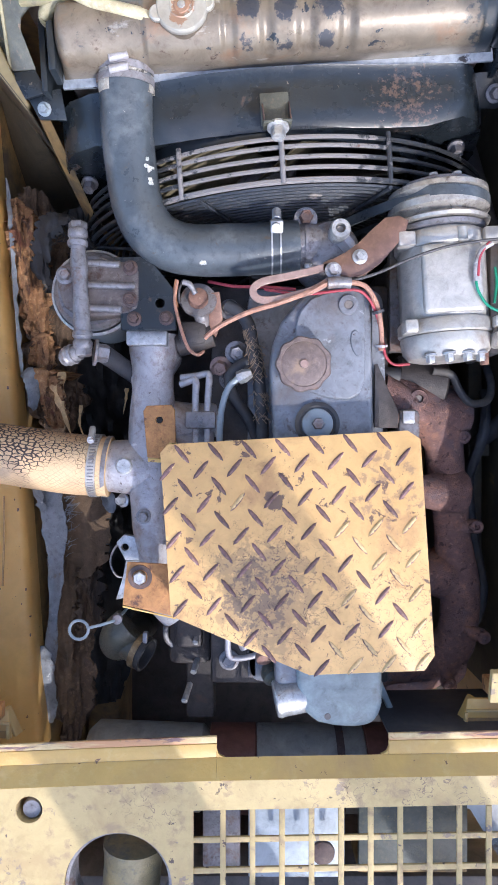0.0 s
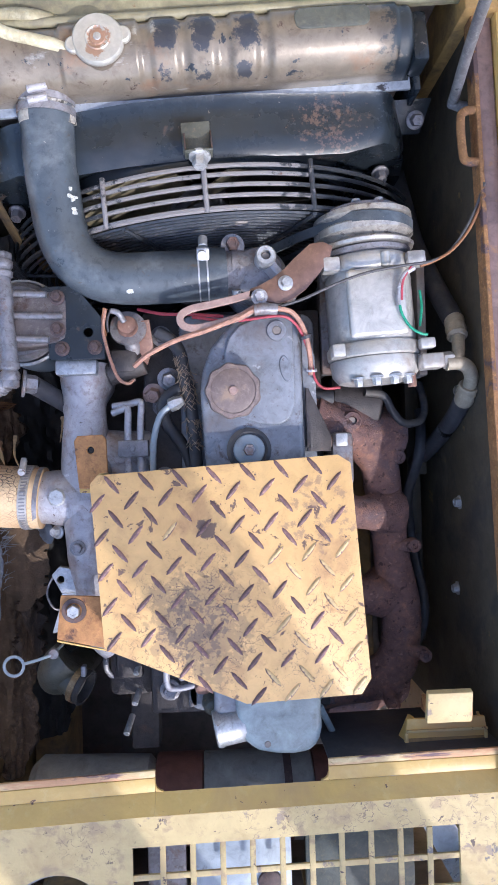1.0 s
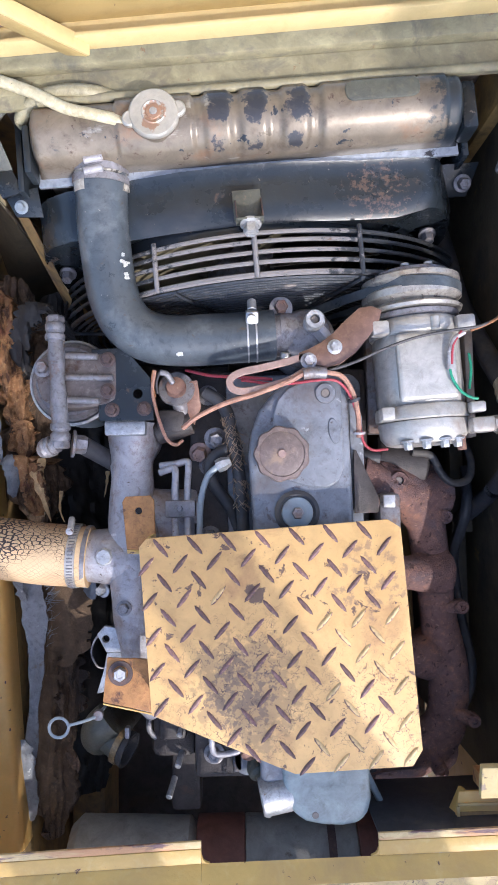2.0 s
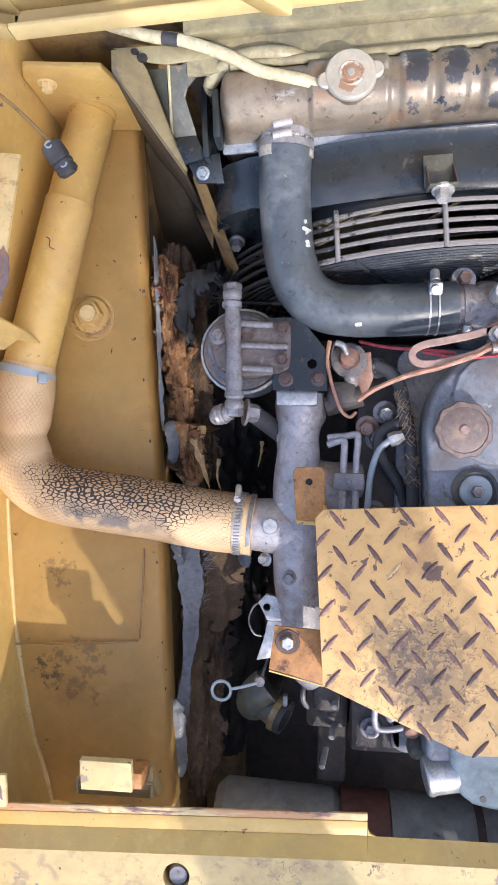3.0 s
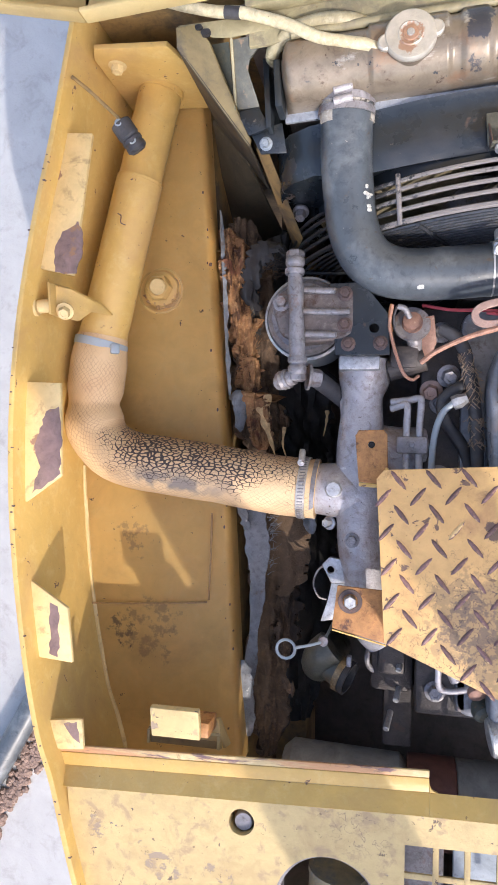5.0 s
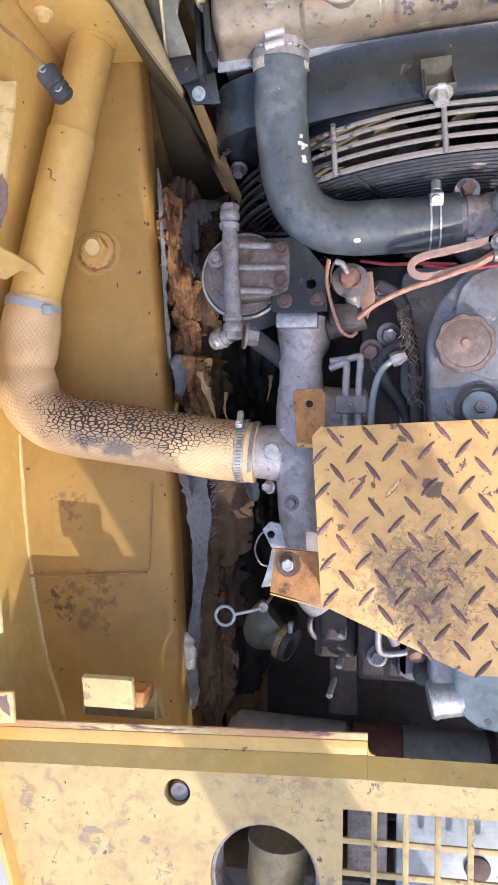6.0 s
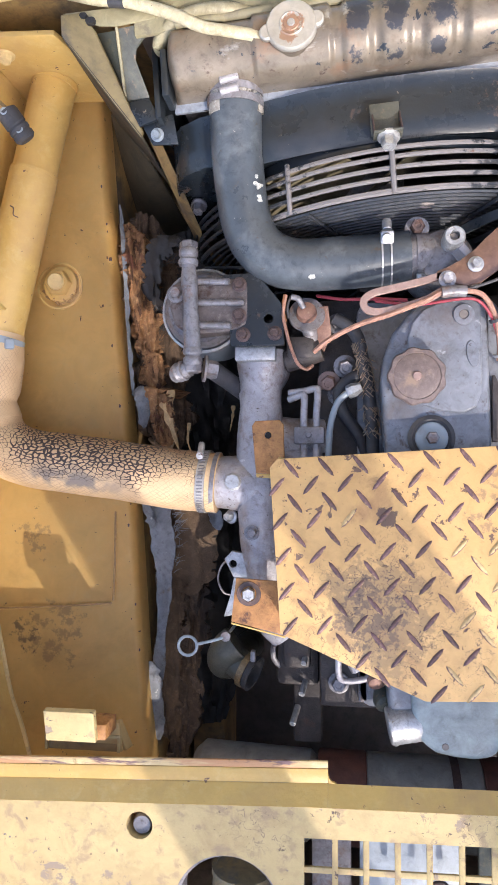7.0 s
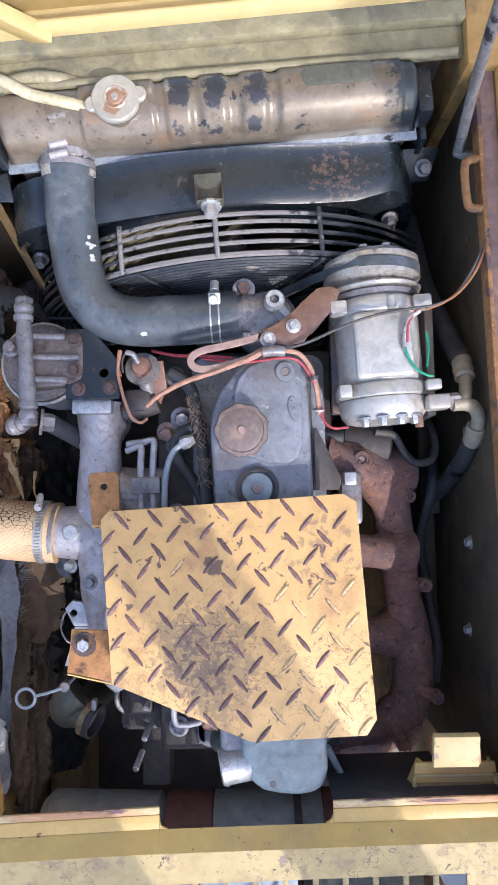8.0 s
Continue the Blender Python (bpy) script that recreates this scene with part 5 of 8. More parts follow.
for k in range(22):
    part("face_ring", ring_bm(GUARD_R - 0.010 - 0.0115 * k, FACE_Y, 0.0026, 80, 5), FACE_WIRE, guard)
for x in (-0.098, 0.033, 0.172):
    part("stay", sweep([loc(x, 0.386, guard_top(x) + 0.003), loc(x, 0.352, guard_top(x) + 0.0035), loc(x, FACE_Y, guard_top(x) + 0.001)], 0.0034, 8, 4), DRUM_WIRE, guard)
for k in range(8):
    a = radians(22.5 + 45 * k)
    d3 = Vector((math.cos(a), 0, math.sin(a)))
    part("face_bar", sweep([R_TURN @ (GC + d3 * 0.06 + Vector((0, FACE_Y - 0.004, 0))), R_TURN @ (GC + d3 * (GUARD_R - 0.002) + Vector((0, FACE_Y - 0.004, 0)))], 0.0030, 6, 4), FACE_WIRE, guard)

fan = thing("fan", "faded fan blades behind the guard", "fan", (0.02, 0.42, 1.0))
part("hub", rod(loc(0.02, 0.395, 1.015), loc(0.02, 0.445, 1.015), 0.055), DARK_STEEL, fan)
for k in range(6):
    a = 2 * math.pi * k / 6 - 0.42
    b = box(-0.042, 0.042, -0.0015, 0.0015, 0.05, 0.225, 0.001)
    b.transform(R_TURN @ Matrix.Translation((0.02, 0.425, 1.015)) @ Matrix.Rotation(-a, 4, "Y") @ Matrix.Rotation(radians(28), 4, "Z"))
    part("blade", b, FAN_PAINT, fan)

# upper coolant hose
SEALANT = surface("cracked_pale_sealant", (rgb(176, 170, 160), rgb(154, 146, 136), rgb(196, 192, 184)), 40, 0.7, grain=0.0012, spots=((rgb(74, 70, 66), 46, 0.57, 0.62, 0.6, -0.001), (rgb(150, 128, 98), 24, 0.58, 0.68, 0.7, 0)))
hose = thing("coolant_hose", "dusty black rubber upper radiator hose", "hose", (-0.15, 0.3, 1.2))
HOSE = [(-0.158, 0.482, 1.272), (-0.158, 0.455, 1.268), (-0.158, 0.41, 1.256), (-0.1555, 0.365, 1.245), (-0.149, 0.322, 1.238), (-0.134, 0.286, 1.234), (-0.106, 0.2645, 1.231), (-0.066, 0.2575, 1.229), (-0.015, 0.2585, 1.228), (0.030, 0.2610, 1.227), (0.066, 0.2630, 1.226)]
part("tube", sweep(HOSE, 0.0340, 32, 10, wobble=0.025), RUBBER, hose)
for y, z in ((0.474, 1.2715), (0.461, 1.2695)):
    clamp = part("clamp", band((-0.158, y, z), (0.04, 1, 0.16), 0.0352, 0.0085, 0.0018), DARK_STEEL, hose, "steel worm clamp")
    part("clamp_screw", rod((-0.172, y - 0.002, z + 0.0360), (-0.148, y + 0.002, z + 0.0375), 0.0050, seg=12), CAST_ALU, clamp)
part("cuff", sweep([(-0.158, 0.482, 1.2725), (-0.158, 0.474, 1.2715), (-0.158, 0.464, 1.270), (-0.158, 0.455, 1.2685), (-0.158, 0.447, 1.2668)], 0.0350, 36, 8, wobble=0.22), SEALANT, hose, "pale dried sealant round the hose end")
for x in (0.030, 0.0415):
    part("wire_clamp", band((x, 0.2615, 1.227), (1, 0.03, 0), 0.0340, 0.0022, 0.0014), STEEL, hose, "wire hose clamp")
part("clamp_lug", box(0.0275, 0.0445, 0.272, 0.289, 1.255, 1.2665, 0.003, turned((0.036, 0.28, 1.26), 28, "X")), STEEL, hose)
part("clamp_screw", rod((0.036, 0.289, 1.258), (0.036, 0.304, 1.250), 0.0062, seg=14), STEEL, hose)
part("clamp_screw_head", rod((0.035, 0.279, 1.262), (0.035, 0.274, 1.272), 0.0065, seg=14), STEEL, hose)

for p, n, r, sq in (((-0.1275, 0.3535, 1.2660), (0.76, 0.05, 0.65), 0.0052, 3), ((-0.1266, 0.3375, 1.2630), (0.78, 0.1, 0.62), 0.0046, 2), ((-0.1300, 0.3640, 1.2690), (0.76, 0.05, 0.65), 0.0026, 2), ((-0.060, 0.2345, 1.2538), (0, -0.68, 0.73), 0.0040, 2)):
    chip = lathe((0, 0, 0), (0, 0, 1), [(r, -0.002), (r * 0.92, 0.0004), (r * 0.4, 0.0006)], 22, (sq, r * 0.42, r * 0.3))
    for v in chip.verts:
        w = 1 + 0.5 * noise.noise(Vector((v.co.x * 900 + r * 4000, v.co.y * 900, 1.0)))
        v.co.x, v.co.y = v.co.x * w * 0.75, v.co.y * w * 1.25
    chip.transform(Matrix.Translation(p) @ frame_to(n))
    part("paint_chip", chip, CHIP_WHITE, hose, "white paint splash")

# water outlet with lug, bolt and clamp end
outlet = thing("water_outlet", "oil-stained cast water outlet housing", "pipe housing", (0.1, 0.26, 1.17))
part("neck", sweep([(0.062, 0.2625, 1.226), (0.085, 0.2630, 1.226), (0.104, 0.2600, 1.222)], lambda t: 0.029 + 0.002 * t, 24, 6), DARK_STEEL, outlet)
part("body", lathe((0.108, 0.258, 1.168), (0, 0, 1), [(0.046, 0), (0.046, 0.02), (0.041, 0.055), (0.033, 0.077), (0.018, 0.086), (0.006, 0.088)], 32), DARK_STEEL, outlet)
lug = part("lug", lathe((0.116, 0.271, 1.20), (0, 0, 1), [(0.0135, 0), (0.0135, 0.080), (0.0115, 0.084), (0.0062, 0.084), (0.0058, 0.07)], 28), STEEL, outlet, "machined lug with a hole")
part("lug_hole", rod((0.116, 0.271, 1.268), (0.116, 0.271, 1.2765), 0.0055, seg=20), SOOT, lug)
part("web", slab([(0.085, 0.262, 1.21), (0.155, 0.222, 1.21), (0.155, 0.222, 1.262), (0.122, 0.258, 1.272)], (0.006, 0.008, 0)), CAST_ALU, outlet)
part("rust_bolt", hexhead((0.0755, 0.2975, 1.236), (0, 0, 1), 0.0092, 0.012, False), RUSTY_STEEL, outlet)
part("bolt_boss", rod((0.0755, 0.2975, 1.17), (0.0755, 0.2975, 1.236), 0.016), CAST_ALU, outlet)
part("worm_clamp", band((0.078, 0.2625, 1.226), (1, 0.03, 0), 0.0302, 0.008, 0.0014), DARK_STEEL, outlet)
part("clamp_screw", rod((0.079, 0.236, 1.246), (0.079, 0.224, 1.241), 0.006, seg=14), STEEL, outlet)

# slotted adjusting arm
arm = thing("adjusting_arm", "lightly rusted slotted compressor adjusting arm", "bracket", (0.1, 0.22, 1.28))
ZA = 1.2855
blade = [(0.2015, 0.280), (0.189, 0.286), (0.172, 0.2835), (0.152, 0.266), (0.1385, 0.252), (0.122, 0.240), (0.106, 0.2315), (0.094, 0.2275), (0.092, 0.2170), (0.108, 0.2135), (0.128, 0.2080), (0.146, 0.2115), (0.166, 0.2260), (0.182, 0.244), (0.196, 0.262)]
part("blade", prism(blade[::-1], ZA - 0.006, ZA, 0.001), BLADE_BROWN, arm)
slot = [(0.102, 0.2225), (0.075, 0.2155), (0.045, 0.2090), (0.022, 0.2045), (0.009, 0.1985), (0.005, 0.1905), (0.010, 0.1825), (0.024, 0.1795), (0.050, 0.1840), (0.080, 0.1925), (0.104, 0.2055)]
bm = bmesh.new()
line = curve_points([(x, y, ZA) for x, y in slot], 6)
rows = []
for i, p in enumerate(line):
    t = (line[min(i + 1, len(line) - 1)] - line[max(i - 1, 0)]).normalized()
    s = Vector((t.y, -t.x, 0)) * 0.0046
    rows.append([bm.verts.new(q) for q in (p - s, p + s, p + s - Vector((0, 0, 0.006)), p - s - Vector((0, 0, 0.006)))])
for a, b in zip(rows, rows[1:]):
    for k in range(4):
        bm.faces.new((a[k], b[k], b[(k + 1) % 4], a[(k + 1) % 4]))
bmesh.ops.recalc_face_normals(bm, faces=bm.faces)
part("slot_loop", bevel(bm, 0.0008, 1, 50), BRONZE_RUST, arm)
part("arm_bolt", hexhead((0.1395, 0.2335, ZA + 0.0005), (0, 0, 1), 0.0066, 0.009), STEEL, arm)
part("arm_bolt", hexhead((0.106, 0.2165, ZA + 0.0005), (0, 0, 1), 0.0072, 0.009), CAST_ALU, arm)
part("stay_post", rod((0.118, 0.218, 1.18), (0.118, 0.218, ZA - 0.0065), 0.010), CAST_ALU, arm)

# ---- compressor ----
comp = thing("compressor", "weathered aluminium air conditioning compressor", "compressor", (0.255, 0.22, 1.17))
AX = Matrix.Translation((0.2605, 0.15, 1.2345)) @ Matrix.Rotation(radians(3.2), 4, "Z") @ Matrix.Translation((0, -0.15, 0))


def ax(x, y, z):
    return AX @ Vector((x, y, z))


def comp_bm(b):
    b.transform(AX)
    return b


YV = (0, 1, 0)
body = lathe((0, 0.160, 0), YV, [(0.0555, 0), (0.0575, 0.004), (0.0575, 0.085), (0.0555, 0.095)], 14)
body.transform(Matrix.Rotation(radians(12), 4, "Y"))
part("barrel", comp_bm(bevel(body, 0.003, 2, 20)), COMP_ALU, comp)
part("top_rib", comp_bm(box(-0.040, 0.036, 0.163, 0.250, 0.0470, 0.0605, 0.0062, None, 4)), COMP_ALU, comp)
part("front_housing", comp_bm(lathe((0, 0.2525, 0), YV, [(0.0585, 0), (0.0605, 0.003), (0.0605, 0.014), (0.0575, 0.020), (0.046, 0.026)], 40)), COMP_ALU, comp)
for x0_, x1_, z in ((-0.066, -0.044, 0.030), (0.042, 0.066, 0.032)):
    part("front_lug", comp_bm(box(x0_, x1_, 0.2515, 0.270, z, z + 0.022, 0.003)), COMP_ALU, comp)
part("front_lug", comp_bm(rod((0.012, 0.2515, 0.058), (0.012, 0.270, 0.058), 0.0065, seg=16, bev=0.002)), COMP_ALU, comp)
part("rear_flange", comp_bm(lathe((0, 0.141, 0), YV, [(0.0590, 0), (0.0615, 0.002), (0.0615, 0.015), (0.0590, 0.0185)], 40)), COMP_ALU, comp)
part("rear_lug", comp_bm(box(-0.063, -0.046, 0.142, 0.159, 0.020, 0.050, 0.003)), COMP_ALU, comp)
part("rear_lug", comp_bm(box(0.050, 0.070, 0.144, 0.158, 0.034, 0.052, 0.003)), COMP_ALU, comp)
part("rear_head", comp_bm(lathe((0, 0.140, 0), (0, -1, 0), [(0.0580, 0), (0.0590, 0.003), (0.0570, 0.020), (0.0500, 0.029), (0.0380, 0.032)], 40)), COMP_ALU, comp)
for a in (48, 74, 101, 128):
    x, z = 0.050 * math.cos(radians(a)), 0.050 * math.sin(radians(a))
    part("rear_bolt", comp_bm(hexhead((x, 0.1145, z), (0, -1, 0), 0.0062, 0.010)), STEEL, comp)
part("brass_valve", comp_bm(rod((0.041, 0.116, 0.028), (0.041, 0.098, 0.028), 0.0058, seg=14)), COPPER, comp)
port = part("port_block", comp_bm(box(0.050, 0.080, 0.118, 0.138, 0.024, 0.052, 0.004)), COMP_ALU, comp)
part("port_nut", comp_bm(lathe((0.080, 0.128, 0.040), (1, 0, 0), [(0.011, 0), (0.011, 0.011), (0.009, 0.014)], 6)), COMP_ALU, port)
# two-groove pulley
pul = part("pulley", comp_bm(lathe((0, 0.283, 0), YV, [(0.050, 0), (0.064, 0.002), (0.0655, 0.006), (0.0555, 0.012), (0.0655, 0.019), (0.0660, 0.024), (0.0660, 0.028), (0.0560, 0.034), (0.0655, 0.041), (0.0650, 0.047), (0.058, 0.050), (0.045, 0.052)], 56)), PULLEY_STEEL, comp, "steel pulley with two grooves")
part("clutch_plate", comp_bm(lathe((0, 0.3345, 0), YV, [(0.052, 0), (0.052, 0.004), (0.046, 0.006), (0.020, 0.006), (0.016, 0.012)], 40)), DARK_STEEL, pul)
for a in (70, 110):
    part("clutch_rivet", comp_bm(rod((0.044 * math.cos(radians(a)), 0.340, 0.044 * math.sin(radians(a))), (0.044 * math.cos(radians(a)), 0.344, 0.044 * math.sin(radians(a))), 0.006, seg=12)), STEEL, pul)
part("coil", comp_bm(lathe((0, 0.274, 0), YV, [(0.048, 0), (0.060, 0.002), (0.060, 0.008), (0.050, 0.0095)], 40)), DARK_STEEL, comp)

belt = thing("drive_belt", "dusty black rubber drive belt", "belt", (0.2, 0.32, 1.2))
bm = bmesh.new()
pts = []
cx, cz = ax(0, 0.314, 0).x, 1.2345
for a in range(100, -101, -10):
    pts.append(Vector((cx + 0.0665 * math.cos(radians(a + 12)), 0.314 - 0.0002 * a * 0, cz + 0.0665 * math.sin(radians(a + 12)))))
pts = [Vector((0.085, 0.3060, 1.105))] + [Vector((0.165, 0.3105, 1.225))] + pts + [Vector((0.20, 0.312, 1.17)), Vector((0.07, 0.306, 0.98))]
rows = []
for i, p in enumerate(pts):
    t = (pts[min(i + 1, len(pts) - 1)] - pts[max(i - 1, 0)]).normalized()
    n = Vector((t.z, 0, -t.x))
    w = Vector((0, 0.0065, 0))
    rows.append([bm.verts.new(q) for q in (p - w, p + w, p + w * 0.6 + n * 0.009, p - w * 0.6 + n * 0.009)])
for a, b in zip(rows, rows[1:]):
    for k in range(4):
        bm.faces.new((a[k], b[k], b[(k + 1) % 4], a[(k + 1) % 4]))
part("belt", bm, RUBBER, belt)

# mounting frame below and beside the compressor
mount = thing("compressor_mount", "dark steel compressor mounting bracket", "bracket", (0.26, 0.2, 1.0))
part("cradle", box(0.200, 0.330, 0.13, 0.28, 1.145, 1.170, 0.004), DARK_STEEL, mount)
part("leg", box(0.205, 0.225, 0.14, 0.27, 0.95, 1.1445, 0.003), DARK_STEEL, mount)
part("side_plate", box(0.328, 0.340, 0.12, 0.29, 1.10, 1.215, 0.002), SOOT, mount)
part("rear_drum", rod((0.215, 0.095, 1.125), (0.290, 0.085, 1.125), 0.035, seg=28, bev=0.004), BLOCK, mount)
part("adjuster", rod((0.178, 0.098, 1.165), (0.215, 0.096, 1.160), 0.012, seg=20), DARK_RUBBER, mount)
part("adjuster_nut", hexhead((0.180, 0.098, 1.165), (-1, 0, 0.1), 0.010, 0.012), COPPER, mount)

# refrigerant pipes
ac1 = thing("refrigerant_hose", "grey aluminium refrigerant pipe with crimped hose", "pipe", (0.37, 0.12, 1.15))
part("pipe", sweep([(0.345, 0.128, 1.277), (0.360, 0.1285, 1.276), (0.374, 0.124, 1.272), (0.383, 0.112, 1.262), (0.385, 0.098, 1.245)], 0.0092, 18, 8), AC_TAN, ac1)
part("crimp", lathe((0.3845, 0.102, 1.250), (0.0, -0.6, -0.75), [(0.0125, 0), (0.0140, 0.003), (0.0128, 0.007), (0.0142, 0.011), (0.0128, 0.016), (0.0142, 0.021), (0.0132, 0.030), (0.0115, 0.034)], 28), AC_TAN, ac1)
part("hose", sweep([(0.3845, 0.090, 1.232), (0.384, 0.06, 1.18), (0.380, 0.02, 1.08), (0.372, -0.02, 0.95)], 0.0125, 16, 8), DARK_RUBBER, ac1)
ac2 = thing("refrigerant_hose", "dark refrigerant hose with crimped fitting", "pipe", (0.36, 0.18, 1.15))
part("pipe", sweep([(0.352, 0.1285, 1.276), (0.360, 0.134, 1.274), (0.365, 0.146, 1.268), (0.369, 0.166, 1.256)], 0.0085, 16, 8), AC_TAN, ac2)
part("crimp", lathe((0.3685, 0.164, 1.257), (0.05, 0.8, -0.55), [(0.0110, 0), (0.0138, 0.004), (0.0126, 0.009), (0.0142, 0.016), (0.0128, 0.024), (0.0142, 0.032), (0.0125, 0.040)], 28), AC_TAN, ac2)
part("hose", sweep([(0.370, 0.190, 1.240), (0.366, 0.24, 1.19), (0.350, 0.32, 1.14), (0.345, 0.40, 1.10), (0.345, 0.46, 1.06)], 0.0145, 16, 8), DARK_RUBBER, ac2)
hose_low = thing("lower_hose", "black rubber hose looped under the compressor", "hose", (0.3, 0.07, 1.15))
part("tube", sweep([(0.262, 0.103, 1.165), (0.290, 0.098, 1.160), (0.306, 0.075, 1.15), (0.325, 0.058, 1.14), (0.352, 0.062, 1.13), (0.362, 0.085, 1.12), (0.360, 0.12, 1.10)], 0.0058, 14, 8), DARK_RUBBER, hose_low)

# ---- rocker cover ----
cover = thing("rocker_cover", "grey enamelled rocker cover with worn paint", "engine cover", (0.1, 0, 1.18))
outline = [(0.164, -0.32), (0.1625, 0.02), (0.1610, 0.10), (0.1595, 0.165), (0.1560, 0.190), (0.146, 0.2035), (0.125, 0.207), (0.095, 0.203), (0.074, 0.193), (0.058, 0.177), (0.042, 0.157), (0.031, 0.128), (0.0275, 0.100), (0.029, 0.06), (0.0325, 0.0), (0.034, -0.32)]
part("shell", prism(outline, 1.186, 1.2575, 0.011, 4), GREY_PAINT, cover, "", 50)
part("raised_pad", prism([(0.150, 0.192), (0.136, 0.198), (0.105, 0.196), (0.080, 0.186), (0.066, 0.170), (0.060, 0.15), (0.062, 0.09), (0.078, 0.066), (0.10, 0.058), (0.128, 0.055), (0.142, 0.062), (0.150, 0.08)][::-1], 1.2576, 1.2635, 0.0035, 3), GREY_PAINT, cover, "", 50)
boss = part("stud_boss", lathe((0.1285, 0.1775, 1.2636), (0, 0, 1), [(0.0135, 0), (0.0125, 0.003), (0.0062, 0.0032), (0.0060, 0.001)], 28), GREY_PAINT, cover)
part("stud_hole", rod((0.1285, 0.1775, 1.2637), (0.1285, 0.1775, 1.2652), 0.0058, seg=20), SOOT, boss)
b = lathe((0.139, 0.128, 1.2636), (0, 0, 1), [(0.011, 0), (0.010, 0.0016), (0.003, 0.0018)], 24)
b.transform(turned((0.139, 0.128, 0), 10) @ Matrix.Translation((0.139, 0.128, 0)) @ Matrix.Diagonal((0.7, 1.6, 1, 1)) @ Matrix.Translation((-0.139, -0.128, 0)))
part("embossed_drop", b, GREY_PAINT, cover)
oil = part("filler_cap", lathe((0.0695, 0.0995, 1.2636), (0, 0, 1), [(0.0300, 0), (0.0315, 0.004), (0.0345, 0.006), (0.0350, 0.017), (0.0335, 0.0195), (0.0290, 0.0200), (0.0283, 0.0188), (0.0270, 0.0195), (0.006, 0.0195)], 72, (9, 0.0013, 0.0310)), CAP_BROWN, cover, "brown scalloped oil filler cap")
part("cap_screw", lathe((0.0695, 0.0995, 1.2832), (0, 0, 1), [(0.0058, 0), (0.0058, 0.0018), (0.0045, 0.003), (0.0015, 0.0026)], 18), BRONZE_RUST, oil)
seal = part("stud_seal", lathe((0.0885, 0.0240, 1.2576), (0, 0, 1), [(0.0290, 0), (0.0290, 0.004), (0.0240, 0.0065), (0.0205, 0.004)], 36), DARK_RUBBER, cover, "black rubber seal ring")
part("dome_washer", lathe((0.0885, 0.0240, 1.2616), (0, 0, 1), [(0.0205, 0), (0.0195, 0.003), (0.0120, 0.006), (0.0110, 0.006)], 32), BLUE_GREY, seal)
part("dome_nut", hexhead((0.0885, 0.0240, 1.2676), (0, 0, 1), 0.008, 0.010, False), DARK_STEEL, seal)
part("side_flange", slab([(0.1655, 0.205, 1.224), (0.1830, 0.150, 1.220), (0.1860, 0.02, 1.216), (0.1655, 0.02, 1.220)], (0, 0, -0.006)), GREY_PAINT, cover)
# dark iron tone holds the triangle of shade on this stay
part("diagonal_stay", slab([(0.1675, 0.105, 1.236), (0.171, 0.105, 1.236), (0.203, 0.042, 1.215), (0.203, 0.02, 1.212), (0.1675, 0.02, 1.232)], (0, 0, -0.005)), BLOCK, cover)

# ---- intake side ----
intake = thing("intake_manifold", "dusty cast aluminium intake manifold", "manifold", (-0.13, -0.05, 1.12))
out = [(-0.166, 0.146), (-0.098, 0.146), (-0.097, 0.118), (-0.110, 0.098), (-0.1155, 0.078), (-0.112, 0.058), (-0.100, 0.044), (-0.080, 0.036), (-0.05, 0.03), (-0.05, -0.245), (-0.105, -0.245), (-0.150, -0.215), (-0.152, -0.16), (-0.156, -0.09), (-0.166, -0.070), (-0.170, -0.050), (-0.170, -0.010), (-0.165, 0.010), (-0.163, 0.05), (-0.168, 0.10)]
RUN = [(-0.133, 0.150, 1.178), (-0.133, 0.125, 1.178), (-0.1355, 0.085, 1.178), (-0.136, 0.040, 1.177), (-0.134, -0.010, 1.176), (-0.132, -0.06, 1.174), (-0.128, -0.12, 1.172), (-0.122, -0.17, 1.170), (-0.112, -0.215, 1.165), (-0.095, -0.235, 1.16)]
part("runner", sweep(RUN, lambda t: 0.0355 - 0.0075 * math.exp(-((t - 0.20) / 0.09) ** 2) + 0.002 * math.sin(14 * t), 30, 10, flat=0.98, wobble=0.07), CAST_ALU, intake, "", 60)
part("flange", prism(out[::-1], 1.135, 1.182, 0.008, 3), CAST_ALU, intake, "", 60)
for y0 in (0.035, -0.10, -0.21):
    part("branch", sweep([(-0.125, y0, 1.168), (-0.09, y0 - 0.004, 1.166), (-0.05, y0 - 0.004, 1.155)], 0.026, 20, 6, wobble=0.06), CAST_ALU, intake, "", 60)
part("pad", box(-0.166, -0.110, 0.131, 0.152, 1.19, 1.2235, 0.004), STEEL, intake, "bright machined pad")
part("inlet_flange", sweep([(-0.198, -0.034, 1.172), (-0.180, -0.034, 1.172), (-0.155, -0.036, 1.172), (-0.130, -0.040, 1.170)], lambda t: 0.036 + 0.006 * t, 28, 6), CAST_ALU, intake)
part("inlet_bolt", lathe((-0.1705, -0.0320, 1.2075), (0, 0, 1), [(0.0125, 0), (0.0125, 0.004), (0.0100, 0.0065), (0.003, 0.0068)], 8), STEEL, intake)
part("plug", hexhead((-0.1440, -0.1010, 1.2100), (0, 0, 1), 0.0072, 0.007), DARK_STEEL, intake)
part("plug", hexhead((-0.1780, -0.082, 1.170), (-0.6, 0, 1), 0.007, 0.010), STEEL, intake)
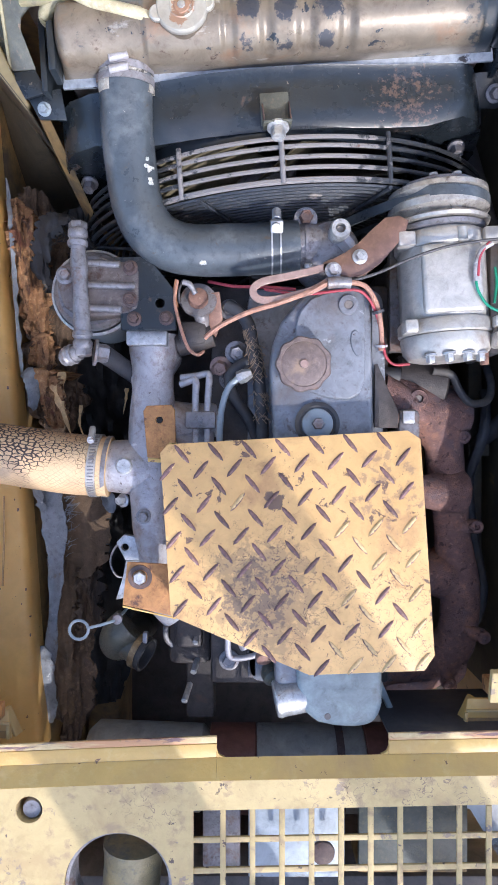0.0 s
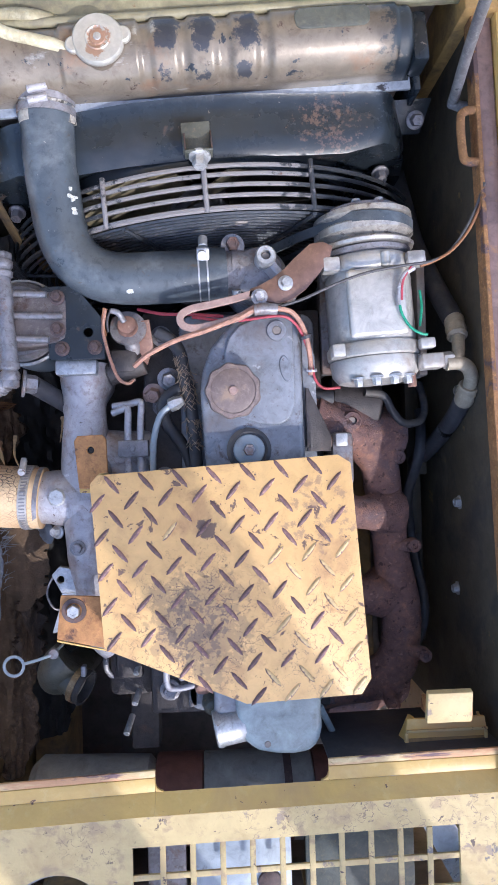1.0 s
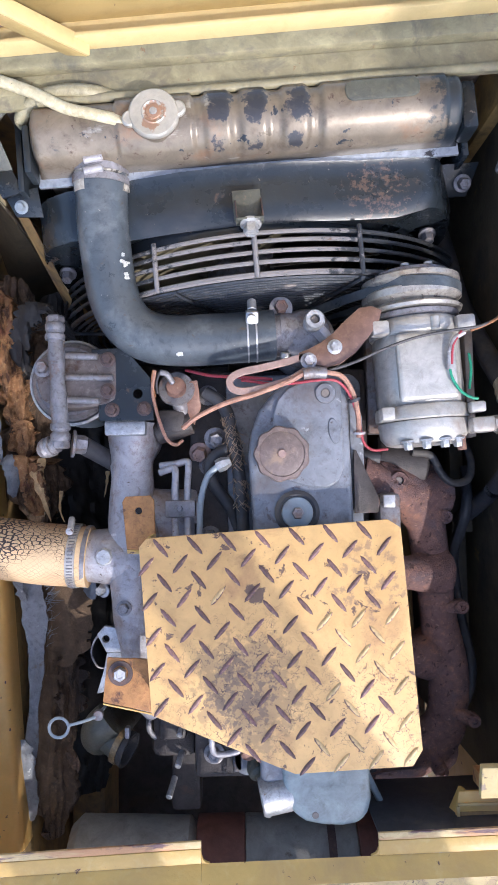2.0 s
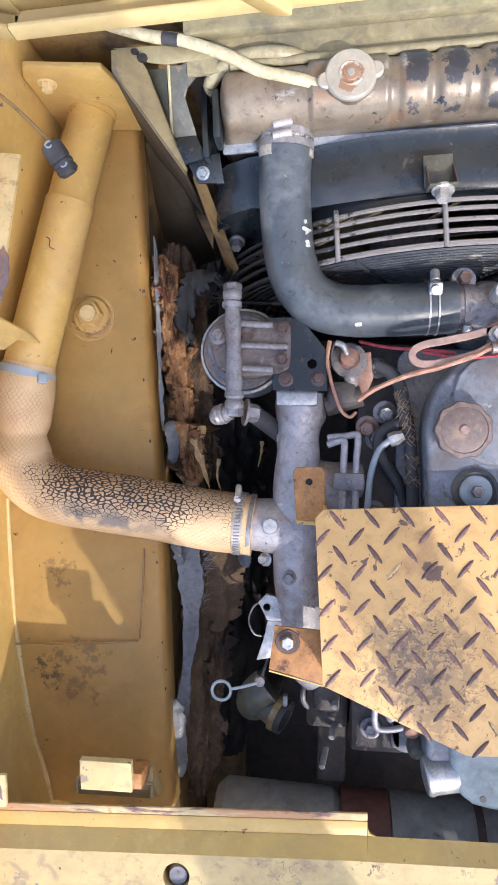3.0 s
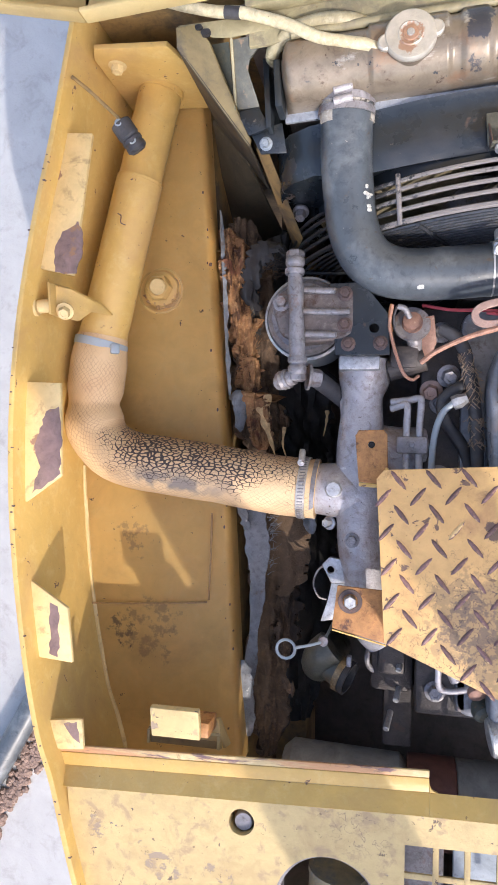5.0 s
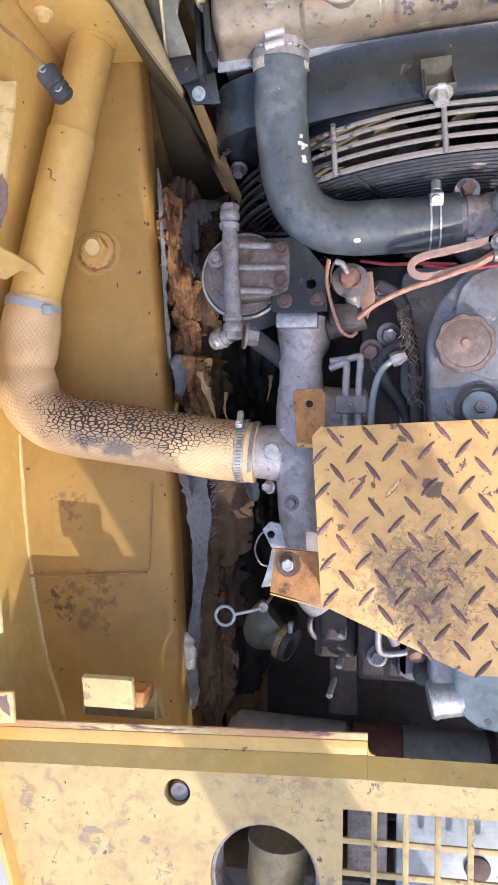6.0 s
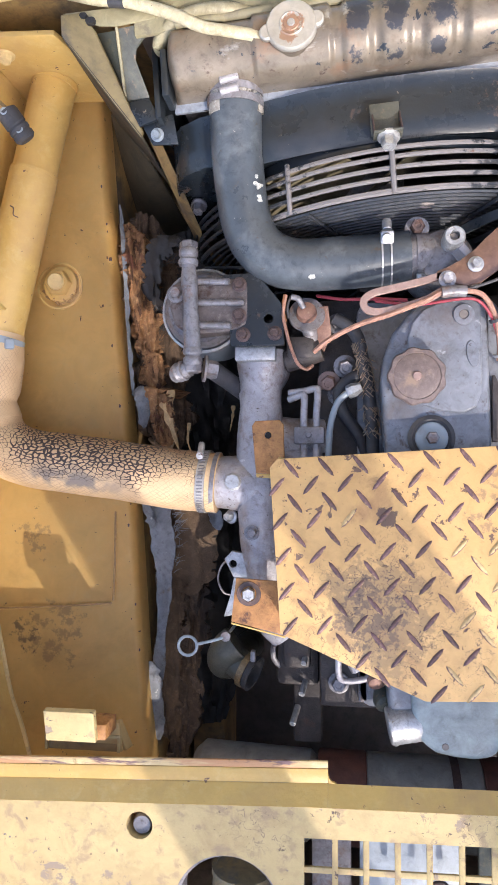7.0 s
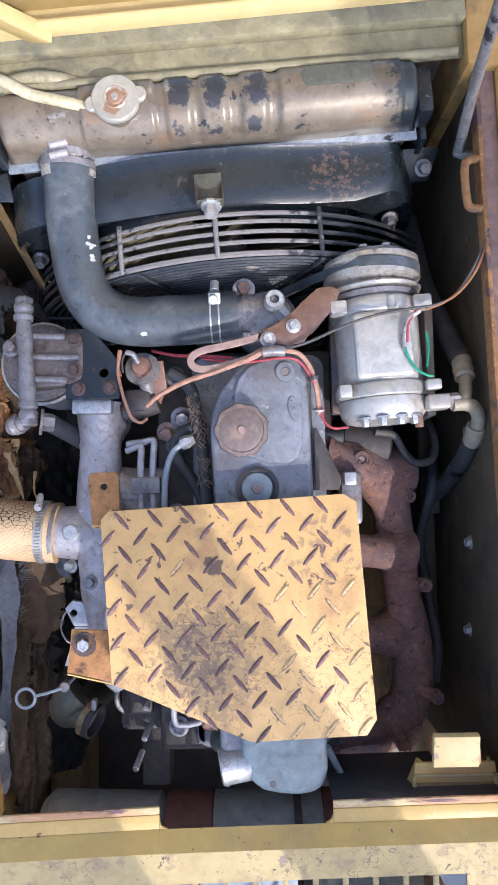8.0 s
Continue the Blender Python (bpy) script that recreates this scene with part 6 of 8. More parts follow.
# lug and foot in bright steel, their sunlight put into the tone
part("ear", plate_with_hole([(-0.187, -0.141), (-0.176, -0.1295), (-0.152, -0.134), (-0.150, -0.166), (-0.174, -0.166)], (-0.1745, -0.1475), 0.0050, 1.170, 1.180), STEEL, intake, "manifold lug with sunlight in its bright tone")
part("ear_foot", prism([(-0.188, -0.222), (-0.150, -0.214), (-0.150, -0.1665), (-0.1735, -0.1665), (-0.178, -0.190)], 1.168, 1.179, 0.0015), STEEL, intake)

# black bracket plate and fuel filter
fbr = thing("filter_bracket", "black steel filter bracket plate", "bracket", (-0.13, 0.2, 1.225))
part("plate", plate_with_hole([(-0.180, 0.247), (-0.135, 0.248), (-0.1005, 0.205), (-0.0970, 0.150), (-0.1700, 0.150), (-0.172, 0.185)], (-0.1185, 0.1860), 0.0062, 1.2285, 1.2345), BLACK_PAINT, fbr)
for x, y in ((-0.1525, 0.1645), (-0.1100, 0.1655)):
    part("rust_bolt", hexhead((x, y, 1.2348), (0, 0, 1), 0.0068, 0.009), RUSTY_STEEL, fbr)

HEAD_CAST = surface("brown_stained_casting", (rgb(116, 106, 102), rgb(96, 88, 86), rgb(136, 126, 122)), 30, 0.5, 0.15, grain=0.0006, spots=((rgb(84, 66, 58), 40, 0.56, 0.64, 0.7, 0),))
filt = thing("fuel_filter", "grey cast fuel filter head with canister", "fuel filter", (-0.22, 0.2, 1.05))
part("head", prism([(-0.246, 0.180), (-0.220, 0.166), (-0.160, 0.171), (-0.1475, 0.178), (-0.1455, 0.190), (-0.1455, 0.228), (-0.1490, 0.240), (-0.20, 0.2445), (-0.232, 0.2455), (-0.250, 0.234), (-0.256, 0.212)][::-1], 1.206, 1.2355, 0.004, 3), HEAD_CAST, filt, "grey cast filter head")
part("head_rim", lathe((-0.2150, 0.2085, 1.186), (0, 0, 1), [(0.0530, 0), (0.0545, 0.004), (0.0545, 0.012), (0.050, 0.016), (0.047, 0.021)], 48), DARK_STEEL, filt)
part("clamp_ring", lathe_ring((-0.2150, 0.2085, 1.184), (0, 0, 1), [(0.0560, -0.005), (0.0600, -0.004), (0.0600, 0.007), (0.0565, 0.009)], 48), BRIGHT_RIM, filt)
part("canister", lathe((-0.2150, 0.2085, 1.06), (0, 0, 1), [(0.045, 0), (0.054, 0.012), (0.0560, 0.04), (0.0560, 0.118), (0.0572, 0.122)], 40), BLUE_GREY, filt, "pale painted canister")
for y, x1 in ((0.2385, -0.170), (0.2095, -0.150), (0.1790, -0.168)):
    part("rib", rod((-0.222, y, 1.2385), (x1, y - 0.002, 1.2365), 0.0048, seg=12, bev=0.002), DARK_STEEL, filt)
gal = part("gallery", sweep([(-0.2255, 0.272, 1.2455), (-0.223, 0.225, 1.2455), (-0.2195, 0.135, 1.2415)], lambda t: 0.0112 - 0.0016 * abs(math.sin(7.5 * t)) ** 3, 20, 10), DARK_STEEL, filt)
for p, d in (((-0.2252, 0.2575, 1.2455), 1), ((-0.2198, 0.1470, 1.2415), -1)):
    part("collar", lathe(p, (0, d, 0), [(0.0125, 0), (0.0132, 0.003), (0.0132, 0.007), (0.0110, 0.0095)], 24), DARK_STEEL, filt)
    part("banjo", lathe((p[0], p[1] + d * 0.010, p[2] - 0.001), (0, d, 0), [(0.0100, 0), (0.0130, 0.004), (0.0130, 0.011), (0.0100, 0.015)], 24), DARK_STEEL, filt)
    part("banjo_bolt", lathe((p[0], p[1] + d * 0.0240, p[2] - 0.001), (0, d, 0), [(0.0125, 0), (0.0125, 0.007), (0.0105, 0.009)], 6), DARK_STEEL, filt)
part("hose_tail", sweep([(-0.224, 0.120, 1.238), (-0.234, 0.1175, 1.234), (-0.248, 0.113, 1.224)], 0.0105, 16, 6), DARK_STEEL, filt)
part("hose_tail_nut", lathe((-0.232, 0.1185, 1.235), (-0.9, -0.25, -0.4), [(0.0135, 0), (0.0140, 0.004), (0.0120, 0.006), (0.0138, 0.010), (0.0118, 0.016)], 20), DARK_STEEL, filt)
part("hex_union", hexhead((-0.207, 0.121, 1.230), (0.9, -0.1, -0.3), 0.0125, 0.016), DARK_STEEL, filt)
for x, y in ((-0.1575, 0.2320), (-0.1575, 0.1900)):
    part("rust_bolt", hexhead((x, y, 1.2358), (0, 0, 1), 0.0070, 0.010), RUSTY_STEEL, filt)
part("bleed_bolt", hexhead((-0.2440, 0.2225, 1.2358), (0, 0, 1), 0.0085, 0.009), DARK_STEEL, filt)
pipe_low = thing("fuel_hose", "dark rubber fuel hose below the filter", "hose", (-0.2, 0.1, 1.1))
part("tube", sweep([(-0.196, 0.120, 1.222), (-0.175, 0.105, 1.18), (-0.15, 0.085, 1.13), (-0.13, 0.06, 1.08)], 0.0125, 14, 8), DARK_RUBBER, pipe_low)
# sender unit with its wire
sender = thing("temperature_sender", "copper bodied sender unit with a push-on wire", "sensor", (-0.07, 0.19, 1.17))
part("base_body", box(-0.098, -0.058, 0.135, 0.168, 1.165, 1.205, 0.008), BLOCK, sender)
part("flange", lathe((-0.0690, 0.1935, 1.2090), (0.05, 0.25, 1), [(0.0240, 0), (0.0250, 0.002), (0.0240, 0.005), (0.0150, 0.006)], 32), DARK_STEEL, sender)
part("dome", lathe((-0.0690, 0.1945, 1.2150), (0.05, 0.25, 1), [(0.0140, 0), (0.0140, 0.006), (0.0125, 0.010), (0.0050, 0.012)], 28), COPPER, sender)
part("terminal", sweep([(-0.0720, 0.2000, 1.2270), (-0.0790, 0.2110, 1.2330), (-0.0880, 0.2140, 1.2330)], 0.0040, 10, 5), DARK_STEEL, sender)
part("stem", rod((-0.0680, 0.1860, 1.2080), (-0.0630, 0.1640, 1.1900), 0.0105), DARK_STEEL, sender)
part("lug_plate", slab([(-0.052, 0.204, 1.212), (-0.040, 0.206, 1.212), (-0.036, 0.170, 1.205), (-0.046, 0.146, 1.195), (-0.058, 0.160, 1.195)], (0, 0, -0.006)), COPPER, sender, "rusty copper-toned lug")
part("tee", rod((-0.100, 0.135, 1.185), (-0.050, 0.150, 1.188), 0.016), BLOCK, sender)
part("plug_low", hexhead((-0.018, 0.128, 1.178), (0.1, -0.3, 1), 0.011, 0.014), DARK_STEEL, sender)
part("plug_low", hexhead((-0.040, 0.108, 1.165), (-0.1, -0.3, 1), 0.011, 0.014), BRONZE_RUST, sender)

# injector pipes and clamp block
inj = thing("injector_pipes", "grey steel injector pipes with clamp block", "fuel pipes", (-0.07, 0.04, 1.18))
for pts in ([(-0.0945, 0.0805, 1.196), (-0.0805, 0.0850, 1.202), (-0.0745, 0.0860, 1.205), (-0.0725, 0.0790, 1.206), (-0.0735, 0.05, 1.206), (-0.0735, -0.05, 1.205)], [(-0.0945, 0.0900, 1.192), (-0.0700, 0.0925, 1.199), (-0.0580, 0.0945, 1.203), (-0.0545, 0.0885, 1.205), (-0.0565, 0.05, 1.206), (-0.0565, -0.05, 1.205)]):
    part("pipe", sweep(pts, 0.0048, 12, 8), CAST_ALU, inj)
part("clamp_block", box(-0.0865, -0.0455, 0.0190, 0.0425, 1.1965, 1.2150, 0.0025), DARK_STEEL, inj)
part("clamp_screw", hexhead((-0.0665, 0.0310, 1.2152), (0, 0, 1), 0.0045, 0.004), DARK_STEEL, inj)
ret = thing("leak_off_pipe", "blue-grey fuel pipe with hexagon fitting", "fuel pipe", (-0.02, 0.06, 1.2))
part("pipe", sweep([(-0.0410, -0.03, 1.205), (-0.0400, 0.010, 1.210), (-0.0370, 0.045, 1.216), (-0.0280, 0.0730, 1.220), (-0.0130, 0.0880, 1.222)], 0.0044, 12, 8), BLUE_GREY, ret)
part("fitting", lathe((-0.0150, 0.0865, 1.2215), (0.85, 0.35, 0.1), [(0.0085, 0), (0.0095, 0.002), (0.0095, 0.010), (0.0080, 0.013), (0.0060, 0.020)], 6), STEEL, ret)
dark_pipe = thing("breather_pipe", "dark painted pipe beside the rocker cover", "pipe", (-0.01, 0.06, 1.17))
part("pipe", sweep([(0.018, 0.118, 1.200), (-0.012, 0.106, 1.200), (-0.026, 0.088, 1.195), (-0.020, 0.062, 1.190), (0.002, 0.03, 1.185), (0.012, 0.0, 1.18)], 0.0085, 14, 8), DARK_RUBBER, dark_pipe)

# braided hose with burst strands
braid = thing("braided_hose", "frayed steel braided hose", "hose", (0.01, 0.1, 1.19))
BR = [(-0.030, 0.190, 1.200), (-0.012, 0.178, 1.204), (0.000, 0.160, 1.207), (0.006, 0.130, 1.210), (0.012, 0.098, 1.212), (0.016, 0.06, 1.212), (0.018, 0.02, 1.210), (0.020, -0.04, 1.205)]
part("hose", sweep(BR, 0.0088, 14, 10, wobble=0.12), DARK_RUBBER, braid)
rng = random.Random(4)
line = curve_points(BR, 10)
bm = bmesh.new()
for span in ((22, 44), (48, 58)):
    for i in range(84 if span[0] == 22 else 46):
        k = rng.randint(*span)
        p = line[k]
        t = (line[k + 1] - line[k - 1]).normalized()
        a = rng.uniform(0, math.pi)
        side = t.cross(Vector((0, 0, 1))).normalized()
        n = side * math.cos(a) + Vector((0, 0, 1)) * math.sin(a)
        q = p + n * 0.0092
        s = 1 if rng.random() < 0.5 else -1
        along = (t * 0.9 + t.cross(n) * s * 0.8).normalized()
        lift = n * rng.uniform(0.001, 0.007) if rng.random() < 0.3 else n * 0.0009
        merge(bm, sweep([q - along * 0.004, q + n * 0.0007, q + along * 0.005 + lift], 0.00055, 4, 2))
part("braid_wire", bm, surface("bright_braid_wire", (rgb(172, 154, 136), rgb(140, 120, 102)), 80, 0.4, 0.5), braid, "broken braid wires")
braid["label"] = "frayed steel braided hose beside the rocker cover"

# cables
def cable(name, pts, r, material, label, wob=0.0):
    z = min(p[2] for p in pts)
    ob = thing(name, label, "cable", (pts[0][0], pts[0][1], z))
    part("strand", sweep(pts, r, 8, 8, wobble=wob), material, ob)
    return ob


cable("sender_cable", [(-0.0950, 0.2160, 1.235), (-0.0985, 0.190, 1.238), (-0.0950, 0.170, 1.242), (-0.0880, 0.145, 1.245), (-0.0790, 0.1230, 1.246), (-0.0680, 0.1160, 1.240), (-0.0600, 0.1220, 1.232)], 0.0022, PINK_WIRE, "faded pink insulated cable looped beside the sender")
cable("sender_cable", [(-0.0970, 0.2170, 1.236), (-0.0990, 0.2000, 1.236), (-0.0950, 0.1800, 1.236)], 0.0016, ORANGE_WIRE, "thin orange cable beside the sender")
cable("sender_cable", [(-0.0890, 0.2150, 1.232), (-0.0930, 0.2000, 1.236), (-0.0920, 0.1850, 1.236)], 0.0016, BLACK_WIRE, "thin black cable beside the sender")
main = cable("wiring_cable", [(-0.0575, 0.1370, 1.250), (-0.0370, 0.1510, 1.262), (0.000, 0.1660, 1.276), (0.040, 0.1760, 1.288), (0.078, 0.1890, 1.2925), (0.1000, 0.1995, 1.2940), (0.1330, 0.1995, 1.291), (0.1500, 0.1940, 1.284), (0.1640, 0.1740, 1.272), (0.1710, 0.1440, 1.262), (0.1720, 0.1200, 1.255)], 0.0033, PINK_WIRE, "faded pink cable crossing the rocker cover", 0.15)
part("tape", sweep([(0.0980, 0.1985, 1.2940), (0.1120, 0.2000, 1.2935), (0.1270, 0.1995, 1.2915)], 0.0072, 12, 6), DARK_STEEL, main, "grey tape binding")
part("cable_tie", band((0.1655, 0.168, 1.270), (0.3, -0.9, -0.25), 0.0062, 0.004, 0.0016, 20), DARK_RUBBER, main)
part("cable_tie", band((0.1722, 0.126, 1.257), (0.0, -0.9, -0.25), 0.0065, 0.003, 0.0016, 20), CAST_ALU, main)
cable("red_cable", [(0.020, 0.1960, 1.270), (0.070, 0.1890, 1.275), (0.128, 0.1920, 1.287), (0.1490, 0.1850, 1.281), (0.1640, 0.1640, 1.268), (0.1740, 0.1340, 1.255), (0.1800, 0.1140, 1.245), (0.1930, 0.1040, 1.235), (0.2150, 0.1050, 1.228)], 0.0019, RED_WIRE, "bright red cable running to the compressor")
cable("red_cable", [(-0.055, 0.2200, 1.21), (-0.02, 0.2080, 1.235), (0.020, 0.2010, 1.262), (0.06, 0.1960, 1.270)], 0.0022, RED_WIRE, "thin red cable under the hose")
cable("black_cable", [(0.130, 0.2030, 1.290), (0.160, 0.2110, 1.295), (0.200, 0.2270, 1.303), (0.240, 0.2400, 1.306), (0.285, 0.2480, 1.306), (0.322, 0.2540, 1.303), (0.350, 0.270, 1.30), (0.375, 0.310, 1.31), (0.386, 0.345, 1.322)], 0.0019, BLACK_WIRE, "thin black cable across the compressor")
cable("brown_cable", [(0.308, 0.2480, 1.302), (0.330, 0.2560, 1.302), (0.352, 0.270, 1.302), (0.372, 0.295, 1.308), (0.386, 0.330, 1.322)], 0.0018, ORANGE_WIRE, "brown cable tied to the panel edge")
cable("grey_cable", [(0.300, 0.2460, 1.304), (0.2870, 0.2370, 1.303), (0.2810, 0.2200, 1.301), (0.2800, 0.2000, 1.300)], 0.0032, CAST_ALU, "grey sleeved clutch cable")
cable("red_cable", [(0.296, 0.2470, 1.305), (0.2850, 0.2300, 1.304), (0.2830, 0.2060, 1.302)], 0.0018, RED_WIRE, "thin red clutch cable")
cable("green_cable", [(0.2805, 0.2020, 1.301), (0.2840, 0.1880, 1.300), (0.2950, 0.1720, 1.298), (0.3080, 0.1640, 1.298), (0.3160, 0.1630, 1.297)], 0.0018, GREEN_WIRE, "green cable on the compressor barrel")
cable("green_cable", [(0.3180, 0.2270, 1.262), (0.3200, 0.2060, 1.262), (0.3170, 0.1800, 1.262)], 0.0018, GREEN_WIRE, "green cable beside the compressor")

# ---- exhaust manifold ----
exh = thing("exhaust_manifold", "scaly rusted cast iron exhaust manifold", "exhaust manifold", (0.27, -0.15, 1.03))
LOG = [(0.196, 0.066, 1.150), (0.228, 0.060, 1.148), (0.262, 0.042, 1.138), (0.284, 0.014, 1.126), (0.292, -0.015, 1.118), (0.299, -0.065, 1.112), (0.3075, -0.140, 1.106), (0.317, -0.200, 1.102), (0.3215, -0.255, 1.100), (0.309, -0.306, 1.100), (0.278, -0.337, 1.100), (0.240, -0.350, 1.100), (0.200, -0.352, 1.104)]
part("log", sweep(LOG, lambda t: 0.0312 - 0.003 * math.exp(-((t - 0.38) / 0.13) ** 2) + 0.002 * math.sin(9 * t), 28, 12, flat=0.72, wobble=0.10), EXHAUST, exh)
for y0, y1, z1, r in ((0.062, 0.044, 1.152, 0.034), (-0.066, -0.071, 1.150, 0.0300), (-0.196, -0.199, 1.128, 0.0325), (-0.325, -0.335, 1.118, 0.033)):
    part("branch", sweep([(0.188, y0, z1), (0.220, (y0 + y1) / 2, z1), (0.252, y1, z1 - 0.010), (0.280, y1 - 0.002, z1 - 0.026), (0.304, y1 - 0.002, z1 - 0.045)], lambda t: r * (1.30 - 0.50 * math.sin(math.pi * min(1, t * 1.05))), 18, 6, wobble=0.12), EXHAUST, exh)
    part("port_flange", box(0.182, 0.196, y0 - 0.034, y0 + 0.034, z1 - 0.045, z1 + 0.026, 0.005), EXHAUST, exh)
for p, d in (((0.300, 0.006, 1.128), (0.7, 0.1, 0.5)), ((0.322, -0.125, 1.118), (0.8, 0, 0.5)), ((0.335, -0.285, 1.114), (0.8, -0.3, 0.5)), ((0.293, -0.346, 1.116), (0.3, -0.7, 0.5))):
    q = Vector(p) + Vector((d[0], d[1], 0)).normalized() * 0.016
    ear = part("lug", rod(Vector(p) - Vector((d[0], d[1], 0)).normalized() * 0.02, q, 0.0105, seg=16, bev=0.003), EXHAUST, exh)
    part("lug_end", lathe(q + Vector((0, 0, -0.011)), (0, 0, 1), [(0.0100, 0), (0.0105, 0.002), (0.0105, 0.020), (0.0090, 0.0225), (0.0048, 0.0225), (0.0044, 0.019)], 20), EXHAUST, ear)
for x, y, z in ((0.2410, 0.0625, 1.176), (0.242, -0.198, 1.150)):
    lug = part("bolt_boss", lathe((x, y, z - 0.02), (0, 0, 1), [(0.0150, 0), (0.0140, 0.016), (0.0120, 0.020), (0.0062, 0.020), (0.0058, 0.012)], 20), EXHAUST, exh)
    part("hole", rod((x, y, z - 0.01), (x, y, z - 0.003), 0.0055, seg=14), SOOT, lug)
clip_nut = thing("lifting_bracket", "bright nut on a dark steel lug beside the plate", "bracket", (0.21, 0.02, 1.14))
part("lug", box(0.205, 0.236, -0.03, 0.046, 1.135, 1.205, 0.008), DARK_STEEL, clip_nut)
part("pad", box(0.210, 0.227, 0.026, 0.044, 1.2055, 1.2110, 0.002), STEEL, clip_nut)
part("nut", hexhead((0.203, 0.034, 1.195), (-1, 0, 0.3), 0.008, 0.012), RUSTY_STEEL, clip_nut)

# ---- air pipe and cracked hose on the tray ----
pipe = thing("air_pipe", "yellow painted steel air intake pipe", "pipe", (-0.47, 0.36, 1.115))
a = Vector((-0.4445, 0.568, 1.176))
e = Vector((-0.5320, 0.172, 1.180))
d = (e - a).normalized()
L_PIPE = (e - a).length
part("tube", lathe(a, d, [(0.0318, 0), (0.0325, 0.002), (0.0327, 0.145), (0.0350, 0.149), (0.0352, 0.152), (0.0366, L_PIPE - 0.002), (0.0360, L_PIPE)], 48), YELLOW, pipe)
part("seam_ring", band(a + d * 0.1475, d, 0.0335, 0.0035, 0.0018, 48), YELLOW, pipe)
part("end_collar", band(a + d * 0.008, d, 0.0322, 0.007, 0.0018, 48), YELLOW, pipe)
for base_d, side_x, rr_ in ((0.208, -0.002, 0.0010),):
    part("scratch", sweep([a + d * base_d + Vector((side_x - 0.004, 0, 0.0352)), a + d * (base_d + 0.004) + Vector((side_x + 0.002, 0, 0.0354)), a + d * (base_d + 0.014) + Vector((side_x + 0.004, 0, 0.0352)), a + d * (base_d + 0.018) + Vector((side_x + 0.012, 0, 0.0340))], rr_, 6, 6, wobble=0.6), RUSTY_STEEL, pipe, "scratch of bare brown metal")
clip = part("pipe_bracket", slab([(-0.556, 0.242, 1.288), (-0.552, 0.200, 1.288), (-0.530, 0.196, 1.262), (-0.522, 0.214, 1.238), (-0.500, 0.213, 1.214), (-0.512, 0.226, 1.226), (-0.535, 0.238, 1.278)], (0, 0.003, -0.004)), YELLOW, pipe)
part("bracket_ear", slab([(-0.558, 0.243, 1.304), (-0.554, 0.199, 1.304), (-0.553, 0.199, 1.262), (-0.557, 0.243, 1.262)], (0.0035, 0, 0)), YELLOW, clip)
part("bracket_bolt", hexhead((-0.540, 0.207, 1.284), (0.2, -0.5, 0.8), 0.0085, 0.011), TAB_YELLOW, clip)
part("bracket_sleeve", rod((-0.556, 0.214, 1.291), (-0.576, 0.211, 1.294), 0.0095, seg=20, bev=0.002), TAB_YELLOW, clip)
part("bracket_nut", lathe((-0.576, 0.211, 1.294), (-1, -0.1, 0.15), [(0.0125, 0), (0.0125, 0.006), (0.0105, 0.008)], 24), TAB_YELLOW, clip)

latch = thing("rubber_latch", "black rubber hood latch on a yellow strap", "latch", (-0.45, 0.44, 1.27))
LD = Vector((0.42, -0.62, -0.30)).normalized()
LP = Vector((-0.4595, 0.4570, 1.2990))
b = lathe(LP, LD, [(0.0100, -0.002), (0.0138, 0.0), (0.0146, 0.004), (0.0146, 0.020), (0.0134, 0.0215), (0.0134, 0.0235), (0.0146, 0.025), (0.0146, 0.029), (0.0134, 0.0305), (0.0134, 0.0325), (0.0144, 0.034), (0.0142, 0.039), (0.0100, 0.043)], 36)
part("grip", b, DARK_RUBBER, latch, "black ribbed rubber pull")
part("grip_rivet", lathe(LP + LD * 0.008 + Vector((-0.002, 0.001, 0.0138)), (0, 0, 1), [(0.0052, -0.004), (0.0052, 0.0008), (0.0040, 0.0014), (0.002, 0.0008)], 16), BLUE_GREY, latch)
part("grip_ring", lathe_ring(LP + LD * 0.033 + Vector((0.001, 0, 0.0128)), (0, 0, 1), [(0.0030, -0.002), (0.0055, -0.002), (0.0050, 0.0012), (0.0035, 0.0012)], 20), BLUE_GREY, latch)
# strap in the darker yellow, with its shade put into the colour
part("strap", sweep([(-0.4600, 0.4620, 1.298), (-0.480, 0.480, 1.305), (-0.500, 0.498, 1.312), (-0.522, 0.515, 1.318)], 0.0024, 8, 6), BAY_YELLOW, latch)

ahose = thing("air_intake_hose", "sun-cracked cream painted rubber intake hose", "hose", (-0.4, 0.0, 1.12))
AH = [(-0.5285, 0.188, 1.180), (-0.5330, 0.158, 1.180), (-0.5370, 0.118, 1.180), (-0.5400, 0.082, 1.180), (-0.5350, 0.046, 1.179), (-0.5120, 0.017, 1.178), (-0.474, 0.0010, 1.176), (-0.425, -0.0060, 1.174), (-0.370, -0.0130, 1.171), (-0.310, -0.0220, 1.172), (-0.250, -0.0300, 1.172), (-0.196, -0.0345, 1.172)]


def hose_r(t):
    r = 0.0430 - 0.0045 * max(0, 1 - t / 0.12)
    r -= 0.0050 * math.exp(-((t - 0.26) / 0.035) ** 2)
    r += 0.0020 * math.exp(-((t - 0.34) / 0.05) ** 2)
    return r


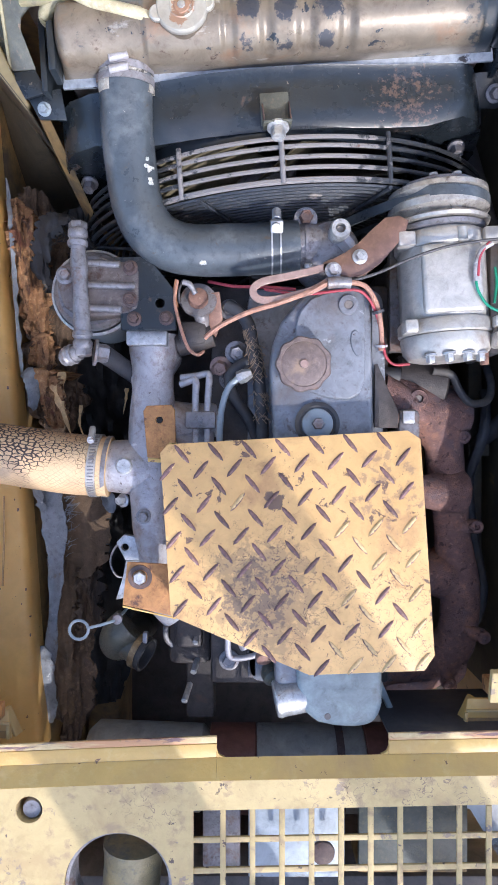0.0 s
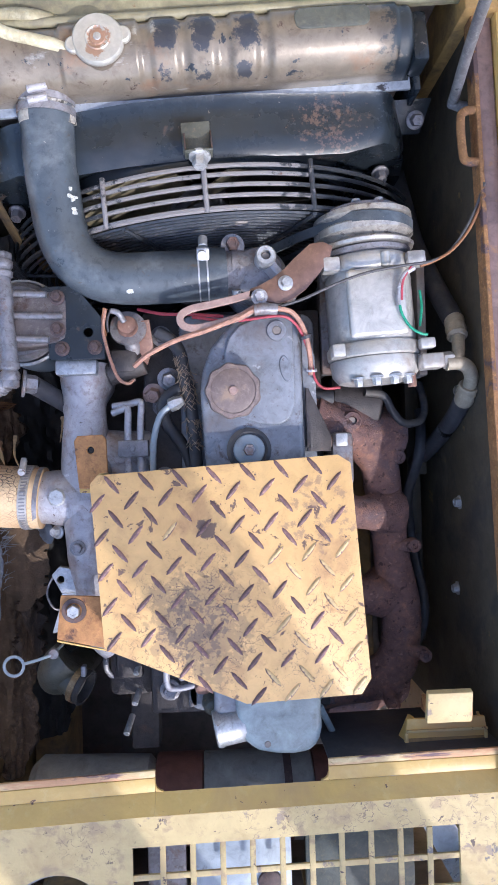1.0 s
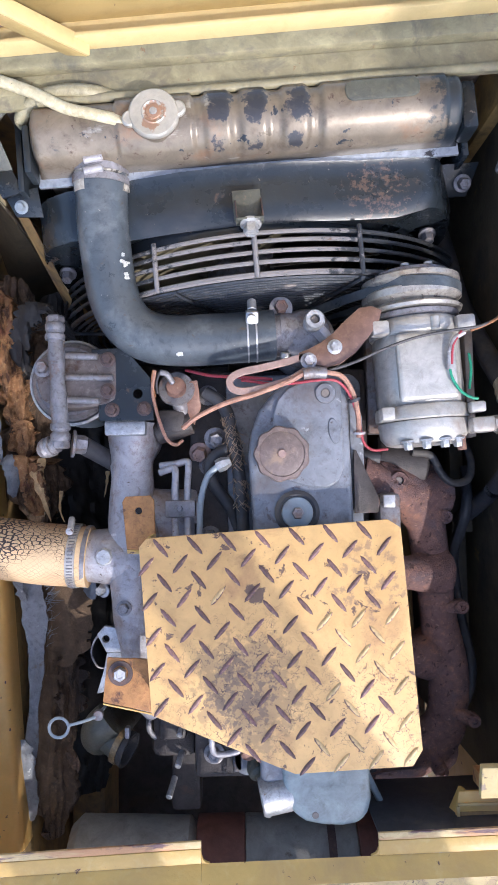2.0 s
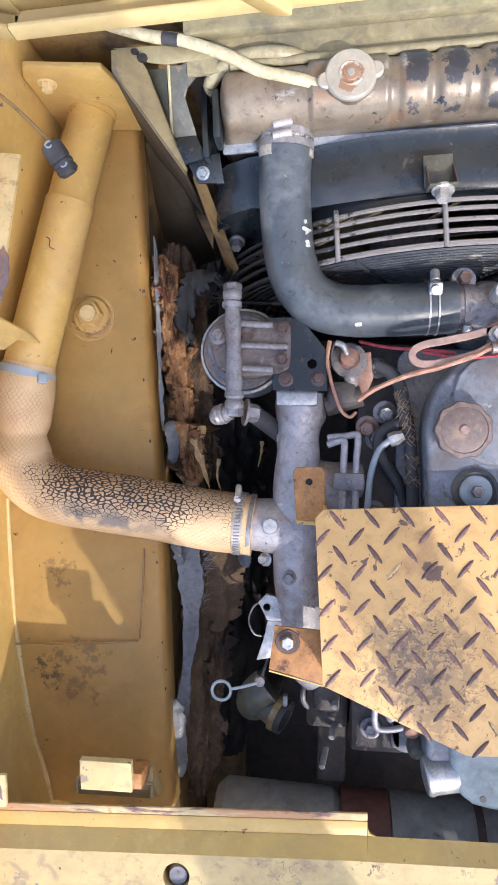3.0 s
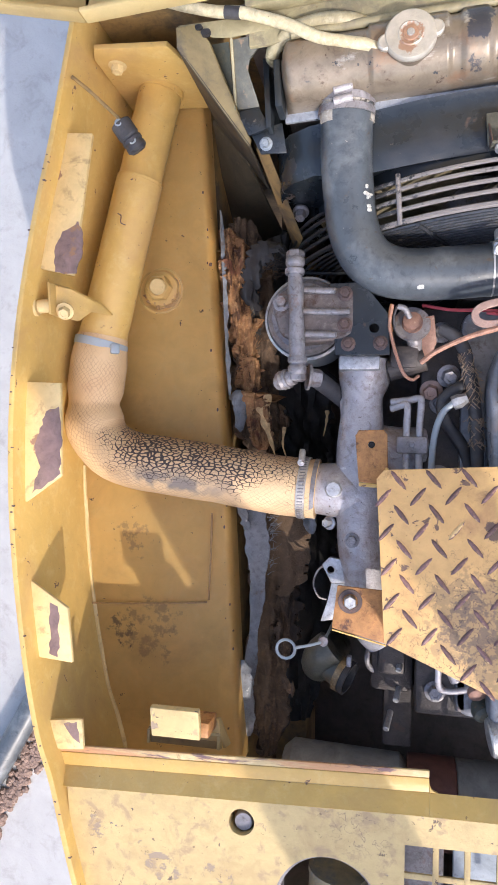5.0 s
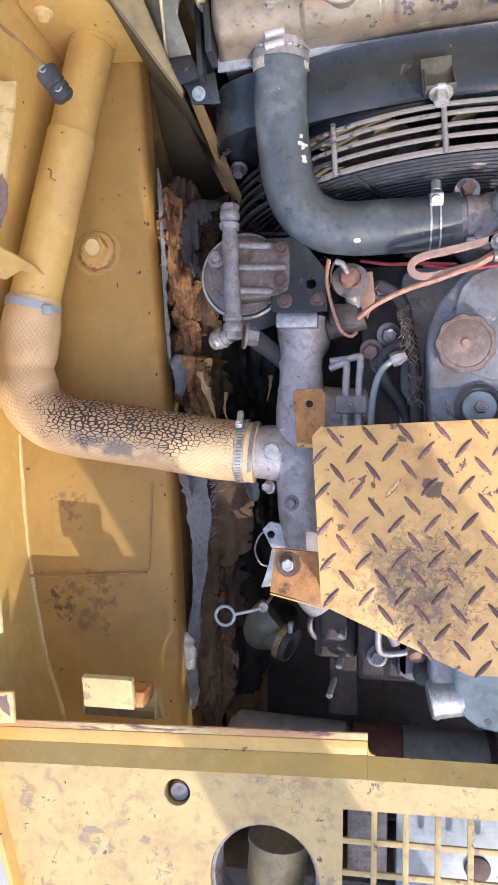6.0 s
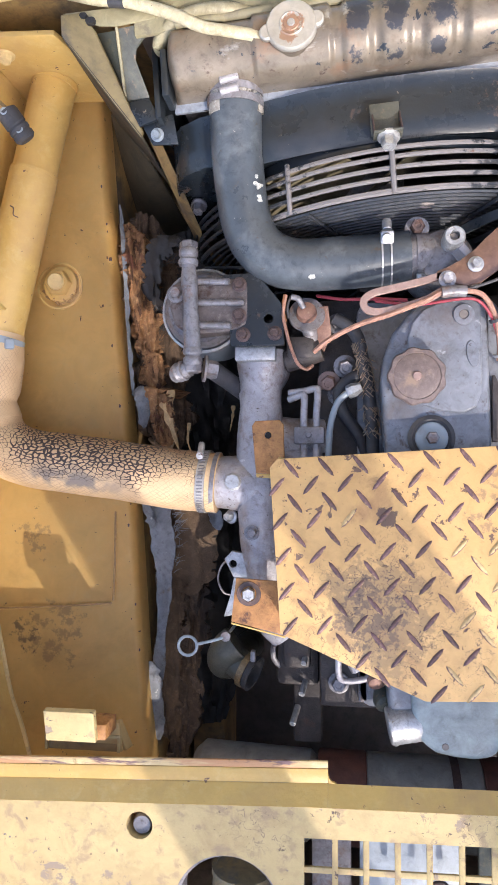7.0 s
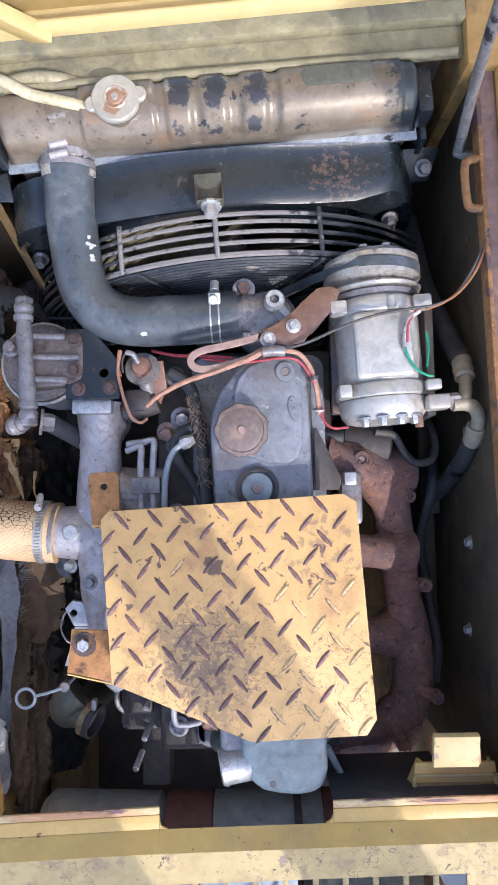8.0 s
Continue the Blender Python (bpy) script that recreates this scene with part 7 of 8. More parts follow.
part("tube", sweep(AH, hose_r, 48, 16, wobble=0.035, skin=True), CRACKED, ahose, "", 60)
cl = part("clamp", band((-0.5312, 0.1760, 1.180), d, 0.0393, 0.012, 0.0014, 48), BLUE_GREY, ahose, "grey worm clamp")
part("clamp_screw", box(-0.506, -0.492, 0.158, 0.173, 1.200, 1.210, 0.003, turned((-0.499, 0.165, 1.204), 35, "Y")), BLUE_GREY, cl)
dd = Vector((1, -0.085, 0)).normalized()
cl = part("clamp", band((-0.2155, -0.0325, 1.172), dd, 0.0432, 0.0125, 0.0015, 56), PULLEY_STEEL, ahose, "slotted steel worm clamp")
for k in range(26):
    an = radians(18 + k * 6)
    q = Vector((-0.2155, -0.0325, 1.172)) + Vector((0.0447 * math.cos(an) * 0.085, 0.0447 * math.cos(an), 0.0447 * math.sin(an)))
    b = box(-0.004, 0.004, -0.0009, 0.0009, -0.0005, 0.0005, 0.0002)
    b.transform(Matrix.Translation(q) @ Matrix.Rotation(an - math.pi / 2, 4, "X"))
    part("slot", b, DARK_STEEL, cl)
part("clamp_screw", box(-0.2200, -0.2115, -0.002, 0.024, 1.199, 1.2085, 0.003, turned((-0.216, 0.012, 1.204), -38, "X")), STEEL, cl)
part("clamp_slot", rod((-0.2158, 0.0045, 1.2085), (-0.2158, 0.0035, 1.2140), 0.0052, seg=16), CAST_ALU, cl)
part("clamp_end", band((-0.1995, -0.0340, 1.172), dd, 0.0425, 0.006, 0.0010, 48), DARK_STEEL, ahose)

# ---- rubber stop stands at the rear corners ----
def stop_stand(x, y, w, x0, x1, north, south, label):
    ob = thing("stop_stand", label, "stop", (x, y, 1.22), "hood stops")
    part("block", box(x - w, x + w, y - 0.012, y + 0.029, 1.300, 1.310, 0.0014, turned((x, y, 1.30), 14, "X"), 2), WORN_YELLOW, ob, "pale yellow block")
    part("bridge", prism([(x0, south), (x1, south), (x1 - 0.004, north), (x0 + 0.005, north)], 1.2440, 1.2500, 0.002), YELLOW, ob)
    # darker strip laid on for the unlit slot behind the rim
    part("slot", box(x0 + 0.006, x1 - 0.007, south + 0.001, south + 0.0110, 1.2502, 1.2512, 0.0003), BAY_YELLOW, ob)
    part("rim", box(x0 + 0.003, x1 - 0.002, south + 0.0188, south + 0.0225, 1.2502, 1.2535, 0.001), WORN_YELLOW, ob)
    for xe in (x0 + 0.001, x1 - 0.0065):
        part("rim_end", box(xe, xe + 0.0045, south, south + 0.0186, 1.2502, 1.2530, 0.001), WORN_YELLOW, ob)
    for xa, s_ in ((x0, -1), (x1, 1)):
        part("leg", slab([(xa, south, 1.2435), (xa - s_ * 0.013, north, 1.2435), (xa - s_ * 0.010, north, 1.232), (xa + s_ * 0.004, south, 1.225)], (0.004, 0, 0)), YELLOW, ob)
    part("stem", box(x - w * 0.7, x + w * 1.25, y - 0.016, y + 0.004, 1.2505, 1.2935, 0.002), ORANGE_PAINT, ob)
    return ob


stop_stand(-0.3590, -0.341, 0.0325, -0.418, -0.311, -0.350, -0.388, "yellow hood stop block on a channel bracket")
stop_stand(0.3240, -0.306, 0.0280, 0.281, 0.394, -0.335, -0.371, "yellow hood stop block on a channel bracket beside the exhaust")

# ---- torn fibre mat along the tray edge ----
def torn_sheet(name, spine, width, material, parent, seed, thick=0.006, rag=0.35, relief=0.010, nu=48, nv=10, label="", taper=None):
    """A ragged mat along a line; width is a pair of offset vectors. The edges are torn by noise."""
    line = curve_points(spine, max(2, nu // max(1, len(spine) - 1)))
    b = bmesh.new()
    rows = []
    for i, p in enumerate(line):
        row = []
        for k in range(nv + 1):
            v = k / nv
            tear = 1 + rag * noise.noise(Vector((i * 0.33, v * 0.6 + seed, seed)))
            t = i / (len(line) - 1)
            tear *= taper(t) if taper else min(1, 0.3 + 5 * t, 0.3 + 5 * (1 - t))
            q = p + Vector(width[0]) * (1 - v) * tear + Vector(width[1]) * v * tear
            h = noise.noise(Vector((q.x * 62 + seed, q.y * 13, seed))) * relief * 0.9 + noise.noise(Vector((q.x * 210, q.y * 36 + seed, seed))) * relief * 0.40 + noise.noise(q * 90) * relief * 0.12
            row.append(b.verts.new(q + Vector((h * 0.5, h * 0.2, h))))
        rows.append(row)
    for i, (a, c) in enumerate(zip(rows, rows[1:])):
        for k in range(nv):
            if nv > 6 and k in (0, nv - 1) and noise.noise(Vector((i * 0.9, k, seed * 3))) > 0.25:
                continue
            b.faces.new((a[k], c[k], c[k + 1], a[k + 1]))
    bmesh.ops.delete(b, geom=[v for v in b.verts if not v.link_faces], context="VERTS")
    bmesh.ops.solidify(b, geom=b.faces[:], thickness=thick)
    return part(name, b, material, parent, label, 60)


def fibres(name, center_line, material, parent, count, seed, length, spread, r=0.0006):
    rg = random.Random(seed)
    line = curve_points(center_line, 10)
    b = bmesh.new()
    for _ in range(count):
        p = rg.choice(line) + Vector((rg.gauss(0, spread), rg.gauss(0, spread), rg.gauss(0, spread * 0.4)))
        dv = Vector((rg.uniform(0.1, 1), rg.uniform(-0.3, 0.9), rg.uniform(-0.5, 0.5))).normalized() * length * rg.uniform(0.5, 1.3)
        bend = Vector((rg.uniform(-1, 1), rg.uniform(-1, 1), -0.6)) * length * 0.2
        merge(b, sweep([p, p + dv * 0.5, p + dv + bend], lambda t: r * (1.15 - t), 4, 2))
    return part(name, b, material, parent)


mat_th = thing("fibre_mat", "torn brown fibre insulation mat with grey facing", "insulation", (-0.31, -0.05, 0.9))
torn_sheet("mat", [(-0.338, 0.400, 1.070), (-0.330, 0.30, 1.066), (-0.320, 0.20, 1.060), (-0.310, 0.10, 1.056), (-0.300, 0.0, 1.052)], ((-0.030, 0, 0.012), (0.036, 0, -0.040)), FOAM, mat_th, 1.0, 0.012, 0.22, 0.020, 110, 24)
torn_sheet("mat", [(-0.300, -0.01, 1.050), (-0.288, -0.12, 1.048), (-0.285, -0.24, 1.050), (-0.285, -0.36, 1.046), (-0.283, -0.48, 1.040)], ((-0.024, 0, 0.010), (0.028, 0, -0.030)), FOAM, mat_th, 2.3, 0.012, 0.24, 0.018, 120, 24)
# black sheet put in for the unlit void below the mat
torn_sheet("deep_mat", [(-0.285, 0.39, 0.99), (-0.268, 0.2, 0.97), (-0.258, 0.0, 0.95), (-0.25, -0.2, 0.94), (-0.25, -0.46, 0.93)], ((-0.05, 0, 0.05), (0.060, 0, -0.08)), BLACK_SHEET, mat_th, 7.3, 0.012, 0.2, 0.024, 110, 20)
torn_sheet("foam_flake", [(-0.352, 0.372, 1.096), (-0.346, 0.33, 1.100), (-0.340, 0.28, 1.098), (-0.332, 0.22, 1.092), (-0.326, 0.165, 1.084)], ((-0.014, 0, 0.004), (0.022, 0, -0.006)), FOAM_BRIGHT, mat_th, 3.7, 0.018, 0.45, 0.022, 84, 18, "crumbling orange foam")
torn_sheet("foam_flake", [(-0.330, 0.185, 1.084), (-0.322, 0.150, 1.082), (-0.316, 0.110, 1.078)], ((-0.012, 0.004, 0.0), (0.020, 0.004, -0.008)), FOAM_BRIGHT, mat_th, 6.1, 0.012, 0.5, 0.018, 44, 12, "torn brown foam")
torn_sheet("foam_flake", [(-0.326, 0.112, 1.090), (-0.312, 0.092, 1.097), (-0.300, 0.052, 1.092), (-0.294, 0.020, 1.086)], ((-0.018, 0.006, 0.0), (0.022, 0.004, 0.006)), FOAM_BRIGHT, mat_th, 5.1, 0.005, 0.40, 0.010, 44, 10, "peeling orange flap")
torn_sheet("felt", [(-0.264, -0.005, 1.074), (-0.258, -0.060, 1.084), (-0.254, -0.110, 1.082), (-0.256, -0.160, 1.070), (-0.266, -0.215, 1.056)], ((-0.040, 0, 0.002), (0.036, 0, -0.014)), FELT, mat_th, 6.4, 0.006, 0.16, 0.007, 50, 14, "brown felt sheet")
torn_sheet("foam_flake", [(-0.262, -0.16, 1.050), (-0.258, -0.22, 1.045), (-0.262, -0.31, 1.038)], ((-0.018, 0, 0.004), (0.020, 0, -0.01)), FOAM, mat_th, 6.9, 0.008, 0.5, 0.022, 44, 12, "brown torn foam")
torn_sheet("facing", [(-0.3690, 0.400, 1.1045), (-0.3640, 0.34, 1.103), (-0.3590, 0.25, 1.100), (-0.3530, 0.16, 1.097), (-0.347, 0.10, 1.093)], ((-0.001, 0, 0.002), (0.005, 0, 0.0)), FOIL, mat_th, 8.2, 0.0012, 0.7, 0.006, 80, 5, "grey torn facing")
torn_sheet("facing", [(-0.342, 0.112, 1.092), (-0.334, 0.100, 1.101), (-0.328, 0.080, 1.099), (-0.328, 0.050, 1.090)], ((-0.009, -0.006, 0.004), (0.008, 0.008, 0.0)), FOIL, mat_th, 9.9, 0.0012, 0.3, 0.006, 30, 6, "grey torn facing")
torn_sheet("facing", [(-0.312, -0.024, 1.092), (-0.302, -0.08, 1.096), (-0.296, -0.13, 1.094), (-0.296, -0.185, 1.089), (-0.300, -0.24, 1.084), (-0.306, -0.30, 1.078), (-0.309, -0.345, 1.072)], ((-0.020, 0, -0.006), (0.017, 0, 0.007)), FOIL, mat_th, 4.4, 0.0014, 0.16, 0.005, 120, 6, "curled grey foil facing", lambda t: 1.08 - 0.58 * min(1, max(0, t - 0.35) / 0.3) + 0.08 * math.sin(23 * t))
torn_sheet("foam_flake", [(-0.290, -0.17, 1.066), (-0.289, -0.23, 1.068), (-0.294, -0.30, 1.064), (-0.294, -0.38, 1.056), (-0.290, -0.45, 1.048)], ((-0.012, 0, 0.002), (0.017, 0, -0.008)), FELT, mat_th, 4.6, 0.006, 0.35, 0.014, 100, 12, "brown shredded felt")
torn_sheet("facing", [(-0.322, -0.315, 1.082), (-0.315, -0.345, 1.086), (-0.313, -0.39, 1.078), (-0.311, -0.44, 1.068)], ((-0.009, 0, 0.0), (0.011, 0, -0.006)), FOIL, mat_th, 4.9, 0.0014, 0.35, 0.006, 40, 6, "grey torn facing")
torn_sheet("facing", [(-0.335, -0.030, 1.094), (-0.326, -0.060, 1.100), (-0.318, -0.090, 1.096), (-0.314, -0.108, 1.090)], ((-0.007, 0, 0.0), (0.007, 0, 0.006)), FOIL, mat_th, 2.9, 0.0012, 0.6, 0.008, 30, 6, "pale torn facing")
torn_sheet("facing", [(-0.232, -0.040, 1.078), (-0.222, -0.075, 1.082), (-0.214, -0.110, 1.070)], ((-0.010, 0, 0.0), (0.010, 0, -0.004)), FOIL, mat_th, 5.9, 0.0012, 0.5, 0.008, 30, 6, "dull torn facing")
torn_sheet("facing", [(-0.262, -0.345, 1.062), (-0.250, -0.355, 1.064), (-0.240, -0.362, 1.060)], ((0, -0.010, 0.0), (0, 0.012, 0.004)), FOAM, mat_th, 3.3, 0.0012, 0.6, 0.010, 20, 6, "grey torn scrap")
SPLINT = surface("pale_torn_edge", (rgb(206, 176, 130), rgb(184, 148, 104)), 60, 0.9)
for pts, rr in (([(-0.296, 0.092, 1.094), (-0.287, 0.06, 1.100), (-0.272, 0.012, 1.096)], 0.0105), ([(-0.287, 0.108, 1.092), (-0.286, 0.07, 1.098), (-0.278, 0.030, 1.092)], 0.0075), ([(-0.262, 0.058, 1.074), (-0.264, 0.03, 1.074), (-0.258, 0.010, 1.072)], 0.0030), ([(-0.198, 0.088, 1.030), (-0.199, 0.07, 1.034), (-0.204, 0.046, 1.03)], 0.0034)):
    part("splinter", sweep(pts, lambda t: 0.0004 + rr * (1 - t) ** 0.7 * (0.75 + 0.25 * math.sin(17 * t)), 7, 10, flat=0.4, wobble=0.4), SPLINT, mat_th)
fibres("fibre_tuft", [(-0.282, -0.05, 1.102), (-0.277, -0.10, 1.100), (-0.277, -0.17, 1.092)], FOIL, mat_th, 70, 5, 0.018, 0.003)
fibres("fibre_tuft", [(-0.30, 0.33, 1.08), (-0.285, 0.30, 1.08)], FOAM, mat_th, 50, 6, 0.020, 0.008)
fibres("fibre_tuft", [(-0.33, 0.24, 1.085), (-0.315, 0.18, 1.08)], FOAM_BRIGHT, mat_th, 60, 8, 0.014, 0.006)

flap = thing("rubber_flap", "torn black rubber flap hanging above the fibre mat", "rubber sheet", (-0.29, 0.31, 1.05))
torn_sheet("sheet", [(-0.312, 0.215, 1.05), (-0.318, 0.265, 1.085), (-0.312, 0.310, 1.108), (-0.290, 0.334, 1.116), (-0.264, 0.332, 1.112), (-0.246, 0.308, 1.095), (-0.238, 0.285, 1.06)], ((-0.014, 0.006, 0.0), (0.016, -0.014, 0.004)), BLACK_SHEET, flap, 12.4, 0.004, 0.45, 0.014, 90, 9)
fibres("frayed_edge", [(-0.292, 0.300, 1.112), (-0.276, 0.312, 1.114), (-0.256, 0.300, 1.104)], BLACK_SHEET, flap, 60, 15, 0.014, 0.004)

# ---- oil filler elbow, dipstick, hose end ----
BRASS_BAND = surface("tarnished_brass_band", (rgb(140, 118, 84), rgb(112, 94, 72), rgb(164, 142, 104)), 40, 0.4, 0.5)
elbow = thing("filler_elbow", "grey-green filler elbow with open clamped mouth", "pipe", (-0.18, -0.29, 1.05))
part("bend", sweep([(-0.172, -0.262, 1.160), (-0.184, -0.272, 1.160), (-0.192, -0.286, 1.148), (-0.194, -0.300, 1.120), (-0.190, -0.31, 1.06), (-0.18, -0.315, 0.95)], lambda t: 0.0265 - 0.003 * t, 24, 8), ELBOW_PAINT, elbow)
part("branch", rod((-0.188, -0.281, 1.150), (-0.160, -0.297, 1.162), 0.0215, seg=24), ELBOW_PAINT, elbow)
md = Vector((0.85, -0.35, 0.30)).normalized()
part("mouth", lathe_ring((-0.1560, -0.2990, 1.1630), md, [(0.0205, -0.006), (0.0235, -0.006), (0.0250, 0.012), (0.0215, 0.012)], 32), BLACK_SHEET, elbow)
part("mouth_clamp", band((-0.1570, -0.2985, 1.1628), md, 0.0242, 0.009, 0.0014, 32), BRASS_BAND, elbow, "tarnished brass clamp")
part("mouth_dark", rod((-0.164, -0.296, 1.160), (-0.1575, -0.2985, 1.1625), 0.0205), SOOT, elbow)
part("clamp_tail", box(-0.150, -0.143, -0.283, -0.268, 1.168, 1.182, 0.002), DARK_STEEL, elbow)
dip = thing("dipstick", "steel dipstick with ring handle", "dipstick", (-0.21, -0.25, 1.15))
part("ring", sweep([Vector((-0.2315, -0.2550, 1.213)) + 0.0128 * Vector((math.cos(2 * math.pi * k / 28), math.sin(2 * math.pi * k / 28), 0)) for k in range(28)], 0.0021, 8, closed=True, smooth=False), BLUE_GREY, dip)
part("stem", sweep([(-0.2188, -0.2525, 1.213), (-0.2000, -0.2480, 1.212), (-0.1830, -0.2430, 1.208), (-0.1790, -0.2420, 1.18), (-0.1770, -0.2420, 1.10)], 0.0021, 8, 6), BLUE_GREY, dip)
part("collar", rod((-0.1815, -0.2425, 1.198), (-0.1800, -0.2420, 1.210), 0.0068), DARK_STEEL, dip)
hook = thing("wire_hook", "thin dark wire loop beside the lug", "wire", (-0.19, -0.17, 1.13))
part("wire", sweep([(-0.176, -0.142, 1.165), (-0.194, -0.152, 1.15), (-0.203, -0.175, 1.14), (-0.196, -0.195, 1.135), (-0.185, -0.200, 1.13)], 0.0016, 6, 6), DARK_STEEL, hook)

# ---- housing under the plate's rear edge ----
house = thing("thermostat_housing", "blue-grey enamelled housing with bright side nozzle", "housing", (0.12, -0.32, 1.12))
part("body", prism([(0.171, -0.24), (0.172, -0.335), (0.168, -0.352), (0.156, -0.3640), (0.135, -0.3670), (0.112, -0.3655), (0.090, -0.3610), (0.074, -0.350), (0.066, -0.335), (0.062, -0.31), (0.060, -0.24)][::-1], 1.17, 1.2680, 0.013, 4), HOUSING_PAINT, house, "", 50)
part("neck_web", slab([(0.066, -0.334, 1.252), (0.090, -0.357, 1.252), (0.062, -0.352, 1.240), (0.055, -0.330, 1.240)], (0, 0, -0.03)), HOUSING_PAINT, house)
noz = part("nozzle", rod((0.074, -0.3300, 1.245), (0.0335, -0.3370, 1.248), 0.0235, seg=32, bev=0.002), STEEL, house, "bright turned nozzle")
part("nozzle_bead", band((0.0395, -0.3360, 1.2475), (-1, -0.17, 0.07), 0.0232, 0.004, 0.0014, 32), STEEL, noz)
part("plug_hole", rod((0.1010, -0.3515, 1.2672), (0.1010, -0.3515, 1.2692), 0.0042), SOOT, house)
part("base", box(0.068, 0.166, -0.358, -0.24, 1.10, 1.17, 0.01), DARK_STEEL, house)
part("stay", rod((0.176, -0.325, 1.215), (0.200, -0.378, 1.19), 0.0045), HOUSING_PAINT, house)
part("side_hose", rod((0.172, -0.27, 1.20), (0.215, -0.285, 1.185), 0.024), DARK_RUBBER, house)

link = thing("throttle_linkage", "oily metal throttle linkage", "linkage", (0.0, -0.27, 1.18))
part("wire_bail", sweep([(-0.0270, -0.235, 1.232), (-0.0280, -0.262, 1.232), (-0.0265, -0.284, 1.230), (-0.0150, -0.2890, 1.229), (0.0050, -0.2860, 1.228), (0.0120, -0.2820, 1.226)], 0.0042, 10, 8), CAST_ALU, link)
part("ball_joint", lathe((0.0190, -0.2820, 1.222), (0.2, -0.6, 0.8), [(0.008, 0), (0.0125, 0.006), (0.0115, 0.013), (0.006, 0.017)], 20), COPPER, link)
part("spool", rod((-0.012, -0.262, 1.222), (-0.004, -0.278, 1.222), 0.0075), CAST_ALU, link)
part("spool", rod((0.016, -0.256, 1.222), (0.022, -0.276, 1.222), 0.0085), DARK_STEEL, link)
part("cup", lathe((0.0290, -0.3130, 1.190), (0.3, -0.5, 0.8), [(0.012, 0), (0.016, 0.010), (0.015, 0.020), (0.010, 0.024)], 24), GREEN_STEEL, link)
part("lever", box(-0.002, 0.012, -0.33, -0.25, 1.165, 1.185, 0.003), DARK_STEEL, link)
part("bright_bolt", rod((0.0445, -0.2900, 1.24), (0.0445, -0.3080, 1.236), 0.0052), STEEL, link)

# pump body and shafts in the dark behind
pump = thing("injection_pump", "oily dark injection pump", "pump", (-0.08, -0.28, 1.0))
part("body", box(-0.120, -0.055, -0.33, -0.10, 0.98, 1.13, 0.012), BLOCK, pump)
part("top", box(-0.108, -0.068, -0.30, -0.20, 1.1305, 1.142, 0.006), BLOCK, pump)
part("loop_pipe", sweep([(-0.095, -0.245, 1.13), (-0.118, -0.262, 1.14), (-0.122, -0.290, 1.13), (-0.105, -0.31, 1.12)], 0.004, 8, 8), DARK_STEEL, pump)
for x, y in ((-0.072, -0.275), (-0.075, -0.318), (-0.088, -0.36)):
    part("stud", rod((x, y, 1.12), (x - 0.006, y - 0.016, 1.150), 0.0045), STEEL, pump)
part("rail", box(-0.10, -0.055, -0.44, -0.331, 1.00, 1.05, 0.006), BLOCK, pump)

# cylinder across the rear, under the panel lip
drum = thing("cross_cylinder", "dusty grey and red cylinder lying across the bay", "cylinder", (0, -0.46, 0.98))
Y, Z, R = -0.522, 1.040, 0.068
part("section", rod((-0.258, Y + 0.008, Z), (-0.062, Y, Z), R - 0.002, seg=48, bev=0.014), DRUM_GREY, drum)
part("section", rod((-0.0615, Y, Z), (0.012, Y, Z), R, seg=48, bev=0.002), DARK_RED, drum, "dark red oxide band")
part("section", rod((0.0125, Y, Z), (0.182, Y, Z), R - 0.001, seg=48, bev=0.002), DRUM_GREY, drum)
part("section", rod((0.1825, Y, Z), (0.235, Y, Z), R, seg=48, bev=0.002), DARK_RED, drum, "dark red oxide band")
part("strap", band((0.142, Y, Z), (1, 0, 0), R - 0.001, 0.012, 0.002, 48), RUSTY_STEEL, drum)

# exhaust pipe in the round opening, and covers seen through the grille
TAIL_PAINT = surface("sooty_yellow_pipe", (rgb(150, 136, 98), rgb(132, 120, 92), rgb(108, 104, 92)), 16, 0.5, spots=((rgb(96, 100, 102), 12, 0.52, 0.66, 0.5, 0),))
tail = thing("exhaust_pipe", "yellow-grey exhaust pipe in the round opening", "pipe", (-0.15, -0.56, 0.9))
part("pipe", sweep([(-0.150, -0.522, 1.252), (-0.152, -0.555, 1.250), (-0.157, -0.61, 1.244), (-0.164, -0.70, 1.230)], 0.0375, 36, 6), TAIL_PAINT, tail)
part("pipe_collar", lathe_ring((-0.1500, -0.5230, 1.2520), (0.05, 1.0, 0.06), [(0.0340, -0.004), (0.0392, -0.004), (0.0392, 0.003), (0.0340, 0.003)], 40), TAIL_PAINT, tail)
part("opening_sleeve", lathe_ring((HOLE_B[0], HOLE_B[1], 1.262), (0, 0, 1), [(0.0600, 0), (0.0640, 0), (0.0655, 0.043), (0.0615, 0.043)], 48), DARK_STEEL, tail, "dark sleeve round the opening")
tank_b = thing("blue_cover", "pale blue painted cover under the grille", "cover", (0.06, -0.52, 1.1))
part("top", box(-0.001, 0.135, -0.605, -0.497, 1.170, 1.180, 0.003), WHITE_BLUE, tank_b)
part("front", box(-0.001, 0.135, -0.615, -0.6055, 1.10, 1.176, 0.002), WHITE_BLUE, tank_b)
part("stain_boss", lathe((0.104, -0.577, 1.1802), (0, 0, 1), [(0.017, 0), (0.016, 0.004), (0.009, 0.006)], 24), RUSTY_STEEL, tank_b)
tank_c = thing("side_cover", "grey stained cover under the grille", "cover", (0.2, -0.52, 1.1))
part("top", box(0.155, 0.31, -0.601, -0.497, 1.165, 1.175, 0.003), GREEN_STEEL, tank_c)
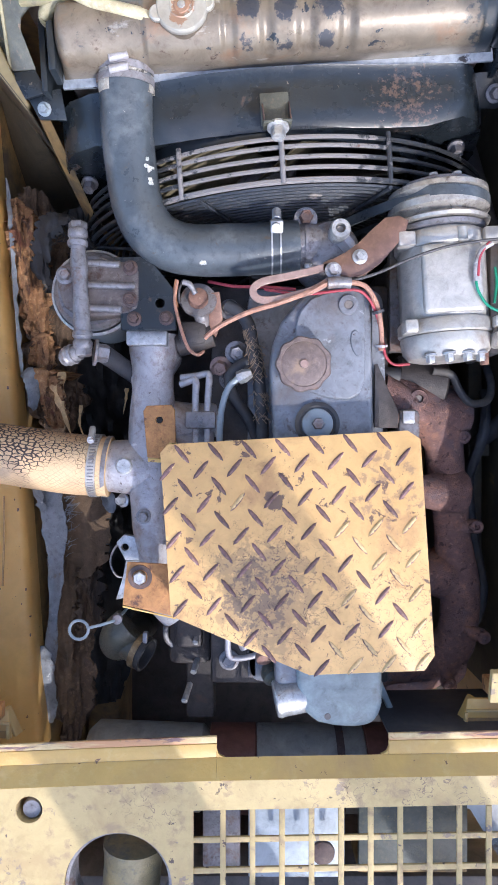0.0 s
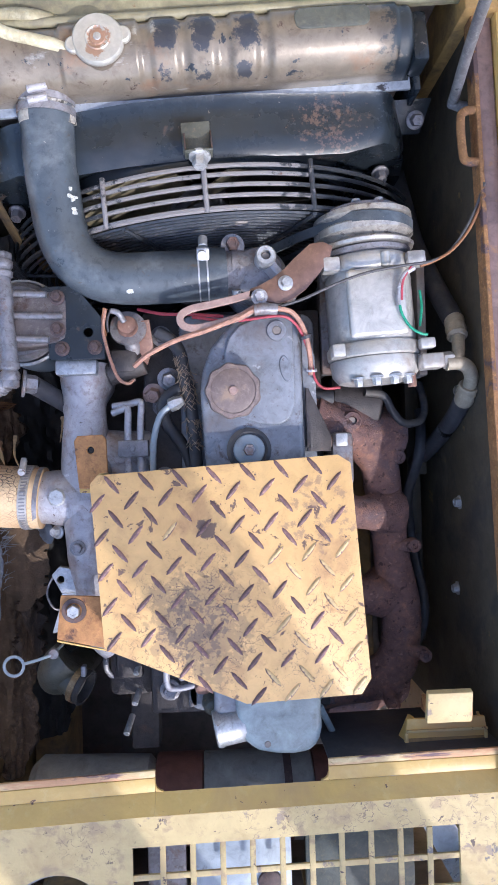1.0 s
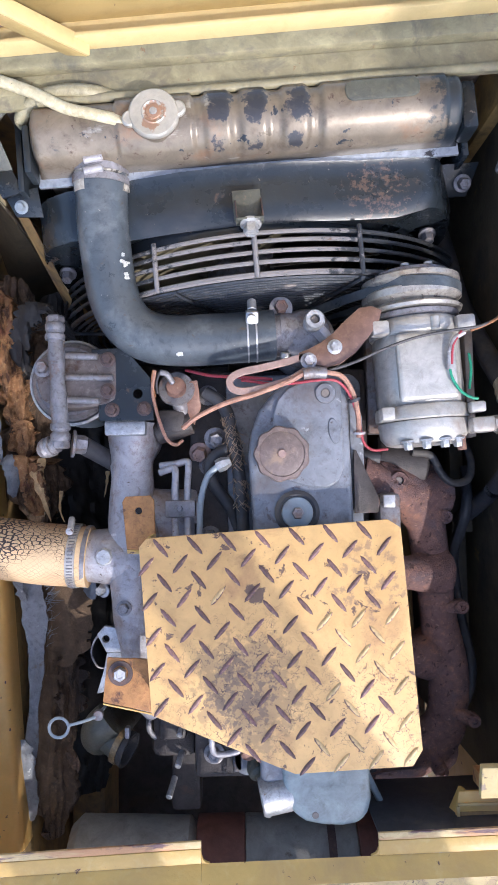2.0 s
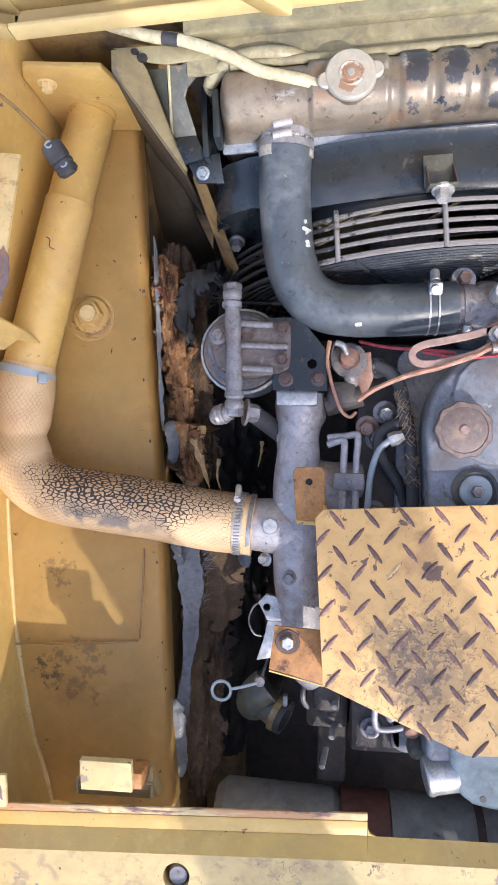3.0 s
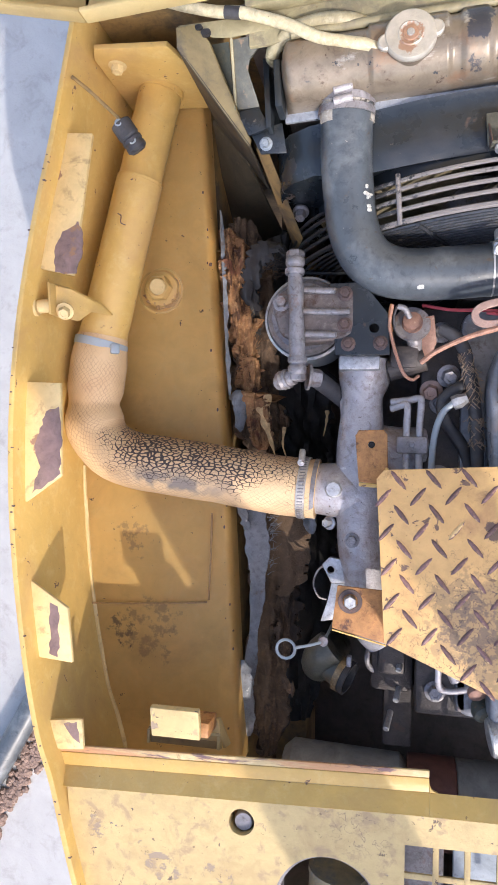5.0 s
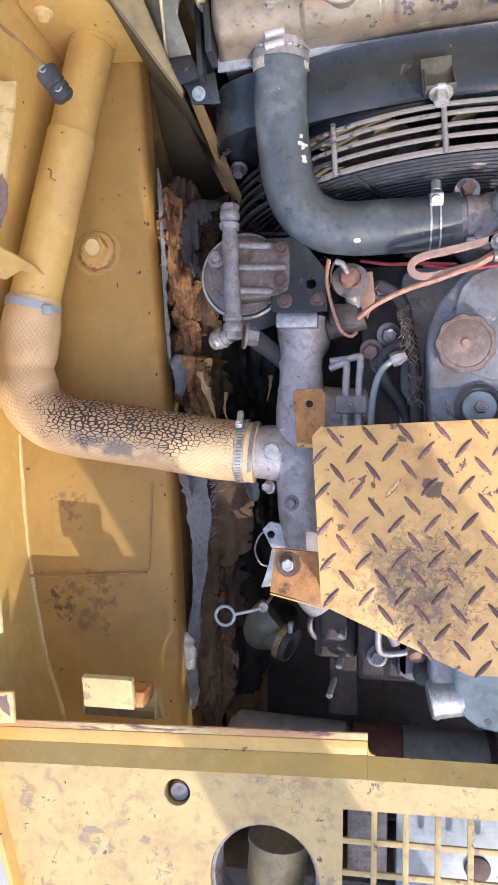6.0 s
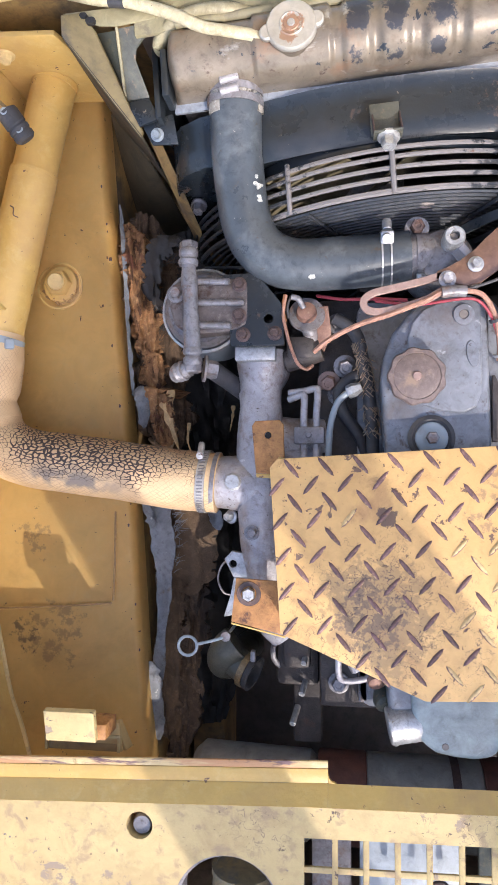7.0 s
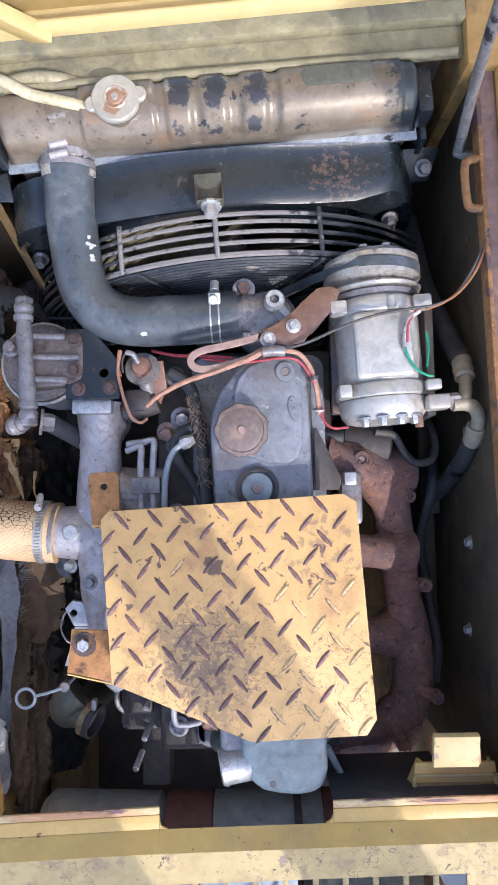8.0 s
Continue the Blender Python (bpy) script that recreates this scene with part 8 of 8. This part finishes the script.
part("front", box(0.155, 0.31, -0.611, -0.6015, 1.10, 1.172, 0.002), BAY_YELLOW, tank_c)
tank_d = thing("side_cover", "dark grey cover under the grille corner", "cover", (-0.04, -0.52, 1.1))
part("top", box(-0.066, -0.012, -0.605, -0.497, 1.160, 1.170, 0.003), DARK_STEEL, tank_d)

# pipe lying on the ground beside the machine, with a strip of dark gravel
gp = thing("ground_pipe", "grey plastic pipe lying on the concrete", "pipe", (-1.25, -0.95, 0.0))
part("tube", sweep([(-1.76, -1.76, 0.041), (-1.386, -1.09, 0.041), (-1.226, -0.80, 0.041), (-0.88, -0.18, 0.041)], 0.040, 20, 10), RUBBER, gp)
rng = random.Random(21)
bm = bmesh.new()
for _ in range(420):
    u = rng.uniform(-0.8, 1.5)
    p = Vector((-1.352 + 0.175 * u + rng.gauss(0, 0.020), -1.176 + 0.31 * u + rng.gauss(0, 0.020), 0.004))
    st = lathe(p, (rng.uniform(-0.4, 0.4), rng.uniform(-0.4, 0.4), 1), [(0.010, -0.006), (0.014, 0.002), (0.007, 0.010)], 6)
    st.transform(turned(p, rng.uniform(0, 360)))
    merge(bm, st)
solid("gravel_strip", bm, surface("brown_pebbles", (rgb(112, 92, 82), rgb(146, 122, 108), rgb(92, 78, 72)), 30, 0.8), "brown pebbles spilled beside the pipe", "gravel", kind="stuff")

# ---- tread plate step over the engine, last for its many bars ----
step = thing("tread_plate", "yellow painted tread plate step with worn bars", "tread plate", (0.06, -0.13, 1.23))
OUT = [(-0.110, -0.013), (-0.101, -0.002), (0.197, 0.0150), (0.2130, 0.0045), (0.2305, -0.2640), (0.2180, -0.2830), (0.075, -0.2885), (-0.0970, -0.2150)]
sheet = part("sheet", prism(OUT[::-1], 1.2940, 1.2990, 0.0008), PLATE_YELLOW, step)
part("upper_bracket", plate_with_hole([(-0.1405, 0.042), (-0.136, 0.0490), (-0.1035, 0.0500), (-0.0985, 0.044), (-0.0965, -0.0225), (-0.1350, -0.0200)], (-0.1190, 0.0300), 0.0046, 1.2315, 1.2365), ORANGE_PAINT, step, "rusting orange bracket")
# black plug under the bracket, giving the hole its unlit inside
part("bracket_hole", rod((-0.1190, 0.0300, 1.2285), (-0.1190, 0.0300, 1.2318), 0.0044, seg=16), BLACK_SHEET, step)
part("upper_edge", slab([(-0.1350, -0.0202, 1.2362), (-0.0965, -0.0227, 1.2362), (-0.0965, -0.0280, 1.2362), (-0.1345, -0.0258, 1.2362)], (0, 0, -0.004)), YELLOW, step)
part("upper_riser", box(-0.1000, -0.0960, -0.0280, 0.0, 1.2370, 1.2935, 0.0008), YELLOW, step)
low = part("lower_bracket", slab([(-0.1590, -0.1560, 1.2520), (-0.0955, -0.1590, 1.2560), (-0.0945, -0.2280, 1.2520), (-0.1660, -0.2130, 1.2480)], (0, 0, -0.005)), ORANGE_PAINT, step, "yellow-brown bracket")
part("lower_riser", box(-0.0950, -0.0910, -0.212, -0.160, 1.2560, 1.2935, 0.0008), YELLOW, step)
part("lower_edge", slab([(-0.1660, -0.2135, 1.2485), (-0.0950, -0.2285, 1.2525), (-0.0950, -0.2300, 1.2460), (-0.1660, -0.2150, 1.2420)], (0, -0.0025, 0)), YELLOW, step)
part("bracket_bolt", hexhead((-0.1420, -0.1755, 1.2540), (0.05, 0, 1), 0.0090, 0.0085, False), STEEL, step)
part("bracket_washer", lathe_ring((-0.1420, -0.1755, 1.2532), (0.05, 0, 1), [(0.0100, 0), (0.0160, 0), (0.0155, 0.0016), (0.0100, 0.0016)], 28), RUSTY_STEEL, step)


def inside(x, y, outline, margin):
    hit = True
    n = len(outline)
    pts = outline[::-1]
    for i in range(n):
        (ax_, ay_), (bx_, by_) = pts[i], pts[(i + 1) % n]
        e = Vector((bx_ - ax_, by_ - ay_))
        side_ = e.x * (y - ay_) - e.y * (x - ax_)
        if side_ / e.length < margin:
            hit = False
    return hit


def bar_mesh(name, material):
    """A raised lens-shaped tread bar, 29 mm long."""
    b = bmesh.new()
    L, W, H, K = 0.0152, 0.0031, 0.0019, 8
    low_, top_ = [], []
    for k in range(K):
        a_ = 2 * math.pi * k / K
        low_.append(b.verts.new((L * math.cos(a_), W * math.sin(a_) * (1 if abs(math.cos(a_)) < 0.95 else 0.3), 0)))
        top_.append(b.verts.new((L * 0.80 * math.cos(a_), W * 0.62 * math.sin(a_), H)))
    b.faces.new(top_)
    for k in range(K):
        b.faces.new((low_[k], low_[(k + 1) % K], top_[(k + 1) % K], top_[k]))
    me = mesh_of(name, b, BAR_WEAR, 60)
    me.materials.append(material)
    for poly in me.polygons:
        poly.material_index = 1 if poly.normal.z > 0.9 or poly.normal.y > 0.1 else 0
    return me


WORN, PAINTED = bar_mesh("tread_bar", BAR_WEAR), bar_mesh("tread_bar", BAR_PAINT)
rng = random.Random(11)
base = ORIGIN[step.name]
for i in range(-4, 12):
    for j in range(-3, 12):
        for half, tilt in ((0, -54), (1, 46)):
            u, v = i + half * 0.52, j + half * 0.5
            x, y = -0.0835 + 0.0418 * u + 0.0041 * v, -0.0140 + 0.0027 * u - 0.0423 * v
            if not inside(x, y, OUT, 0.0040):
                continue
            worn = rng.random() < (0.99 if x < 0.10 or y > -0.09 else 0.30)
            bar = new("tread_bar", WORN if worn else PAINTED)
            bar.parent = step
            bar.matrix_basis = Matrix.Translation(Vector((x, y, 1.2990)) - base) @ Matrix.Rotation(radians(tilt + 3.7 + rng.uniform(-2, 2)), 4, "Z")
